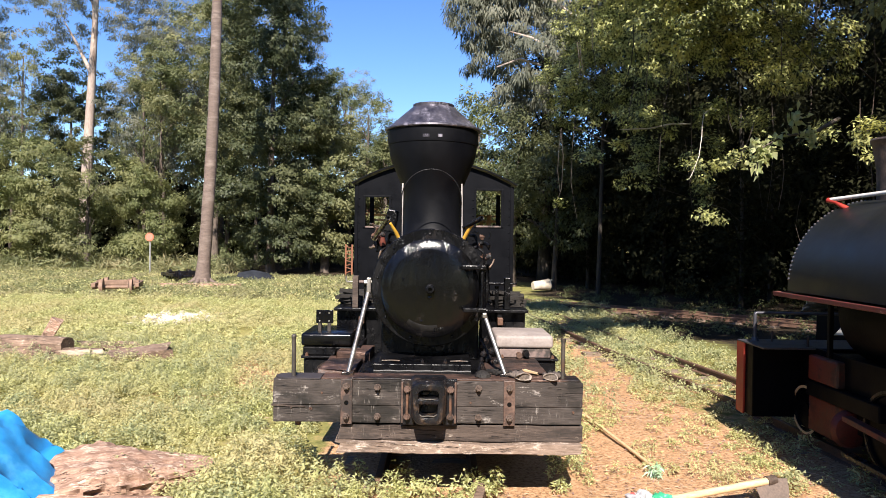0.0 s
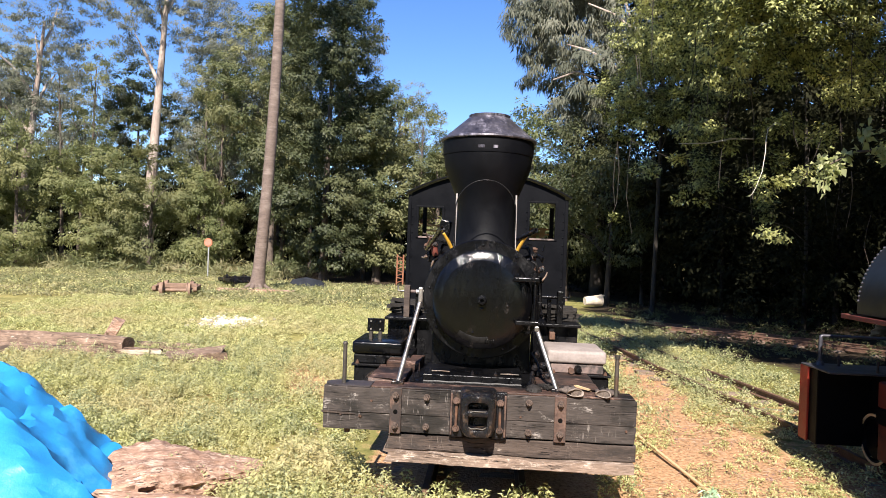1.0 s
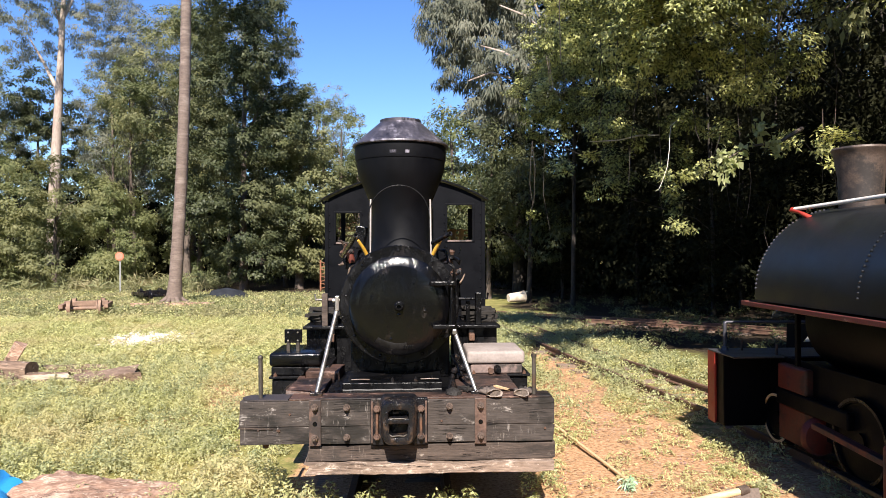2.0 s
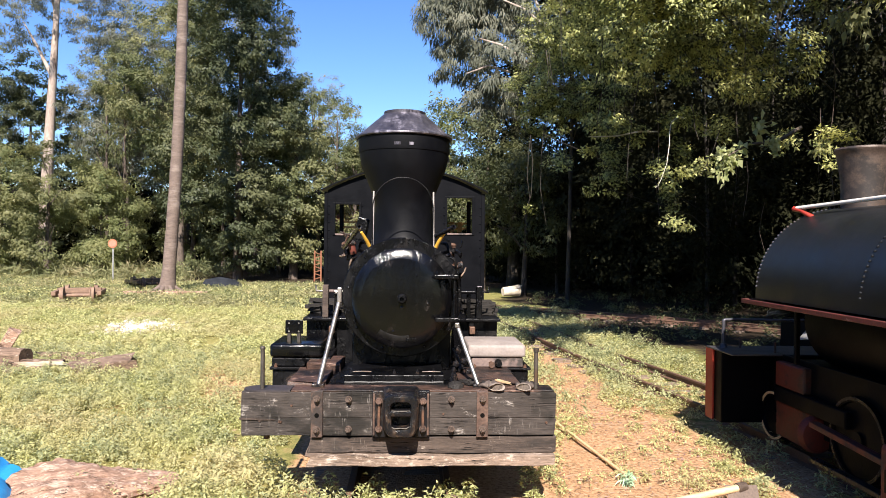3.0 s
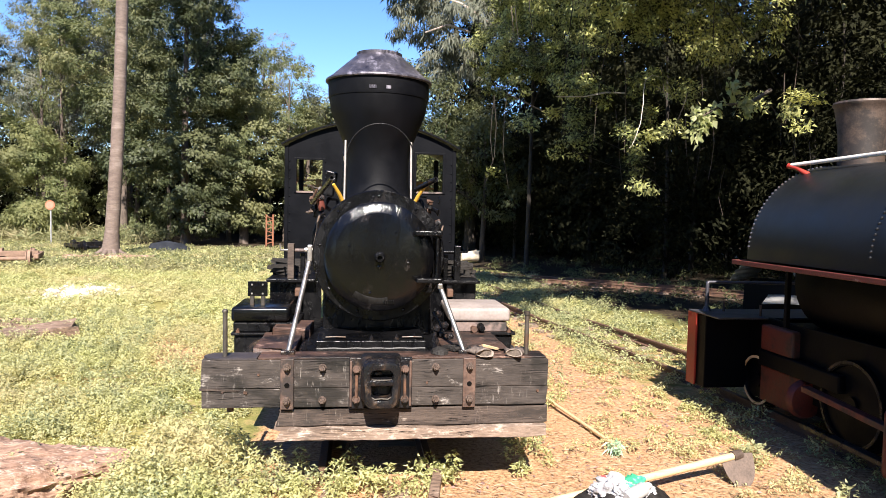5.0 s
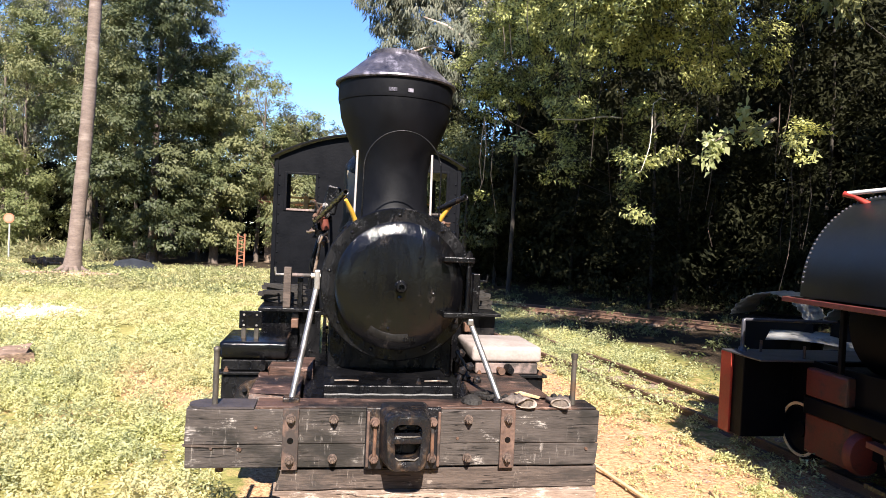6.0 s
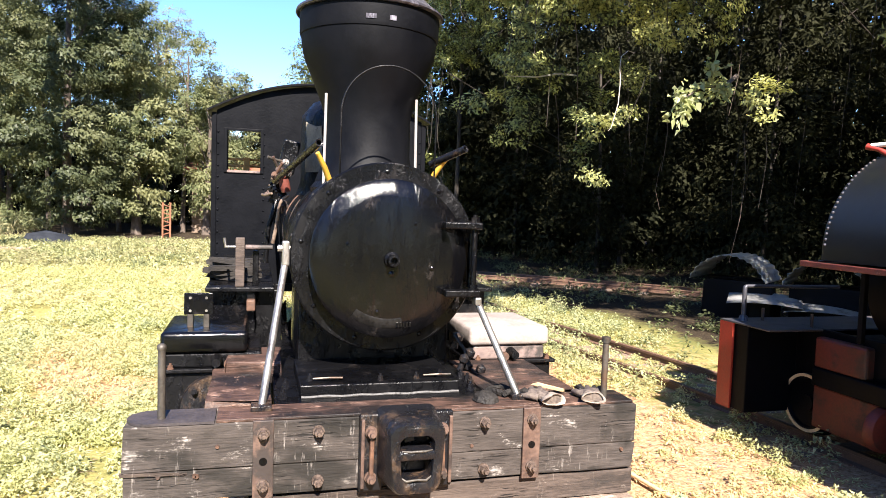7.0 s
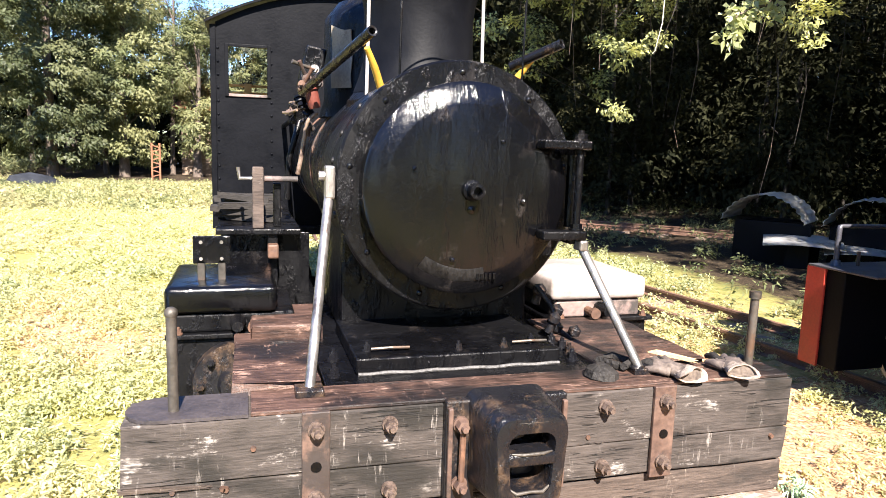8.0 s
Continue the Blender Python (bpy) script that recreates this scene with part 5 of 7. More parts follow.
# pipes and valves along the boiler
rnd = random.Random(3)
for s in (-1, 1):
    part("feed_pipe", tube(B(), [(s * 0.44, 1.3, 1.50), (s * 0.42, 1.5, 1.52), (s * 0.37, 1.8, 1.52), (s * 0.36, 2.3, 1.50), (s * 0.37, 3.28, 1.48)], 0.016, 8), M["black"], boiler, smooth=60)
    part("drop_pipe", tube(B(), [(s * 0.42, 1.27, 1.24), (s * 0.405, 1.25, 1.32), (s * 0.39, 1.21, 1.44), (s * 0.375, 1.2, 1.465), (s * 0.35, 1.22, 1.48)], [0.010, 0.009, 0.009, 0.008, 0.008], 8), M["oldbrass" if s < 0 else "black"], boiler, "bent pale brown drain pipe" if s < 0 else "", smooth=60)
    part("blow_pipe", tube(B(), [(s * 0.45, 1.5, 1.12), (s * 0.44, 1.48, 1.3), (s * 0.40, 1.46, 1.45), (s * 0.34, 1.6, 1.58), (s * 0.33, 3.28, 1.60)], 0.013, 8), M["black"], boiler, smooth=60)
    part("valve_rod", cyl(B(), (s * 0.36, 1.95, 1.62), (s * 0.34, 1.15, 1.60), 0.008, 0.008, 8), M["black"], boiler)
    for k in range(16):
        f = k / 15
        c = Vector((s * (0.36 + 0.08 * rnd.random()), 1.16 + 0.32 * rnd.random(), 1.34 + 0.24 * rnd.random()))
        d = Vector((rnd.uniform(-1, 1), rnd.uniform(-1, 1), rnd.uniform(-1, 1)))
        m = ("rust", "coupler", "black", "black", "rust", "oldbrass")[k % 6]
        if k % 3 == 0:
            part("fitting", hexhead(B(), c, d, rnd.uniform(0.012, 0.02), rnd.uniform(0.015, 0.03)), M[m], boiler)
        elif k % 3 == 1:
            part("fitting", lathe(B(), [(0.0, -0.03), (0.012, -0.03), (0.012, -0.01), (0.02, -0.008), (0.02, 0.008), (0.012, 0.01), (0.012, 0.035), (0.0, 0.035)], c, d, 10), M[m], boiler, smooth=40)
        else:
            part("small_pipe", tube(B(), [c, c + d * 0.03 + Vector((0, 0.03, 0)), c + d * 0.05 + Vector((0, 0.09, 0.01))], 0.006, 6), M[m], boiler, smooth=60)
lub = part("lubricator", lathe(B(), [(0.0, -0.05), (0.022, -0.05), (0.026, -0.03), (0.026, 0.02), (0.034, 0.022), (0.034, 0.034), (0.018, 0.045), (0.018, 0.065), (0.0, 0.07)], (-0.375, 1.16, 1.545), (-0.25, -0.1, 1), 14), M["chipred"], boiler, "red and brown corroded lubricator", smooth=40)
part("spout", tube(B(), [(-0.385, 1.155, 1.565), (-0.40, 1.11, 1.56), (-0.41, 1.09, 1.535)], [0.008, 0.007, 0.006], 8), M["rod"], lub, smooth=60)
for i, (x, y, z, a) in enumerate(((-0.40, 1.08, 1.60, 70), (-0.37, 1.1, 1.635, 20), (-0.42, 1.02, 1.57, 110), (-0.36, 1.05, 1.58, -30))):
    lever = part("valve_lever", tube(B(), [(x, y, z), (x - 0.05 * math.cos(radians(a)), y - 0.02, z + 0.03 * math.sin(radians(a))), (x - 0.09 * math.cos(radians(a)), y - 0.035, z + 0.06 * math.sin(radians(a)))], [0.009, 0.006, 0.008], 8), M["stakeiron" if i % 2 else "rust"], boiler, smooth=60)
    part("lever_boss", hexhead(B(), (x, y, z), (-0.3, -1, 0.1), 0.014, 0.018), M["rod" if i == 1 else "rust"], lever)
for i in range(5):
    z = 1.14 + 0.085 * i
    part("boiler_rivet", lathe(B(), [(0.013, 0.0), (0.011, 0.006), (0.0, 0.009)], (-math.sqrt(max(0.01, 0.364 ** 2 - (z - SBZ) ** 2)), 0.62, z), (-1, 0, (z - SBZ) * 2), 8), M["scuff"], smoke, smooth=50)
part("oil_box", box(B(), -0.38, -0.29, 1.55, 1.7, 1.60, 1.78, 0.01, pose(0, 0, 0, 0, 12, 0)), M["black"], boiler)
part("torn_lagging", sheet(B(), lambda u, v: (-0.262 * math.sin(0.62 + 0.45 * u) - 0.004 * math.sin(8 * v), 1.85 - 0.262 * math.cos(0.62 + 0.45 * u), 1.62 + (0.27 - 0.015 * math.sin(3 * u + 1)) * v), 10, 8, 0.006), M["lagging"], boiler, "torn beige lagging on the dome")
bm = B()
lathe(bm, [(0.0, 0.50), (0.1, 0.49), (0.19, 0.455), (0.25, 0.38), (0.255, 0.33), (0.255, 0.0), (0.28, -0.08)], (0, 1.85, 1.57), (0, 0, 1), 36)
part("steam_dome", bm, M["black"], boiler, smooth=40)
# running boards and the stand with the cross pipe
for s in (-1, 1):
    rb = part("running_board", box(B(), min(s * 0.41, s * 0.735), max(s * 0.41, s * 0.735), 1.22, 3.28, 1.0, 1.022, 0.004), M["black"], loco)
    part("stand", box(B(), s * 0.575 - 0.022, s * 0.575 + 0.022, 1.24, 1.30, 1.022, 1.265, 0.005), M["plank" if s < 0 else "black"], rb, "brown upright stand" if s < 0 else "")
    part("cross_pipe", cyl(B(), (s * 0.42, 1.27, 1.218), (s * 0.55, 1.27, 1.218), 0.0125, 0.0125, 10), M["pinkish" if s < 0 else "black"], rb, smooth=40)
    part("crank_arm", tube(B(), [(s * 0.575, 1.27, 1.218), (s * 0.645, 1.27, 1.218), (s * 0.65, 1.27, 1.262)], 0.008, 8), M["rod" if s < 0 else "black"], rb, smooth=50)
    part("stand_back", box(B(), s * 0.50 - 0.015, s * 0.50 + 0.015, 1.3, 1.33, 1.022, 1.2, 0.004), M["black"], rb)
    for i in range(11):
        part("firewood", plank(B(), pose(s * (0.60 + 0.03 * (i % 2)), 1.50 + 0.075 * (i % 4), 1.024 + 0.027 * (i // 3), 4 * (i % 3) - 4, 5 * (i % 2), 17 * i % 50 - 25), 0.22 + 0.02 * (i % 3), 0.045, 0.026, 0.006, 10, 60 + i), M["kindling"], rb)
    part("board_bracket", box(B(), s * 0.52 - 0.02, s * 0.52 + 0.02, 1.24, 1.3, 0.72, 1.0, 0.004), M["black"], rb)
    part("rust_block", box(B(), s * 0.52 - 0.021, s * 0.52 + 0.021, 1.18, 1.24, 0.91, 0.965, 0.006), M["rust"], rb, "rusty orange block")
# added black sheets stand for the shade in the gap below the boards
for s in (-1, 1):
    part("dark_sheet", box(B(), min(s * 0.37, s * 0.72), max(s * 0.37, s * 0.72), 1.31, 1.318, 0.36, 0.998, 0.002), M["black"], loco, "black sheet added for the dark below the running board")
# cylinders with their steam chests
for s in (-1, 1):
    X = lambda v: s * v
    def sbox(x0, x1, y0, y1, z0, z1, bev):
        return box(B(), min(s * x0, s * x1), max(s * x0, s * x1), y0, y1, z0, z1, bev, segs=3)
    low = part("cylinder_block", sbox(0.44, 0.855, 0.70, 1.15, 0.50, 0.735, 0.012), M["black"], loco, "black cast cylinder block")
    part("block_flange", sbox(0.44, 0.87, 0.68, 1.17, 0.735, 0.752, 0.004), M["black"], low)
    part("steam_chest", sbox(0.47, 0.86 if s < 0 else 0.82, 0.70, 1.12, 0.752, 0.815 if s < 0 else 0.818, 0.01), M["black"] if s < 0 else M["pinkish"], low)
    part("chest_lid", sbox(0.525 if s < 0 else 0.445, 0.87 if s < 0 else 0.835, 0.68, 1.13, 0.817 if s < 0 else 0.82, 0.905 if s < 0 else 0.905, 0.02), M["door"] if s < 0 else M["white"], low, "rounded black chest lid" if s < 0 else "rounded chest lid painted chalky white", smooth=60)
    part("cylinder_cover", lathe(B(), [(0.0, -0.055), (0.05, -0.055), (0.06, -0.03), (0.135, -0.03), (0.14, 0.0), (0.14, 0.05)], (s * 0.655, 0.70, 0.585), (0, 1, 0), 32), M["coupler"], low, smooth=30)
    for k in range(8):
        a = k * math.pi / 4
        part("cover_bolt", hexhead(B(), (s * 0.655 + 0.11 * math.cos(a), 0.67, 0.585 + 0.11 * math.sin(a)), (0, -1, 0), 0.012, 0.02), M["coupler"], low)
    part("gland", cyl(B(), (s * 0.65, 0.70, 0.785), (s * 0.65, 0.63, 0.785), 0.026, 0.018, 10), M["black"], low)
    part("valve_stub", lathe(B(), [(0.014, 0.0), (0.014, -0.05), (0.02, -0.05), (0.02, -0.07), (0.0, -0.07)], (s * 0.60, 0.70, 0.78), (0, 1, 0), 10), M["rust"], low)
    for y in (0.72, 1.1):
        for x in (0.49, 0.83):
            part("lid_nut", hexhead(B(), (s * x, y - 0.03, 0.752), (0, 0, 1), 0.011, 0.016), M["rust"], low)
plate = part("perforated_plate", box(B(), -0.79, -0.672, 0.80, 0.815, 0.958, 1.05, 0.003), M["black"], loco, "small black plate with bolt holes")
for x in (-0.765, -0.70):
    for z in (0.975, 1.03):
        part("plate_hole", cyl(B(), (x, 0.8002, z), (x, 0.797, z), 0.006, 0.006, 8), M["rod"], plate)
    part("plate_leg", box(B(), x - 0.012, x + 0.012, 0.80, 0.83, 0.902, 0.97, 0.003), M["stakeiron"], plate)
# clutter of fittings on the other side of the smokebox foot
for i, (x, y, z, r) in enumerate(((0.37, 0.50, 0.76, 0.02), (0.40, 0.56, 0.80, 0.018), (0.36, 0.62, 0.86, 0.02), (0.42, 0.46, 0.75, 0.016), (0.34, 0.45, 0.80, 0.015))):
    part("drain_cock", lathe(B(), [(0.0, -0.03), (r, -0.03), (r * 0.7, 0.0), (r * 1.3, 0.01), (r * 1.3, 0.03), (0.0, 0.045)], (x, y, z), (0.3, -0.2, 1), 10), M["coupler"], loco, smooth=40)
part("drain_pipe", tube(B(), [(0.33, 0.55, 0.90), (0.37, 0.52, 0.84), (0.385, 0.50, 0.77), (0.40, 0.42, 0.75)], 0.009, 8), M["coupler"], loco, smooth=60)
# cab
CW, CF, CB, EAVE, APEX = 0.82, 3.29, 4.75, 2.11, 2.36
cab = part("cab_side", box(B(), -CW, -CW + 0.012, CF, CB, 0.78, 1.66, 0.002), M["cab"], loco, "black sheet cab wall")
part("cab_side", box(B(), CW - 0.012, CW, CF, CB, 0.78, 1.66, 0.002), M["cab"], loco)
for s in (-1, 1):
    for y in (CF + 0.015, CB - 0.05):
        part("cab_post", box(B(), min(s * (CW - 0.05), s * CW), max(s * (CW - 0.05), s * CW), y, y + 0.045, 1.66, EAVE, 0.003), M["cab"], cab)
    part("cab_corner", box(B(), s * CW - 0.018, s * CW + 0.018, CF - 0.01, CF + 0.025, 0.78, EAVE, 0.003), M["cab"], cab)
def arc_z(x):
    return EAVE + (APEX - EAVE) * (1 - (x / (CW + 0.02)) ** 2)
def front_sheet():
    """One sheet with an arched top and two window openings."""
    bm = B()
    WL, WR = (-0.735, -0.465, 1.67, 1.985), (0.43, 0.715, 1.69, 2.07)
    xs = sorted([-CW + 0.018, WL[0], WL[1], WR[0], WR[1], CW - 0.018] + [-0.78, -0.6, -0.3, -0.15, 0.0, 0.15, 0.3, 0.57, 0.77])
    zs = [0.80, 1.2, 1.67, 1.69, 1.985, 2.07, 2.09, None]
    def row(x, y):
        return [bm.verts.new((x, y, arc_z(x) - 0.004 if z is None else z)) for z in zs]
    grid = [[row(x, CF + d) for x in xs] for d in (0.0, 0.008)]
    for g in grid:
        for a in range(len(xs) - 1):
            for b in range(len(zs) - 1):
                xm = (xs[a] + xs[a + 1]) / 2
                zm = (zs[b] + (zs[b + 1] or 2.2)) / 2
                if not any(w[0] < xm < w[1] and w[2] < zm < w[3] for w in (WL, WR)):
                    bm.faces.new((g[a][b], g[a + 1][b], g[a + 1][b + 1], g[a][b + 1]))
    for a in range(len(xs) - 1):
        bm.faces.new((grid[0][a][-1], grid[0][a + 1][-1], grid[1][a + 1][-1], grid[1][a][-1]))
    return bm
fs = part("cab_front", front_sheet(), M["cab"], loco, "black cab front sheet with two window openings")
for x0, x1, z0, z1 in ((-0.735, -0.465, 1.67, 1.985), (0.43, 0.715, 1.69, 2.07)):
    w = part("window_frame", box(B(), x0 - 0.012, x0 + 0.012, CF - 0.012, CF + 0.02, z0 - 0.012, z1 + 0.012, 0.002), M["cab"], fs)
    part("window_bar", box(B(), x1 - 0.012, x1 + 0.012, CF - 0.012, CF + 0.02, z0 - 0.012, z1 + 0.012, 0.002), M["cab"], fs)
    part("window_bar", box(B(), x0 + 0.012, x1 - 0.012, CF - 0.012, CF + 0.02, z0 - 0.012, z0 + 0.006, 0.002), M["pinkish"], fs)
    part("window_bar", box(B(), x0 + 0.012, x1 - 0.012, CF - 0.012, CF + 0.02, z1 - 0.006, z1 + 0.012, 0.002), M["cab"], fs)
for x in (-0.45, 0.41, -0.79, 0.79):
    for k in range(14):
        part("rivet", lathe(B(), [(0.009, 0.0), (0.008, -0.004), (0.0, -0.008)], (x, CF, 0.86 + 0.085 * k), (0, 1, 0), 7), M["cab"], fs)
bm = B()
n = 28
sheet(bm, lambda u, v: (-CW - 0.05 + (2 * CW + 0.1) * u, CF - 0.06 + (CB - CF + 0.16) * v, arc_z((-CW - 0.05 + (2 * CW + 0.1) * u) * 0.96) + 0.014), 28, 4, 0.014)
part("cab_roof", bm, M["cab"], loco, "curved black cab roof", smooth=40)
part("cab_floor", box(B(), -CW + 0.02, CW - 0.02, CF + 0.01, CB, 0.78, 0.82, 0.003), M["deck"], loco)
part("firebox", box(B(), -0.36, 0.36, CF + 0.01, CF + 0.45, 0.82, 1.62, 0.04), M["black"], loco)
part("footplate_beam", box(B(), -0.82, 0.82, CF - 0.05, CF + 0.05, 0.74, 0.80, 0.004), M["black"], loco)
part("cab_rail", box(B(), -0.80, 0.80, CB - 0.03, CB, 1.765, 1.79, 0.004), M["yellowwood"], loco, "orange-yellow board across the cab's rear")
part("cab_rail", box(B(), -0.80, 0.80, CB - 0.03, CB, 1.83, 1.852, 0.004), M["yellowwood"], loco)
for x in (-0.62, 0.56, 0.66):
    part("cab_upright", box(B(), x - 0.03, x + 0.03, CB - 0.055, CB - 0.032, 0.84, 1.86, 0.004, pose(0, 0, 0, 0, 3, 0)), M["yellowwood"], loco)
# wheels
for s in (-1, 1):
    for y in (1.75, 2.6, 3.5):
        w = part("wheel", lathe(B(), [(0.0, 0.05), (0.07, 0.05), (0.08, 0.02), (0.21, 0.02), (0.22, 0.05), (0.255, 0.05), (0.255, -0.03), (0.28, -0.045), (0.2, -0.05), (0.0, -0.03)], (s * 0.30, y, 0.355), (s, 0, 0), 32), M["black"], loco, smooth=35)
        part("axle", cyl(B(), (0, y, 0.355), (s * 0.28, y, 0.355), 0.04, 0.04, 12), M["black"], w)
    part("side_rod", box(B(), s * 0.385 - 0.015, s * 0.385 + 0.015, 1.6, 3.65, 0.26, 0.33, 0.006), M["rod"], loco)
    part("piston_rod", cyl(B(), (s * 0.6, 1.15, 0.585), (s * 0.6, 1.9, 0.56), 0.02, 0.02, 10), M["rod"], loco)

# ---- the black and red engine ----
eng = thing("tank_locomotive", (3.12, -0.6, 0.0), "black saddle-tank locomotive with red frames, parked in the shade", "locomotive")
TX, TZ, TR = 3.12, 1.26, 0.61
TY1, TY0 = 0.98, -2.6
def tank_loop(y, r):
    return [(TX + r * math.sin(a), y, TZ + r * math.cos(a)) for a in [(-1.62 + 3.24 * i / 40) for i in range(41)]] + [(TX + r, y, 1.215), (TX - r, y, 1.215)]
bm = B()
rings(bm, [tank_loop(y, r) for y, r in ((TY1, TR - 0.03), (TY1 - 0.01, TR - 0.008), (TY1 - 0.03, TR), (TY0, TR))])
tank = part("saddle_tank", bm, M["tank"], eng, "satin black riveted saddle tank", smooth=35)
for y in (TY1 - 0.035, -0.19, -1.4):
    for i in range(38):
        a = -1.5 + 1.9 * i / 37
        part("rivet", lathe(B(), [(0.0095, -0.002), (0.009, 0.003), (0.005, 0.007), (0.0, 0.008)], (TX + TR * math.sin(a), y, TZ + TR * math.cos(a)), (math.sin(a), 0, math.cos(a)), 6), M["greypaint"] if y > 0.5 else M["tank"], tank)
part("tank_lip", tube(B(), [(2.78, y, 1.735) for y in (0.85, 0.3, -0.5, -1.6, -2.5)], 0.012, 8), M["tank"], tank)
rail_ob = part("top_rail", tube(B(), [(2.815, 0.97, 1.872), (2.90, 0.75, 1.888), (2.94, 0.2, 1.905), (2.95, -2.4, 1.92)], 0.0145, 10), M["palewhite"], eng, "pale scuffed hand rail along the tank", smooth=60)
knob_ob = part("rail_knob", tube(B(), [(2.805, 0.99, 1.87), (2.83, 0.93, 1.85), (2.875, 0.86, 1.80)], [0.02, 0.014, 0.022], 10), M["red"], eng, "bright red rail stanchion", smooth=60)
knob_back = part("rail_knob", tube(B(), [(2.95, -0.5, 1.93), (2.93, -0.5, 1.82)], [0.022, 0.028], 10), M["red"], eng, smooth=60)
bm = B()
box(bm, 2.345, 3.80, TY0, 0.70, 1.205, 1.225, 0.004)
rb2 = part("running_plate", bm, M["tank"], eng)
part("plate_edge", box(B(), 2.33, 2.345, TY0, 0.715, 1.20, 1.23, 0.004), M["chipred"], rb2, "chipped red plate edge")
part("plate_edge", box(B(), 2.345, 3.80, 0.70, 0.715, 1.20, 1.23, 0.004), M["chipred"], rb2)
bm = B()
lathe(bm, [(0.135, -0.1), (0.135, 0.1), (0.142, 0.22), (0.158, 0.32), (0.168, 0.37), (0.176, 0.378), (0.18, 0.392), (0.174, 0.405), (0.14, 0.405), (0.12, 0.1)], (3.12, 0.62, 1.86), (0, 0, 1), 40)
stub_ob = part("chimney", bm, M["stub"], eng, "stubby brown-black chimney", smooth=35)
# front beam
bb = part("front_beam", box(B(), 2.42, 3.82, 1.18, 1.41, 0.25, 0.785, 0.006), M["cab"], eng, "deep front beam, black with red ends")
part("beam_end", box(B(), 2.404, 2.42, 1.30, 1.412, 0.245, 0.788, 0.003), M["red"], bb, "bright red beam end")
part("beam_face", box(B(), 2.404, 3.83, 1.41, 1.425, 0.245, 0.788, 0.003), M["red"], bb)
part("beam_top", box(B(), 2.404, 3.82, 0.98, 1.42, 0.788, 0.80, 0.003), M["greypaint"], bb, "dull grey steel top plate")
for x, y in ((2.62, 1.3), (2.76, 1.05)):
    part("stud", cyl(B(), (x, y, 0.80), (x, y, 0.88), 0.009, 0.009, 8), M["rust"], bb)
hr = part("hand_rail", tube(B(), [(2.50, 1.33, 0.80), (2.50, 1.33, 1.0), (2.503, 1.33, 1.012), (2.515, 1.33, 1.017), (3.15, 1.25, 1.02)], [0.015, 0.014, 0.014, 0.0115, 0.0115], 10), M["greypaint"], eng, "grey pipe hand rail", smooth=60)
part("rail_foot", cyl(B(), (2.50, 1.33, 0.80), (2.50, 1.33, 0.83), 0.032, 0.022, 12), M["greypaint"], hr)
# wheels, side plates and running gear
for y, r in ((1.04, 0.178), (0.1, 0.26), (-0.75, 0.26)):
    w = part("wheel", lathe(B(), [(0.0, 0.03), (0.05, 0.03), (0.05, 0.012), (r - 0.035, 0.012), (r - 0.03, 0.03), (r, 0.03), (r, -0.05), (r + 0.02, -0.06), (0.0, -0.05)], (2.775, y, 0.164 + r), (-1, 0, 0), 36), M["cab"], eng, smooth=35)
    part("tyre", lathe(B(), [(r - 0.02, 0.034), (r - 0.002, 0.034), (r - 0.002, 0.028), (r - 0.02, 0.028)], (2.775, y, 0.164 + r), (-1, 0, 0), 36), M["handle"] if r < 0.2 else M["coupler"], w, "pale worn tyre" if r < 0.2 else "", smooth=35)
for x in (2.78, 3.45):
    part("frame_plate", box(B(), x, x + 0.03, -2.5, 1.18, 0.32, 0.80, 0.004), M["cab"], eng)
cb = part("cylinder_block", box(B(), 2.735, 2.80, 0.50, 0.98, 0.22, 0.47, 0.01), M["shadedred"], eng, "red painted cylinder block")
part("block_band", box(B(), 2.715, 2.80, 0.16, 0.98, 0.47, 0.58, 0.01), M["cab"], cb)
part("steam_chest", box(B(), 2.725, 2.80, 0.62, 0.98, 0.58, 0.76, 0.015), M["shadedred"], cb)
part("cylinder_cover", lathe(B(), [(0.0, 0.03), (0.06, 0.03), (0.11, 0.02), (0.125, 0.0), (0.125, -0.03)], (2.755, 0.50, 0.345), (0, -1, 0), 24), M["shadedred"], cb, smooth=40)
part("slide_bar", box(B(), 2.56, 2.62, -0.85, 0.28, 0.43, 0.465, 0.005, pose(0, 0, 0, 3, 0, 0)), M["shadedred"], eng)
part("slide_bar", box(B(), 2.56, 2.62, -0.85, 0.28, 0.24, 0.27, 0.005), M["coupler"], eng)
cg = part("crosshead_guide", box(B(), 2.53, 2.64, -0.62, -0.40, 0.20, 0.56, 0.03), M["shadedred"], eng, "red crosshead casting")
part("guide_window", box(B(), 2.525, 2.532, -0.57, -0.45, 0.31, 0.43, 0.003), M["cab"], cg)
part("frame_stay", box(B(), 2.50, 2.56, -1.9, -0.9, 0.40, 0.46, 0.005), M["cab"], eng)
for y in (0.62, -0.5, -1.3):
    part("plate_bracket", box(B(), 2.66, 2.69, y - 0.015, y + 0.015, 0.79, 1.205, 0.004), M["cab"], eng)
# cab black, darker than the tank's, puts the shade into the boiler's colour
part("boiler", lathe(B(), [(0.0, 0.0), (0.36, 0.0), (0.36, 3.5), (0.0, 3.5)], (TX, 0.68, 1.10), (0, -1, 0), 36), M["cab"], eng, smooth=35)
part("ash_pan", box(B(), 2.82, 3.44, -2.4, 0.9, 0.24, 0.78, 0.01), M["cab"], eng)

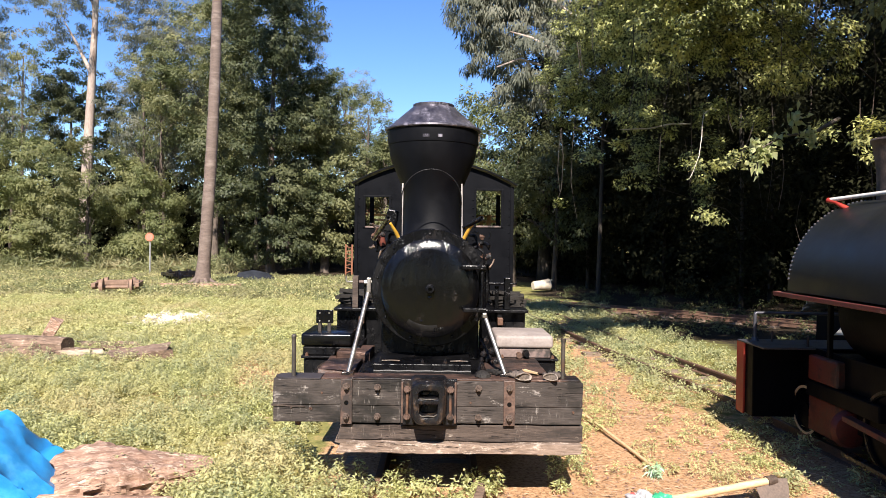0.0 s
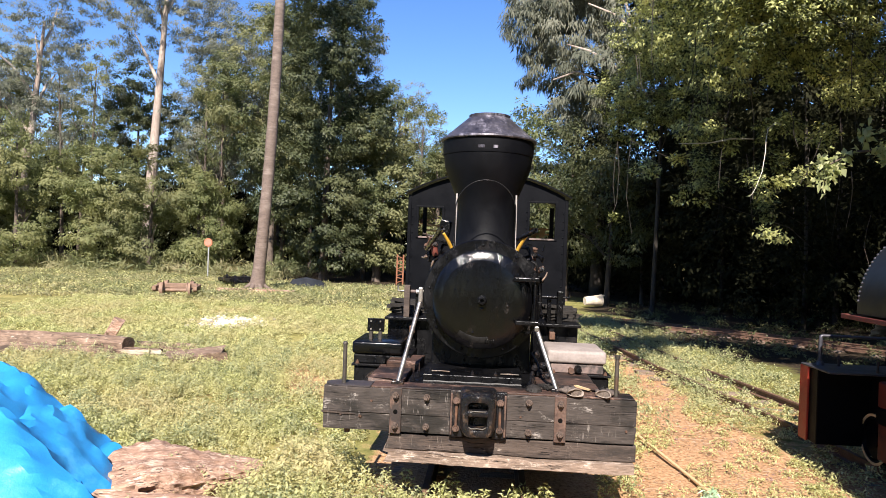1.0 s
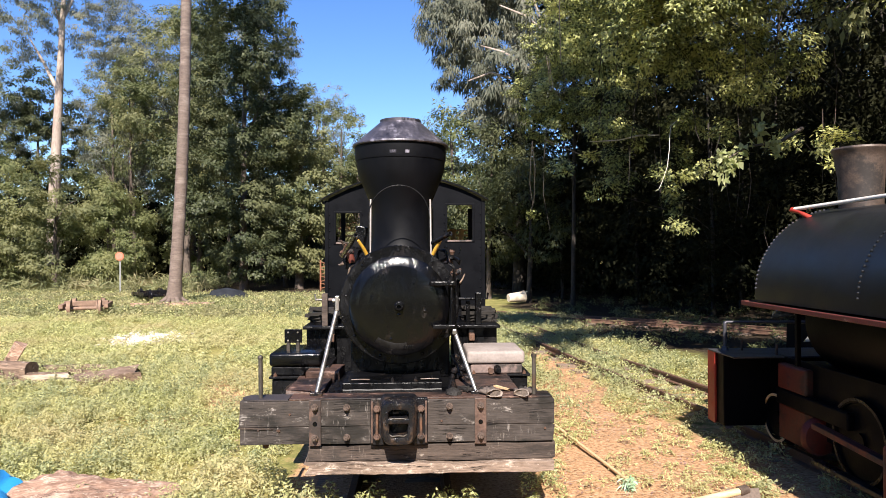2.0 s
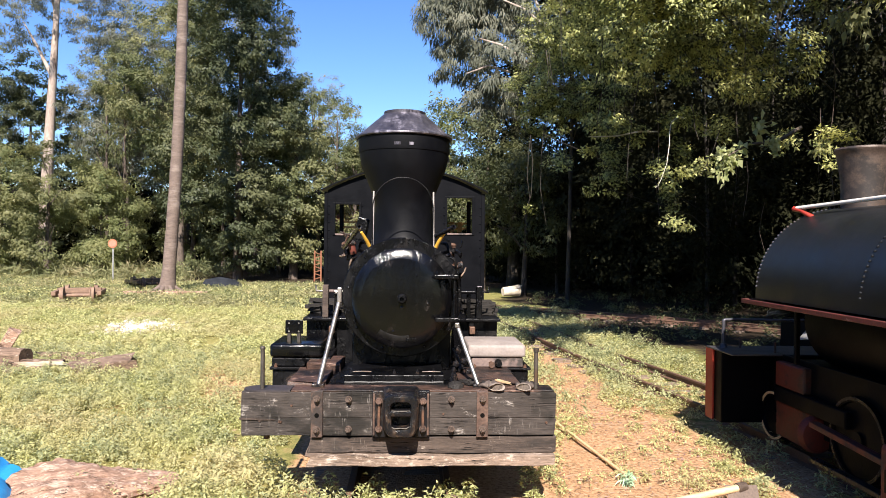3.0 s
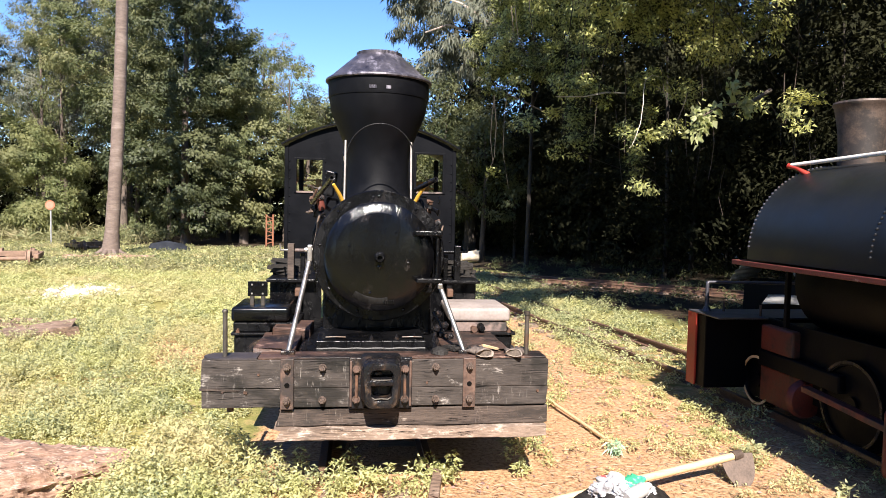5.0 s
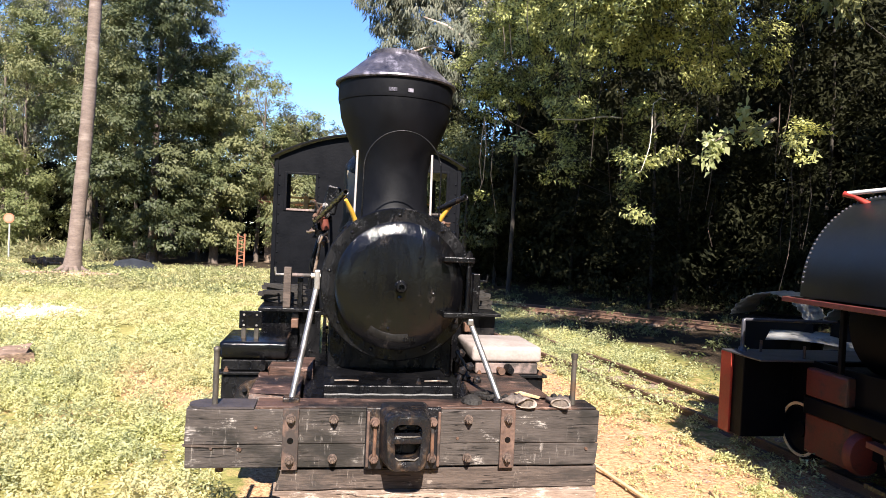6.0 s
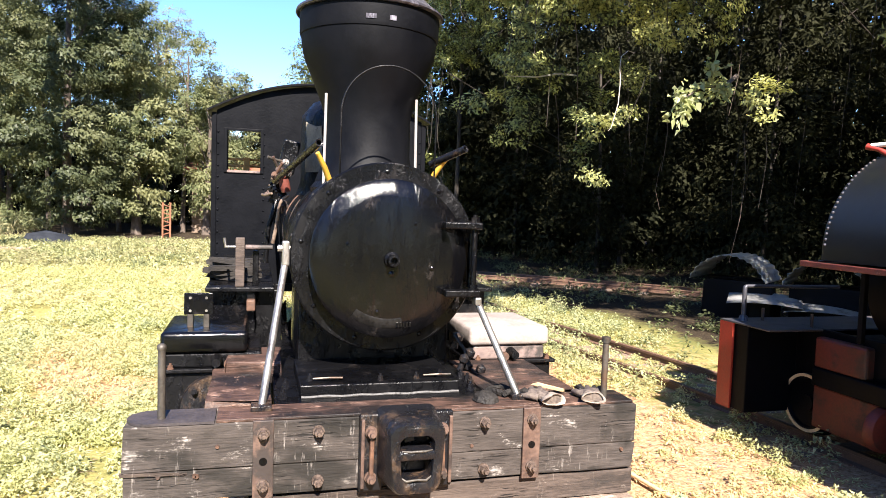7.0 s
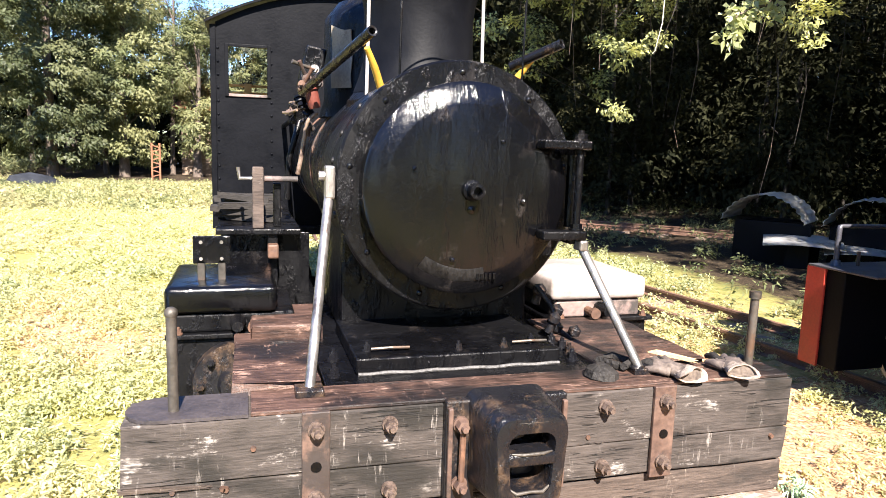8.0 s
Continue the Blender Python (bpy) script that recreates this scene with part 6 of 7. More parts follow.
# the tank and its fittings sit back from the front beam
for ob, k, dx in ((tank, 0.93, 0.04), (rail_ob, 0.93, 0.04), (knob_ob, 0.93, 0.04), (knob_back, 0.93, 0.04), (stub_ob, 0.955, 0.0)):
    ob.scale = (k, k, k)
    ob.location = ((k - 1) * 3.073 + dx, (k - 1) * 3.329, (1 - k) * 1.556)
# the engine stands a little farther off on the side track
eng.scale = (1.035, 1.035, 1.035)
eng.location = (3.228, -0.483, -0.0545)

# ---- tracks ----
def rail_along(bm, pts, z):
    prof = [(-0.035, 0), (0.035, 0), (0.035, 0.008), (0.008, 0.018), (0.008, 0.06), (0.02, 0.066), (0.02, 0.085), (-0.02, 0.085), (-0.02, 0.066), (-0.008, 0.06), (-0.008, 0.018), (-0.035, 0.008)]
    loops = []
    for i, p in enumerate(pts):
        a, b = Vector(pts[max(0, i - 1)]), Vector(pts[min(len(pts) - 1, i + 1)])
        d = (b - a).normalized()
        s = Vector((d.y, -d.x, 0))
        loops.append([Vector((p[0], p[1], z)) + s * u + Vector((0, 0, w)) for u, w in prof])
    return rings(bm, loops)


def track(name, centre, gauge, z, label, sleepers, seed):
    rnd = random.Random(seed)
    c0 = centre[0]
    t = thing(name, (c0[0], c0[1], z), label, "railway track", kind="structure")
    for s in (-1, 1):
        pts = []
        for i, p in enumerate(centre):
            a, b = Vector((*centre[max(0, i - 1)], 0)), Vector((*centre[min(len(centre) - 1, i + 1)], 0))
            d = (b - a).normalized()
            pts.append((p[0] + d.y * s * gauge / 2, p[1] - d.x * s * gauge / 2, 0))
        part("rail", rail_along(B(), pts, z), M["rail"], t)
    for f in sleepers:
        k = f * (len(centre) - 1)
        i = min(int(k), len(centre) - 2)
        a, b = Vector((*centre[i], 0)), Vector((*centre[i + 1], 0))
        p = a.lerp(b, k - i)
        ang = math.degrees(math.atan2(b.y - a.y, b.x - a.x)) + 90 + rnd.uniform(-4, 4)
        part("sleeper", plank(B(), pose(p.x, p.y, z - 0.085, 0, 0, ang), 1.15, 0.16, 0.083, 0.006, 12, seed + int(f * 100)), M["sleeper"], t)
    return t


track("engine_track", [(0, 0.25), (0, 2.0), (0, 4.0), (0, 8.0), (0.2, 13.0), (0.6, 20.0)], 0.60, 0.0, "narrow rusty track half buried under the black engine", [0.03, 0.07, 0.12, 0.2, 0.3, 0.42, 0.5, 0.56, 0.62, 0.68, 0.74], 5)
track("side_track", [(3.26, -3.0), (3.26, 0.8), (3.19, 2.0), (3.06, 3.0), (2.86, 4.3), (2.64, 5.6), (2.42, 7.5), (2.12, 10.0), (1.6, 13.5)], 0.60, 0.0, "rusty narrow track with grey sleepers among weeds", [i / 24 for i in range(2, 24)], 6)
track("shaded_track", [(1.9, 12.6), (3.2, 11.6), (5.0, 10.2), (7.0, 8.4), (9.5, 5.6)], 0.60, 0.03, "rusty track crossing the shade under the trees", [i / 16 for i in range(1, 16)], 7)
# loose sleeper ends in front of the beam
for i, (x, y, l, w, h, a) in enumerate(((-0.26, -0.05, 0.30, 0.08, 0.05, 84), (0.10, -0.12, 0.36, 0.14, 0.035, 92), (-0.62, 0.2, 0.5, 0.16, 0.04, 5), (0.30, -0.02, 0.36, 0.05, 0.09, 80))):
    solid("sleeper_stub", plank(B(), pose(x, y, float(gz(x, y)) - 0.01, 0, 0, a), l, w, h, 0.006, 10, 200 + i), M["log"], "short grey timber stub half sunk in the soil", "timber", "timber stubs before the beam")

# ---- things on the beam ----
def glove(at, turn, seed, label):
    """A limp glove: a hollow cuff, a crumpled palm that narrows, and shrivelled fingers."""
    m = pose(*at) @ pose(0, 0, 0, 0, 0, turn)
    g = thing("work_glove", at, label, "glove", "gloves on the beam")
    n = 18
    def loop(f, k=1.0):
        w = 0.047 - 0.016 * f + 0.006 * math.sin(5 * f + seed)
        h = 0.021 - 0.008 * f
        lp = []
        for i in range(n):
            a = 2 * math.pi * i / n
            c = 0.010 * noise.noise(Vector((f * 5, math.cos(a) * 1.6, math.sin(a) * 1.6 + seed))) * (0.5 + f)
            lp.append(m @ Vector((0.012 * math.sin(2 * a + seed) * (1 - f) + 0.13 * f, k * w * math.cos(a) + c, max(0.001, h + k * h * math.sin(a) + c))))
        return lp
    part("palm", rings(B(), [loop(i / 10) for i in range(1, 11)]), M["leather"], g, smooth=60)
    part("cuff", rings(B(), [loop(0.4, 0.8), loop(0.02, 0.86), loop(0.0, 0.95), loop(0.0, 1.04), loop(0.12, 1.06), loop(0.24, 1.03)], cap=False), M["lining"], g, "pale stiff cuff", smooth=60)
    rnd = random.Random(seed)
    for k, yy in enumerate((-0.026, -0.009, 0.009, 0.026)):
        ln, b = rnd.uniform(0.035, 0.06), rnd.uniform(-0.02, 0.02)
        part("finger", tube(B(), [m @ Vector((0.118, yy, 0.014)), m @ Vector((0.125 + ln * 0.5, yy * 1.2 + b * 0.5, 0.022)), m @ Vector((0.125 + ln, yy * 1.4 + b, 0.011))], [0.013, 0.012, 0.008], 8), M["bag"] if k % 2 else M["leather"], g, smooth=60)
    part("thumb", tube(B(), [m @ Vector((0.06, 0.03, 0.016)), m @ Vector((0.085, 0.056, 0.02)), m @ Vector((0.115, 0.066, 0.012))], [0.014, 0.012, 0.008], 8), M["leather"], g, smooth=60)
    return g


glove((0.548, -0.018, 0.747), 100, 3, "stiff dirty work glove with its pale cuff over the beam's edge")
glove((0.70, -0.022, 0.747), 68, 4, "crumpled dark work glove lying beside the iron stake")
solid("stick", plank(B(), pose(0.61, 0.17, 0.757, 0, 0, 122), 0.13, 0.013, 0.012, 0.002, 8, 31), M["handle"], "short pale stick on the beam", "stick")
solid("rag", lathe(B(), [(0.0, 0.0), (0.05, 0.0), (0.045, 0.02), (0.02, 0.035), (0.0, 0.03)], (0.32, 0.08, 0.747), (0.1, 0, 1), 9), M["bag"], "small dark oily lump of rag on the beam", "rag")
solid("chain_scrap", tube(B(), [(0.40, 0.12, 0.76), (0.36, 0.17, 0.765), (0.42, 0.2, 0.765), (0.45, 0.14, 0.763), (0.40, 0.10, 0.765)], 0.012, 6), M["bag"], "dark greasy rope end round the stay's foot", "rope", smooth=60)

# ---- clutter on the ground ----
def log(name, p0, p1, r0, r1, material, label, seed, group="", seg=14, rough=0.18):
    bm = B()
    w0, w1 = Vector(p0), Vector(p1)
    m = pose(*w0) @ (w1 - w0).to_track_quat('X', 'Z').to_matrix().to_4x4()
    p0, p1 = Vector((0, 0, 0)), Vector(((w1 - w0).length, 0, 0))
    d, u, v = axes(p1 - p0)
    loops = []
    for i in range(25):
        f = i / 24
        c = p0.lerp(p1, f)
        r = r0 + (r1 - r0) * f
        if i in (0, 24):
            r *= 0.93
        loops.append([c + (r * (1 + rough * noise.noise(Vector((math.cos(2 * math.pi * k / seg) * 2, math.sin(2 * math.pi * k / seg) * 2, f * 2.5 + seed))) + rough * 0.5 * noise.noise(Vector((k * 3.1, f * 9, seed))))) * (u * math.cos(2 * math.pi * k / seg) + v * math.sin(2 * math.pi * k / seg)) for k in range(seg)])
    rings(bm, loops)
    ob = part(name, bm, material, None, "", 30)
    ob.matrix_world = m
    return tagged(ob, label, "log", group)


LG = "split logs on the grass"
log("log", (-7.2, 4.9, 0.10), (-4.55, 4.62, 0.13), 0.13, 0.15, M["log"], "long grey split log with a sawn end", 1, LG)
log("log", (-6.6, 4.35, 0.05), (-4.1, 4.6, 0.06), 0.10, 0.08, M["log"], "weathered half-log lying beside the long log", 2, LG)
log("log", (-4.35, 4.62, 0.03), (-4.0, 4.45, 0.02), 0.08, 0.05, M["palewood"], "pale broken stump end", 3, LG)
log("log", (-5.4, 5.3, 0.05), (-3.95, 5.35, 0.05), 0.07, 0.05, M["log"], "thin log behind the split logs", 4, LG)
rl = random.Random(61)
for i in range(7):
    x, y = rl.uniform(-6.2, -3.7), rl.uniform(4.2, 5.0)
    solid("wood_shard", plank(B(), pose(x, y, float(gz(x, y)) + rl.uniform(0.01, 0.06), rl.uniform(-12, 12), rl.uniform(-6, 6), rl.uniform(-25, 25)), rl.uniform(0.5, 1.3), rl.uniform(0.06, 0.12), rl.uniform(0.03, 0.06), 0.014, 16, 620 + i, 0.06), M["log"] if i % 3 else M["palewood"], "ragged split shard of old timber", "timber", LG)
solid("timber_block", plank(B(), pose(-4.92, 4.95, 0.20, 0, -62, 25), 0.46, 0.26, 0.14, 0.008, 10, 77), M["slab"], "short sawn block leaning on the logs", "timber", LG)
solid("timber_slab", plank(B(), pose(-3.55, 4.4, 0.02, 6, -6, 24), 0.66, 0.34, 0.13, 0.02, 20, 78, 0.06), M["log"], "flat brown slab of timber in the weeds", "timber", LG)


def mound_slab():
    bm = B()
    loops, n = [], 64
    for i in range(97):
        f = i / 96
        x = -0.78 + 1.42 * f
        wid = 0.44 * (0.35 + 0.75 * math.sin(math.pi * (0.12 + 0.76 * f)) ** 0.7) * (1 - 0.25 * f) * (1 - 0.5 * max(0, f - 0.6) / 0.4)
        hei = 0.185 * (0.35 + 0.8 * math.sin(math.pi * (0.1 + 0.75 * f))) * (1 - 0.55 * max(0, f - 0.5) / 0.5)
        lp = []
        for k in range(n):
            a = 2 * math.pi * k / n
            w = 1 + 0.16 * noise.noise(Vector((f * 5, math.cos(a) * 2, math.sin(a) * 2))) + 0.09 * noise.noise(Vector((f * 14, math.cos(a) * 9, math.sin(a) * 9))) + 0.07 * noise.noise(Vector((f * 30, math.cos(a) * 22, math.sin(a) * 22))) - 0.14 * max(0.0, noise.noise(Vector((f * 8 + 3, math.cos(a) * 4, math.sin(a) * 4))) - 0.12)
            lp.append(Vector((x + 0.03 * noise.noise(Vector((a, f * 4, 2))), wid * w * math.copysign(abs(math.cos(a)) ** 0.8, math.cos(a)), 0.05 + hei * w * math.copysign(abs(math.sin(a)) ** 0.75, math.sin(a)) * (1 if math.sin(a) > 0 else 0.5))))
        loops.append(lp)
    return rings(bm, loops)


slab_ob = part("root_slab", mound_slab(), M["slab"], None, "", 35)
slab_ob.matrix_world = pose(-1.95, 0.20, -0.02, 0, 0, 34)
tagged(slab_ob, "broad reddish slab of weathered root wood", "log")
log("log", (-2.3, -0.42, 0.07), (-1.35, -0.30, 0.06), 0.12, 0.10, M["slab"], "reddish broken log end in the weeds", 9)


def tarp():
    """A blue sheet thrown over a heap, hanging to the ground in folds."""
    bm = B()
    cx, cy = -3.44, -0.62
    n, rows = 110, 44
    loops = []
    for j in range(rows + 1):
        f = j / rows
        lp = []
        for k in range(n):
            a = 2 * math.pi * k / n
            fold = 0.05 * math.sin(9 * a + 1.3) + 0.035 * math.sin(17 * a + 2.0) + 0.02 * math.sin(31 * a)
            r = 0.06 + 1.42 * f ** 0.75 * (1 + fold * f * f) * (1 + 0.14 * math.sin(2 * a + 0.6))
            z = 1.02 * (1 - f ** 1.35) + (0.03 + 0.05 * f) * math.sin(9 * a + 1.3 + 2 * f) * f * (1 - f) * 3 + 0.07 * abs(noise.noise(Vector((math.cos(a) * r * 3, math.sin(a) * r * 3, 11)))) + 0.06 * abs(noise.noise(Vector((math.cos(a) * r * 5, math.sin(a) * r * 5, 3)))) + 0.04 * abs(noise.noise(Vector((math.cos(a) * r * 10, math.sin(a) * r * 10, 7)))) + 0.03 * noise.noise(Vector((math.cos(a) * r * 18, math.sin(a) * r * 18, 5)))
            lp.append((cx + r * math.cos(a), cy + r * math.sin(a) * 0.85, max(0.012 + 0.012 * math.sin(13 * a), z)))
        loops.append(lp)
    return rings(bm, loops)


solid("tarpaulin", tarp(), M["tarp"], "bright blue tarpaulin thrown over a heap", "tarpaulin", smooth=24)


def hoe():
    h = thing("hoe", (1.45, 0.0, 0.02), "hoe with a pale wooden handle lying on the soil", "hoe")
    a, b = Vector((0.747, -0.224, 0.03)), Vector((2.035, 0.09, 0.15))
    part("handle", tube(B(), [a, a.lerp(b, 0.3), a.lerp(b, 0.7), b], [0.019, 0.02, 0.021, 0.022], 10), M["handle"], h, smooth=60)
    bm = B()
    n = 18
    loops = []
    for d in (0.0, 0.005):
        lp = []
        for k in range(n + 1):
            t = math.pi * k / n
            across, down = 0.098 * math.cos(t), 0.165 * math.sin(t) ** 0.8
            lp.append(Vector((2.03 + across, 0.085 + d - 0.10 * down / 0.165, 0.165 - down)))
        loops.append(lp)
    rings(bm, loops)
    part("blade", bm, M["blade"], h, "broad rusted blade")
    part("socket", cyl(B(), b - (b - a).normalized() * 0.03, b + (b - a).normalized() * 0.03, 0.03, 0.028, 12), M["blade"], h, smooth=40)
    return h


hoe()


def bag():
    g = thing("rubbish_bag", (1.17, -0.42, 0.0), "open black sack stuffed with rags and plastic", "bag")
    bm = B()
    n, loops = 28, []
    for j in range(13):
        f = j / 12
        lp = []
        for k in range(n):
            a = 2 * math.pi * k / n
            r = (0.235 * math.sin(math.pi * (0.26 + 0.60 * f)) ** 0.7) * (1 + 0.10 * noise.noise(Vector((math.cos(a) * 2, math.sin(a) * 2, f * 3))) + 0.05 * math.sin(11 * a + 4 * f))
            lp.append((1.17 + r * 1.05 * math.cos(a), -0.42 + r * 0.8 * math.sin(a), 0.005 + 0.19 * f + 0.016 * math.sin(7 * a) + 0.02 * noise.noise(Vector((math.cos(a) * 3, math.sin(a) * 3, f * 4)))))
        loops.append(lp)
    rings(bm, loops)
    part("sack", bm, M["bag"], g, smooth=60)
    rnd = random.Random(5)
    for i, (mat, x, y, r) in enumerate((("rag", 1.06, -0.43, 0.06), ("rag", 1.13, -0.37, 0.07), ("green", 1.23, -0.38, 0.065), ("redrag", 1.12, -0.33, 0.045), ("rag", 1.13, -0.49, 0.06),
                                        ("green", 1.19, -0.45, 0.045), ("rag", 1.25, -0.46, 0.05), ("redrag", 1.16, -0.51, 0.03), ("rag", 1.18, -0.40, 0.05))):
        bm = B()
        bmesh.ops.create_icosphere(bm, subdivisions=4, radius=1.0)
        for v in bm.verts:
            c = v.co.copy()
            w = 1 + 0.45 * noise.noise(c * 1.6 + Vector((i * 3.1, 0, 0))) - 0.5 * abs(noise.noise(c * 3.2 + Vector((0, i * 2.7, 0)))) + 0.16 * noise.noise(c * 8)
            v.co = Vector((x + c.x * w * r * 1.15, y + c.y * w * r, 0.19 + c.z * w * r * 0.75))
        part("rag", bm, M[mat], g, smooth=50)
    part("bottle", lathe(B(), [(0.0, 0.0), (0.03, 0.0), (0.033, 0.02), (0.033, 0.12), (0.014, 0.15), (0.014, 0.17), (0.0, 0.17)], (1.12, -0.55, 0.20), (0.8, 0.4, 0.15), 14), M["rag"], g, "pale plastic bottle", smooth=40)
    return g


bag()
st = thing("broom_stick", (1.45, 1.3, 0.02), "long thin pole with shredded green plastic at its end", "stick")
part("pole", tube(B(), [(1.27, 2.4, 0.06), (1.34, 1.8, 0.058), (1.42, 1.2, 0.056), (1.50, 0.60, 0.055)], [0.011, 0.012, 0.012, 0.012], 8), M["handle"], st, smooth=60)
rngp = np.random.default_rng(9)
P = np.array([1.495, 0.53, 0.045]) + rngp.normal(size=(160, 3)) * np.array([0.016, 0.04, 0.02])
P[:, 2] = np.maximum(P[:, 2], 0.015)
q = leaf_quads(rngp, P, unit(rngp.normal(size=(160, 3)) + np.array([0.05, -1.0, 0.35])), 0.055, 0.010)
q[..., 2] = np.maximum(q[..., 2], 0.004)
tuft = quads("plastic_tuft", q - np.array([1.45, 1.3, 0.02]), M["palegreen"])
tuft.parent = st


def axle_bogie(at, turn, label, rusty=True):
    m = pose(at[0], at[1], float(gz(at[0], at[1])) + 0.0, 0, 0, turn)
    b = thing("wheel_bogie", (at[0], at[1], float(gz(at[0], at[1]))), label, "wheelset", "old wheelsets on the grass")
    mat = M["bogie"] if rusty else M["coupler"]
    for y in (-0.42, 0.42):
        part("axle", cyl(B(), m @ Vector((-0.55, y, 0.2)), m @ Vector((0.55, y, 0.2)), 0.045, 0.045, 12), mat, b, smooth=40)
        for x in (-0.34, 0.34):
            part("wheel", lathe(B(), [(0.0, 0.04), (0.06, 0.04), (0.16, 0.03), (0.2, 0.04), (0.2, -0.03), (0.225, -0.035), (0.225, -0.05), (0.0, -0.04)], m @ Vector((x, y, 0.2)), (m.to_3x3() @ Vector((1 if x > 0 else -1, 0, 0))), 24), mat, b, smooth=35)
    for x in (-0.5, 0.5):
        bm = B()
        box(bm, -0.05, 0.05, -0.6, 0.6, -0.05, 0.05, 0.008)
        bmesh.ops.transform(bm, matrix=m @ pose(x, 0, 0.26), verts=bm.verts)
        part("side_frame", bm, mat, b)
    bm = B()
    box(bm, -0.5, 0.5, -0.09, 0.09, -0.06, 0.06, 0.008)
    bmesh.ops.transform(bm, matrix=m @ pose(0, 0, 0.3), verts=bm.verts)
    part("bolster", bm, mat, b)
    return b


axle_bogie((-8.25, 13.9), 18, "rusty brown four-wheeled bogie sitting in the grass")
axle_bogie((-8.6, 19.4), 40, "dark greasy bogie frame beside the tall trunk", False)
solid("tarpaulin_cover", lathe(B(), [(0.8, -0.05), (0.75, 0.10), (0.52, 0.2), (0.27, 0.3), (0.1, 0.26), (0.0, 0.27)], (-6.3, 20.4, 0), (0.2, 0.1, 1), 9), M["blacktarp"], "low dark heap under a tarpaulin behind the trunk", "heap", smooth=30)
solid("plank", plank(B(), pose(-7.0, 16.6, float(gz(-7.0, 16.6)) + 0.01, 0, 0, 4), 2.4, 0.25, 0.12, 0.01, 20, 88), M["slab"], "thick reddish plank lying by the trunk", "plank")
# the tall bare trunk
pt = thing("tall_trunk", (-7.45, 17.9, 0), "tall slender pale trunk with faint rings", "tree", "trees round the clearing")
pts = [(-7.45 + 0.62 * f + 0.06 * math.sin(5 * f), 17.9 + 0.1 * math.sin(4 * f), -0.05 + 15.5 * f) for f in [i / 40 for i in range(41)]]
part("trunk", tube(B(), pts, [0.20 - 0.07 * (i / 40) + (0.10 * math.exp(-i / 0.8)) + 0.006 * math.sin(i * 2.1) for i in range(41)], 16), M["bark"], pt, smooth=60)
for i in range(7):
    a = i * 0.9
    part("root", tube(B(), [(-7.45 + 0.15 * math.cos(a), 17.9 + 0.15 * math.sin(a), 0.2), (-7.45 + 0.33 * math.cos(a), 17.9 + 0.33 * math.sin(a), 0.06), (-7.45 + 0.6 * math.cos(a), 17.9 + 0.6 * math.sin(a), -0.03)], [0.08, 0.07, 0.03], 8), M["bark"], pt, smooth=60)
rt = np.random.default_rng(21)
fr = []
for i in range(16):
    a = i * 2.399
    base = np.array([-6.83, 17.8, 15.4])
    for k in range(40):
        f = k / 40
        p = base + np.array([math.cos(a), math.sin(a), 0]) * 2.4 * f + np.array([0, 0, 0.9 * f - 1.9 * f * f])
        for sd in (-1, 1):
            d = np.array([-math.sin(a) * sd, math.cos(a) * sd, -0.4]) + np.array([math.cos(a), math.sin(a), 0]) * 0.5
            fr.append((p, d))
q = leaf_quads(rt, np.array([f[0] for f in fr]), unit(np.array([f[1] for f in fr])), 0.55, 0.05, 0.3)
fro = quads("fronds", q - np.array([-7.45, 17.9, 0]), M["leaf_mid"])
fro.parent = pt
# white rubble patch
def rubble():
    rr = np.random.default_rng(12)
    bm = B()
    for i in range(340):
        x = -4.85 + rr.normal() * 0.36
        y = 8.7 + rr.normal() * 0.5 - 0.6 * (x + 4.75)
        s = rr.uniform(0.02, 0.07)
        r = bmesh.ops.create_icosphere(bm, subdivisions=1, radius=s)
        bmesh.ops.scale(bm, verts=r["verts"], vec=(rr.uniform(0.7, 1.4), rr.uniform(0.7, 1.4), 0.6))
        bmesh.ops.translate(bm, verts=r["verts"], vec=(x, y, float(gz(x, y)) + s * 0.3))
    return bm
solid("rubble", rubble(), M["stone"], "patch of white broken rubble in the grass", "rubble", kind="stuff")
# round sign on its post
sg = thing("road_sign", (-11.25, 23.0, 0), "small round faded orange sign on a thin post", "sign")
part("post", cyl(B(), (-11.25, 23.0, -0.05), (-11.25, 23.0, 1.6), 0.03, 0.03, 8), M["galv"], sg)
part("disc", cyl(B(), (-11.25, 22.96, 1.45), (-11.25, 22.93, 1.45), 0.17, 0.17, 28), M["signface"], sg)
part("disc_face", cyl(B(), (-11.25, 22.93, 1.45), (-11.25, 22.925, 1.45), 0.12, 0.12, 28), M["signinner"], sg)
# basket in the grass
bk = thing("basket", (3.2, 16.7, 0), "cream plastic basket lying on its side", "basket")
part("tub", lathe(B(), [(0.0, 0.0), (0.12, 0.0), (0.13, 0.02), (0.16, 0.5), (0.175, 0.5), (0.175, 0.53), (0.15, 0.53), (0.12, 0.03), (0.0, 0.03)], (2.9, 16.55, 0.17), (0.97, 0.3, 0.08), 24), M["basket"], bk, smooth=30)
part("handle", tube(B(), [(3.40, 16.5, 0.33), (3.46, 16.5, 0.36), (3.46, 16.72, 0.36), (3.36, 16.78, 0.30)], 0.012, 6), M["basket"], bk, smooth=60)
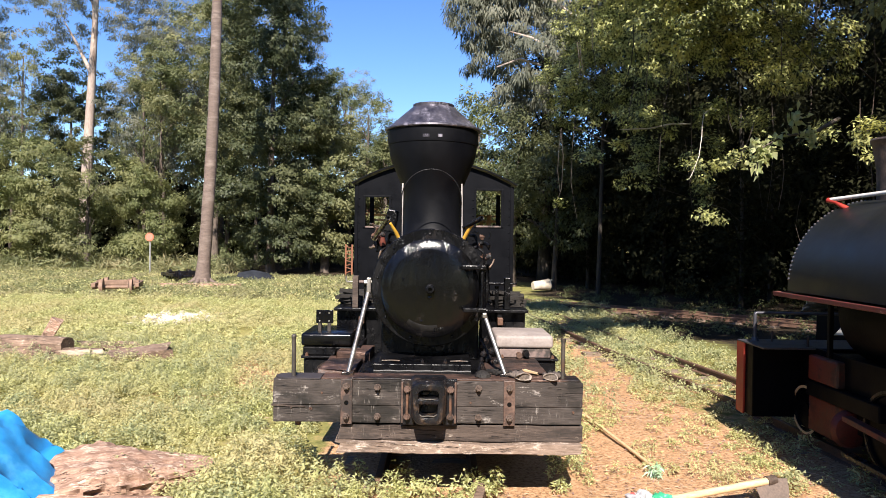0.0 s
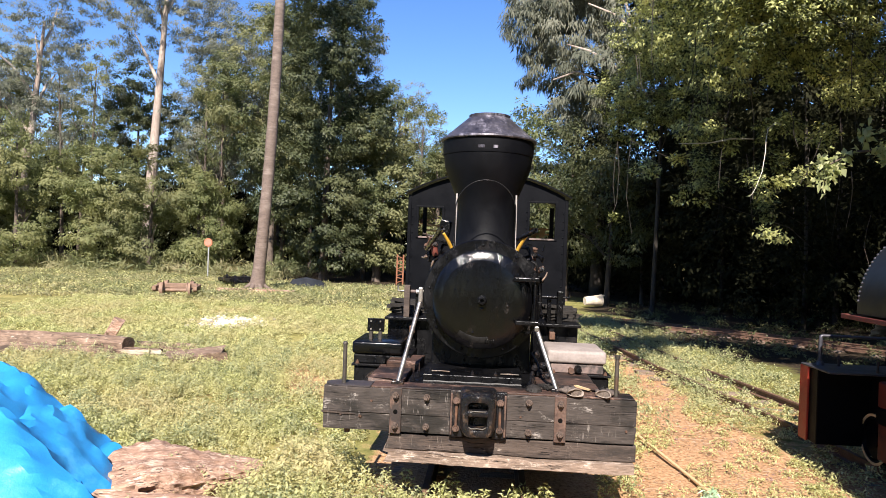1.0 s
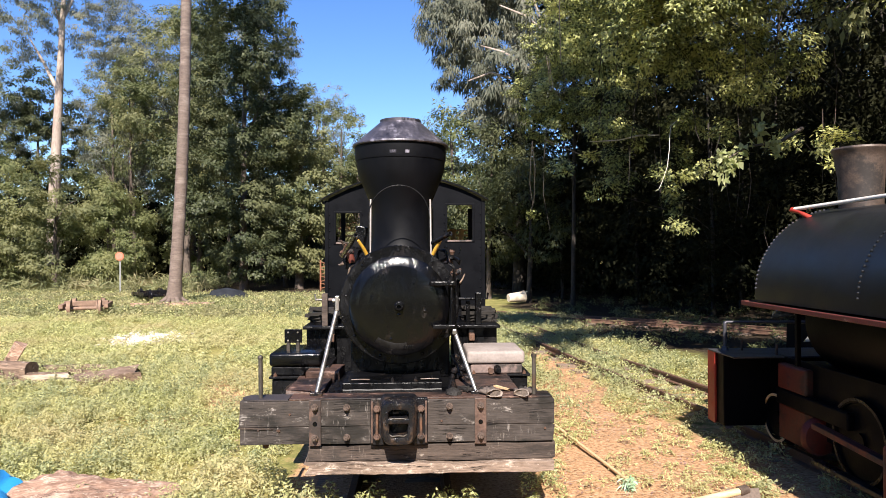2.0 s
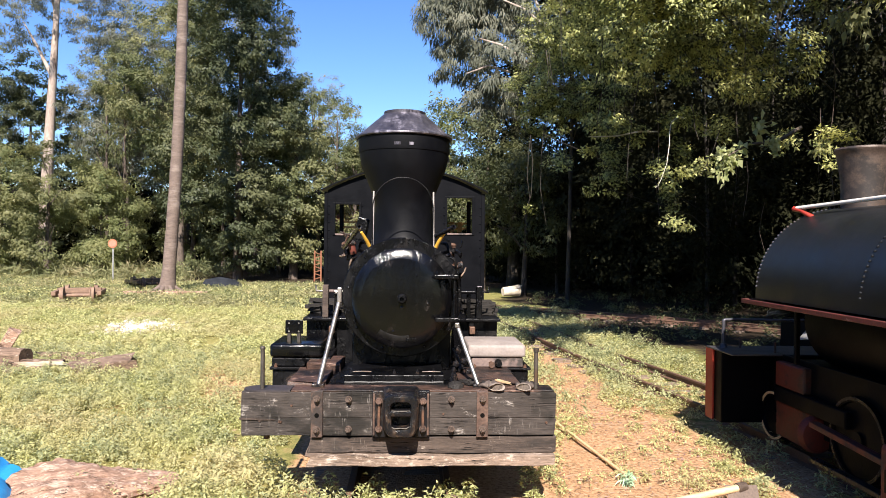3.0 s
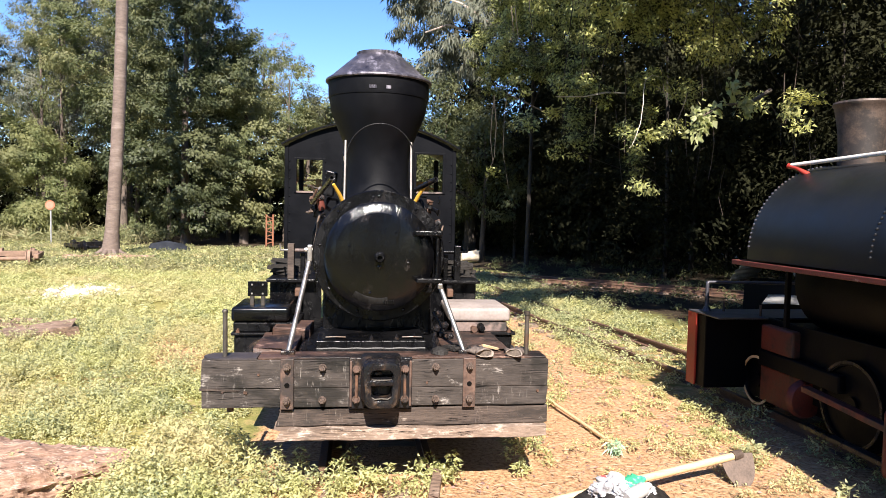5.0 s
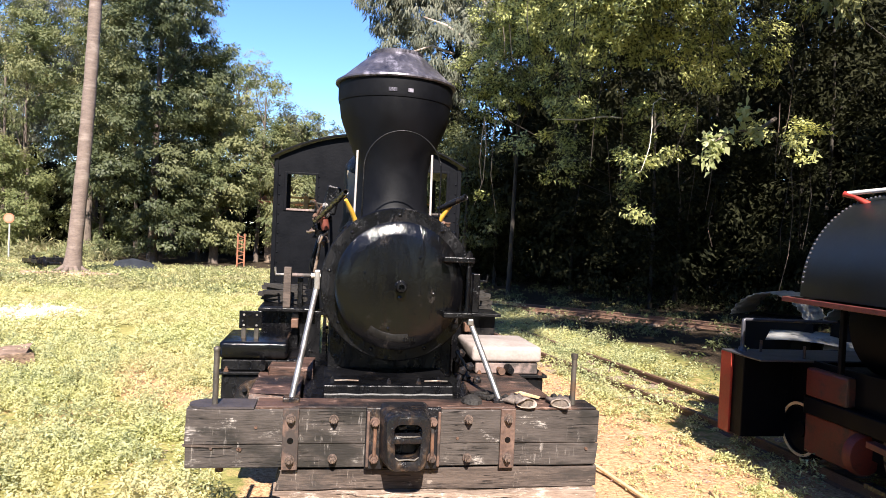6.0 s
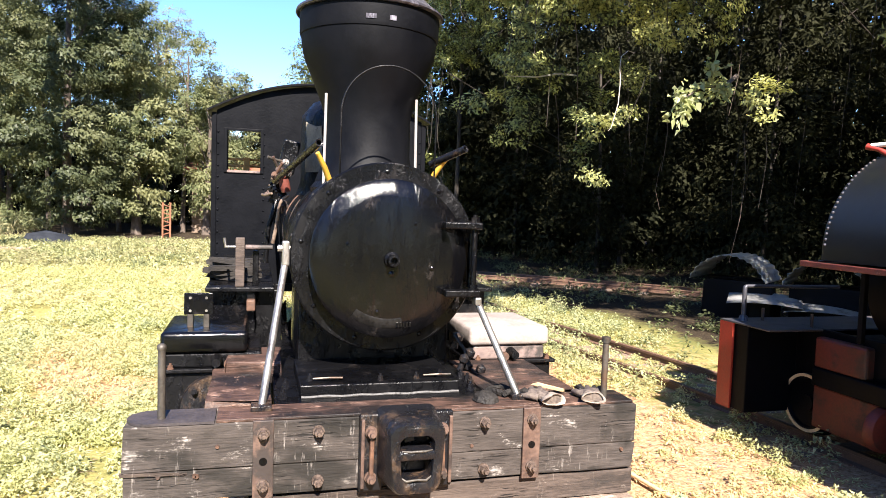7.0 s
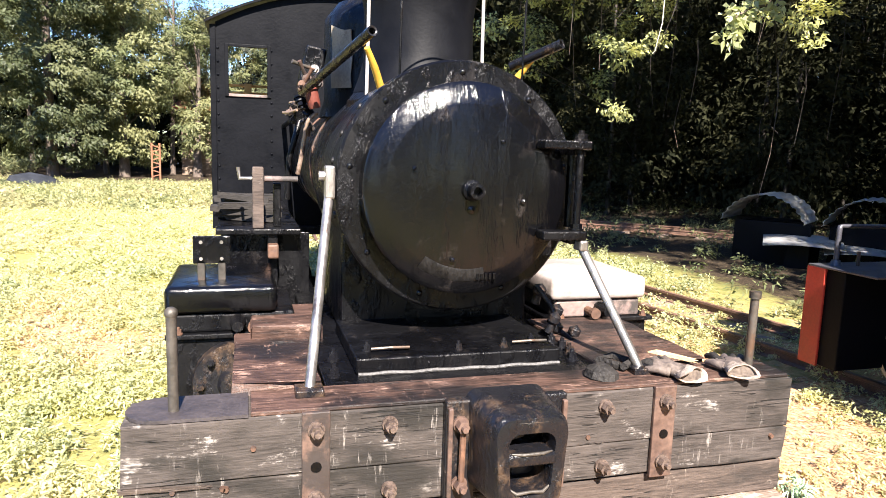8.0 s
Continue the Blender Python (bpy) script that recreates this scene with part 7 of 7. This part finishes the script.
# corrugated sheets heaped behind the second engine
def corrugated(m, length, arc, r, waves, label):
    def f(u, v):
        a = -arc / 2 + arc * v
        rr = r + 0.012 * math.sin(2 * math.pi * waves * v)
        return m @ Vector((length * (u - 0.5), rr * math.sin(a), rr * (math.cos(a) - math.cos(arc / 2))))
    return solid("corrugated_sheet", sheet(B(), f, 6, 90, 0.003), M["galv"], label, "roofing sheet", "sheets heaped under the trees", smooth=50)


corrugated(pose(6.11, 6.02, 0.56, 0, 0, 37), 1.0, 2.45, 0.53, 13, "curved galvanised sheet dappled with light")
corrugated(pose(6.85, 5.10, 0.56, 0, 0, 37), 1.0, 2.45, 0.53, 13, "curved galvanised sheet leaning on another")
corrugated(pose(6.0, 5.30, 0.35, 0, 8, 229), 0.6, 0.3, 3.0, 11, "flat galvanised sheet with bright ribs")
corrugated(pose(6.55, 4.90, 0.30, 0, 10, 229), 0.6, 0.3, 3.0, 11, "flat galvanised sheet lying below the curved ones")
for i, (x, y, hh, a) in enumerate(((6.35, 6.25, 0.56, 37), (6.0, 5.80, 0.56, 37), (7.05, 5.3, 0.56, 37), (6.7, 4.95, 0.56, 37), (6.1, 5.4, 0.32, 20), (6.6, 4.95, 0.28, 20))):
    solid("prop_block", plank(B(), pose(x, y, 0, 0, 0, a), 0.25, 0.9 if hh > 0.5 else 0.3, hh, 0.01, 6, 300 + i), M["cab"], "old timber block propping roofing sheets", "timber", "blocks under the sheets")
# lattice mast and shed far behind
ms = thing("lattice_mast", (-3.65, 24.5, 0), "short orange lattice post at the wood's edge", "post")
for x in (-3.78, -3.52):
    part("leg", box(B(), x - 0.03, x + 0.03, 24.47, 24.53, -0.05, 1.25, 0.004), M["orange"], ms)
for i in range(8):
    z = 0.1 + 0.145 * i
    part("rung", box(B(), -3.76, -3.54, 24.48, 24.52, z, z + 0.035, 0.003, pose(0, 0, 0, 0, 18 if i % 2 else -18, 0)), M["orange"], ms)
sh = thing("shed", (-1.6, 29.0, 0), "low shed with a red roof behind the trees", "shed")
part("roof", box(B(), -3.4, 0.4, 27.6, 30.4, 2.75, 2.85, 0.01, pose(0, 0, 0, 8, 0, 0)), M["rooftile"], sh)
part("shed_wall", box(B(), -3.1, 0.1, 28.2, 30.2, -0.05, 2.6, 0.01), M["sleeper"], sh)
# hanging vine and dead branches under the overhang
solid("vine", tube(B(), [(3.514, 4.65, 3.217), (3.442, 4.65, 3.235), (3.334, 4.605, 3.154), (3.298, 4.56, 3.01), (3.262, 4.47, 2.857), (3.199, 4.38, 2.605), (3.1, 4.29, 2.407), (3.028, 4.2, 2.317), (2.974, 4.155, 2.281)], [0.003, 0.0035, 0.004, 0.004, 0.004, 0.0035, 0.003, 0.0025, 0.0015], 6), M["palevine"], "pale bare vine hanging from the trees", "vine", smooth=60)
solid("dead_branch", tube(B(), [(3.0, 7.3, 3.38), (3.5, 7.4, 3.42), (3.9, 7.5, 3.52), (4.3, 7.7, 3.56)], [0.006, 0.011, 0.015, 0.012], 6), M["palevine"], "pale dead branch across the dark foliage", "branch", smooth=60)
# thin lianas under the overhang
rv = random.Random(17)
lianas = thing("liana_tangle", (5.0, 8.0, 1.5), "thin brown lianas hanging in the dark wood", "vines", kind="stuff")
for i in range(34):
    x, y, z = rv.uniform(2.4, 9.0), rv.uniform(5.8, 11.0), rv.uniform(2.6, 6.0)
    ln = rv.uniform(0.5, 2.2)
    w1, w2 = rv.uniform(-0.3, 0.3), rv.uniform(-0.3, 0.3)
    part("liana", tube(B(), [(x, y, z), (x + w1 * 0.3, y, z - ln * 0.3), (x + w1 * 0.5 + w2 * 0.2, y + 0.05, z - ln * 0.65), (x + w1 * 0.6 + w2, y, z - ln)], [0.008, 0.007, 0.006, 0.003], 5), M["forestbark" if i % 3 else "darkbark"], lianas)
# spray of large bright leaves
sp = thing("leaf_spray", (4.6, 4.6, 2.4), "spray of large bright lime-green leaves catching sun", "branch")
part("twig", tube(B(), [(5.6, 5.6, 3.3), (4.9, 4.9, 3.0), (4.2, 4.35, 2.85), (3.75, 4.15, 2.62)], [0.03, 0.022, 0.014, 0.006], 6), M["darkbark"], sp, smooth=60)
rr = np.random.default_rng(31)
cs = np.array([(3.80, 4.15, 2.72), (3.90, 4.2, 2.62), (3.98, 4.2, 2.70), (3.85, 4.2, 2.52), (4.05, 4.3, 2.80), (4.36, 4.45, 3.12), (4.42, 4.5, 3.10), (4.60, 4.6, 2.92), (4.68, 4.6, 2.88), (3.75, 4.15, 2.45)])
P = np.repeat(cs, 20, axis=0) + rr.normal(size=(200, 3)) * 0.055
q = leaf_quads(rr, P, unit(rr.normal(size=(200, 3)) + np.array([-0.2, -0.4, 0.15])), 0.095, 0.065, 0.35)
lv = quads("leaves", q - np.array([4.6, 4.6, 2.4]), M["leaf_big"])
lv.parent = sp

tw = thing("leafy_twig", (5.2, 4.0, 4.2), "leafy green twig hanging from the overhead branches", "branch")
part("twig", tube(B(), [(6.1, 4.6, 5.2), (5.6, 4.2, 4.75), (5.2, 4.0, 4.42), (4.95, 3.95, 4.3)], [0.02, 0.014, 0.009, 0.004], 6), M["darkbark"], tw, smooth=60)
cs = np.array([(4.98, 3.95, 4.3), (5.15, 4.0, 4.38), (5.3, 4.05, 4.42), (5.45, 4.1, 4.36), (5.6, 4.2, 4.5), (5.35, 4.0, 4.2)])
P = np.repeat(cs, 12, axis=0) + rr.normal(size=(72, 3)) * 0.07
q = leaf_quads(rr, P, unit(rr.normal(size=(72, 3)) * 0.6 + np.array([-0.2, -0.3, -0.9])), 0.14, 0.06, 0.3)
tl = quads("leaves", q - np.array([5.2, 4.0, 4.2]), M["leaf_mid"])
tl.parent = tw

# ---- low growth ----
def scatter(rng, x0, x1, y0, y1, per_m2, grow):
    n = int((x1 - x0) * (y1 - y0) * per_m2)
    x, y = rng.uniform(x0, x1, n), rng.uniform(y0, y1, n)
    keep = rng.random(n) < grow(x, y)
    return x[keep], y[keep]


def under_engine(x, y):
    return (np.abs(x) < 0.95) & (y > 0.22) & (y < 5)


def patchy(x, y):
    return 0.68 + 0.34 * np.sin(1.9 * x + 1.5 * np.sin(1.3 * y)) * np.sin(1.6 * y + 1.2 * np.sin(2.1 * x))


def herb(rng, x, y, height, leaves, length, width, spread, lift=0.5):
    """Small bushy weeds: each a loose dome of fine leaflets that point up and out, with gaps between the domes."""
    n = len(x)
    h, wide = height * rng.uniform(0.45, 1.35, n), spread * rng.uniform(0.6, 1.3, n)
    X, Y, Hh, Wd = np.repeat(x, leaves), np.repeat(y, leaves), np.repeat(h, leaves), np.repeat(wide, leaves)
    m = len(X)
    a = rng.uniform(0, 2 * np.pi, m)
    k = rng.random(m) ** 0.55
    star = 0.75 + 0.3 * np.sin(5 * a + 9 * X)
    r = Wd * k * star
    top = Hh * (1 - 0.75 * k * k) * (0.45 + 0.55 * rng.random(m) ** 0.6)
    P = np.stack([X + r * np.cos(a), Y + r * np.sin(a), gz(X, Y) + top], axis=-1)
    D = unit(np.stack([np.cos(a), np.sin(a), lift * rng.normal(size=m) + 0.25], axis=-1) + 0.45 * rng.normal(size=(m, 3)))
    N = unit(np.stack([0.5 * k * np.cos(a), 0.5 * k * np.sin(a), np.ones(m)], axis=-1) + 0.4 * rng.normal(size=(m, 3)))
    return small_leaves(rng, P, D, length, width, 0.25, N)


def growth(name, arrays, material, label):
    return tagged(quads(name, np.concatenate(arrays), material), label, "weeds", kind="stuff")


rng = np.random.default_rng(77)
field = lambda x, y: np.clip((1 - 1.15 * bare(x, y)) * patchy(x, y) * 1.3, 0, 1) * ~under_engine(x, y) * (x < 4.5) * np.where((x > 2.45) & (y < 5.2), np.where(y < 1.6, 0.04, 0.55), 1.0)
near = scatter(rng, -6.5, 1.2, -1.6, 5.0, 125, lambda x, y: field(x, y) * (x < 1.0 + 0 * y))
mid = scatter(rng, -10, 3.6, 5.0, 12.5, 50, field)
far = scatter(rng, -22, 3, 12.5, 26, 36, lambda x, y: np.clip(patchy(x, y) * 1.4, 0, 1) * np.clip(1.0 - (x - 0.8) / 1.2, 0, 1) * np.clip((22.6 - y + 3.5 * (x < -9)) / 1.2, 0, 1))
side = scatter(rng, 1.0, 3.6, -1.0, 5.0, 110, lambda x, y: np.clip(0.16 + (1 - 1.1 * bare(x, y)) * patchy(x, y) * 1.3, 0, 1) * np.where(x > 2.45, 0.35, 1.0) * (0.35 + 0.65 * (np.sin(3.1 * x + 2.0 * np.sin(2.3 * y)) > -0.1)))
rows = scatter(rng, -1.15, 0.95, -0.05, 0.40, 75, lambda x, y: (0.35 + 0.65 * (np.sin(5 * x + 1) > -0.2)) * (x < 0.95 - y * 0.3) * (1 - 0.5 * ((x > -0.05) & (x < 0.25))))
left_end = scatter(rng, -1.35, -0.62, -0.25, 0.9, 46, lambda x, y: 0.9 + 0 * x)
growth("low_weeds", [herb(rng, *near, 0.13, 100, 0.026, 0.0115, 0.085), herb(rng, *mid, 0.13, 62, 0.040, 0.018, 0.13), herb(rng, *side, 0.085, 60, 0.024, 0.011, 0.07),
                     herb(rng, *rows, 0.17, 110, 0.030, 0.014, 0.085), herb(rng, *left_end, 0.24, 130, 0.030, 0.014, 0.12)], M["weed"], "dense low yellow-green weeds")
half = rng.random(len(far[0])) < 0.4
growth("far_weeds", [herb(rng, far[0][half], far[1][half], 0.13, 17, 0.085, 0.036, 0.22, 0.8)], M["weed"], "short sunlit weeds across the clearing")
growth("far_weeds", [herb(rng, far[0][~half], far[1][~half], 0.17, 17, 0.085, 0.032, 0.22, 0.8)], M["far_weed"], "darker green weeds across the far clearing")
tall = scatter(rng, -6, 1.1, -1.6, 6.0, 26, lambda x, y: np.clip(field(x, y) * 1.2 - 0.2, 0, 1))
loc2 = scatter(rng, 2.15, 2.75, -0.4, 1.7, 6, lambda x, y: 0.8 + 0 * x)
rails = scatter(rng, 1.3, 3.9, 1.4, 12.0, 110, lambda x, y: np.clip(1.0 - bare(x, y) * 1.6, 0, 1) * np.clip(patchy(x, y) * 1.2 - 0.15, 0, 1) * np.clip(0.25 + (y - 3.4) / 1.2 + 0.9 * (x < 2.7), 0, 1) * np.where((y > 6.2) & (x > 2.9), 0.2, np.where((x > 2.45) & (y < 5.2), 0.4, np.where((y > 4.3) & (y < 7.5), 1.0, 0.75))))
growth("tall_weeds", [herb(rng, *tall, 0.2, 110, 0.028, 0.013, 0.11),                       herb(rng, *loc2, 0.2, 90, 0.034, 0.018, 0.09), herb(rng, *rails, 0.19, 56, 0.036, 0.017, 0.11)], M["weed_green"], "taller fresh green weeds round the engine and rails")
under = scatter(rng, 3.4, 13, 1.5, 18, 5, lambda x, y: np.clip(patchy(x * 0.8, y) * 1.2, 0, 1))
growth("shade_weeds", [herb(rng, *under, 0.2, 40, 0.06, 0.026, 0.18)], M["leaf_mid"], "scattered weeds in the shade under the trees")
dry = scatter(rng, -2.2, 3.0, -2.6, 4.5, 900, lambda x, y: np.clip(0.10 + bare(x, y) * 0.8, 0, 1) * ~under_engine(x, y))
k = len(dry[0])
a = rng.uniform(0, 2 * np.pi, k)
growth("dry_straw", [leaf_quads(rng, np.stack([dry[0], dry[1], gz(*dry) + 0.006], -1), np.stack([np.cos(a), np.sin(a), rng.uniform(0.02, 0.25, k)], -1), 0.07, 0.005, 0.1)], M["straw"], "dry straw and leaf litter on the soil")
edge = scatter(rng, -30, -8.5, 23.5, 29, 9, lambda x, y: np.clip((y - 22.5) / 4 + 0.0 * x, 0, 1))
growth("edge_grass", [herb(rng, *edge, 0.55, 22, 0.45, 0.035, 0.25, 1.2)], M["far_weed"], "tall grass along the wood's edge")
fall = scatter(rng, -1.2, 3.6, -2.4, 6.0, 190, lambda x, y: np.clip(0.12 + bare(x, y) * 0.6, 0, 1) * ~under_engine(x, y))
k = len(fall[0])
a = rng.uniform(0, 2 * np.pi, k)
growth("fallen_leaves", [leaf_quads(rng, np.stack([fall[0], fall[1], gz(*fall) + 0.008], -1), np.stack([np.cos(a), np.sin(a), rng.uniform(0.0, 0.35, k)], -1), 0.030, 0.012, 0.1)], M["deadleaf"], "brown fallen leaves and chips on the bare soil")
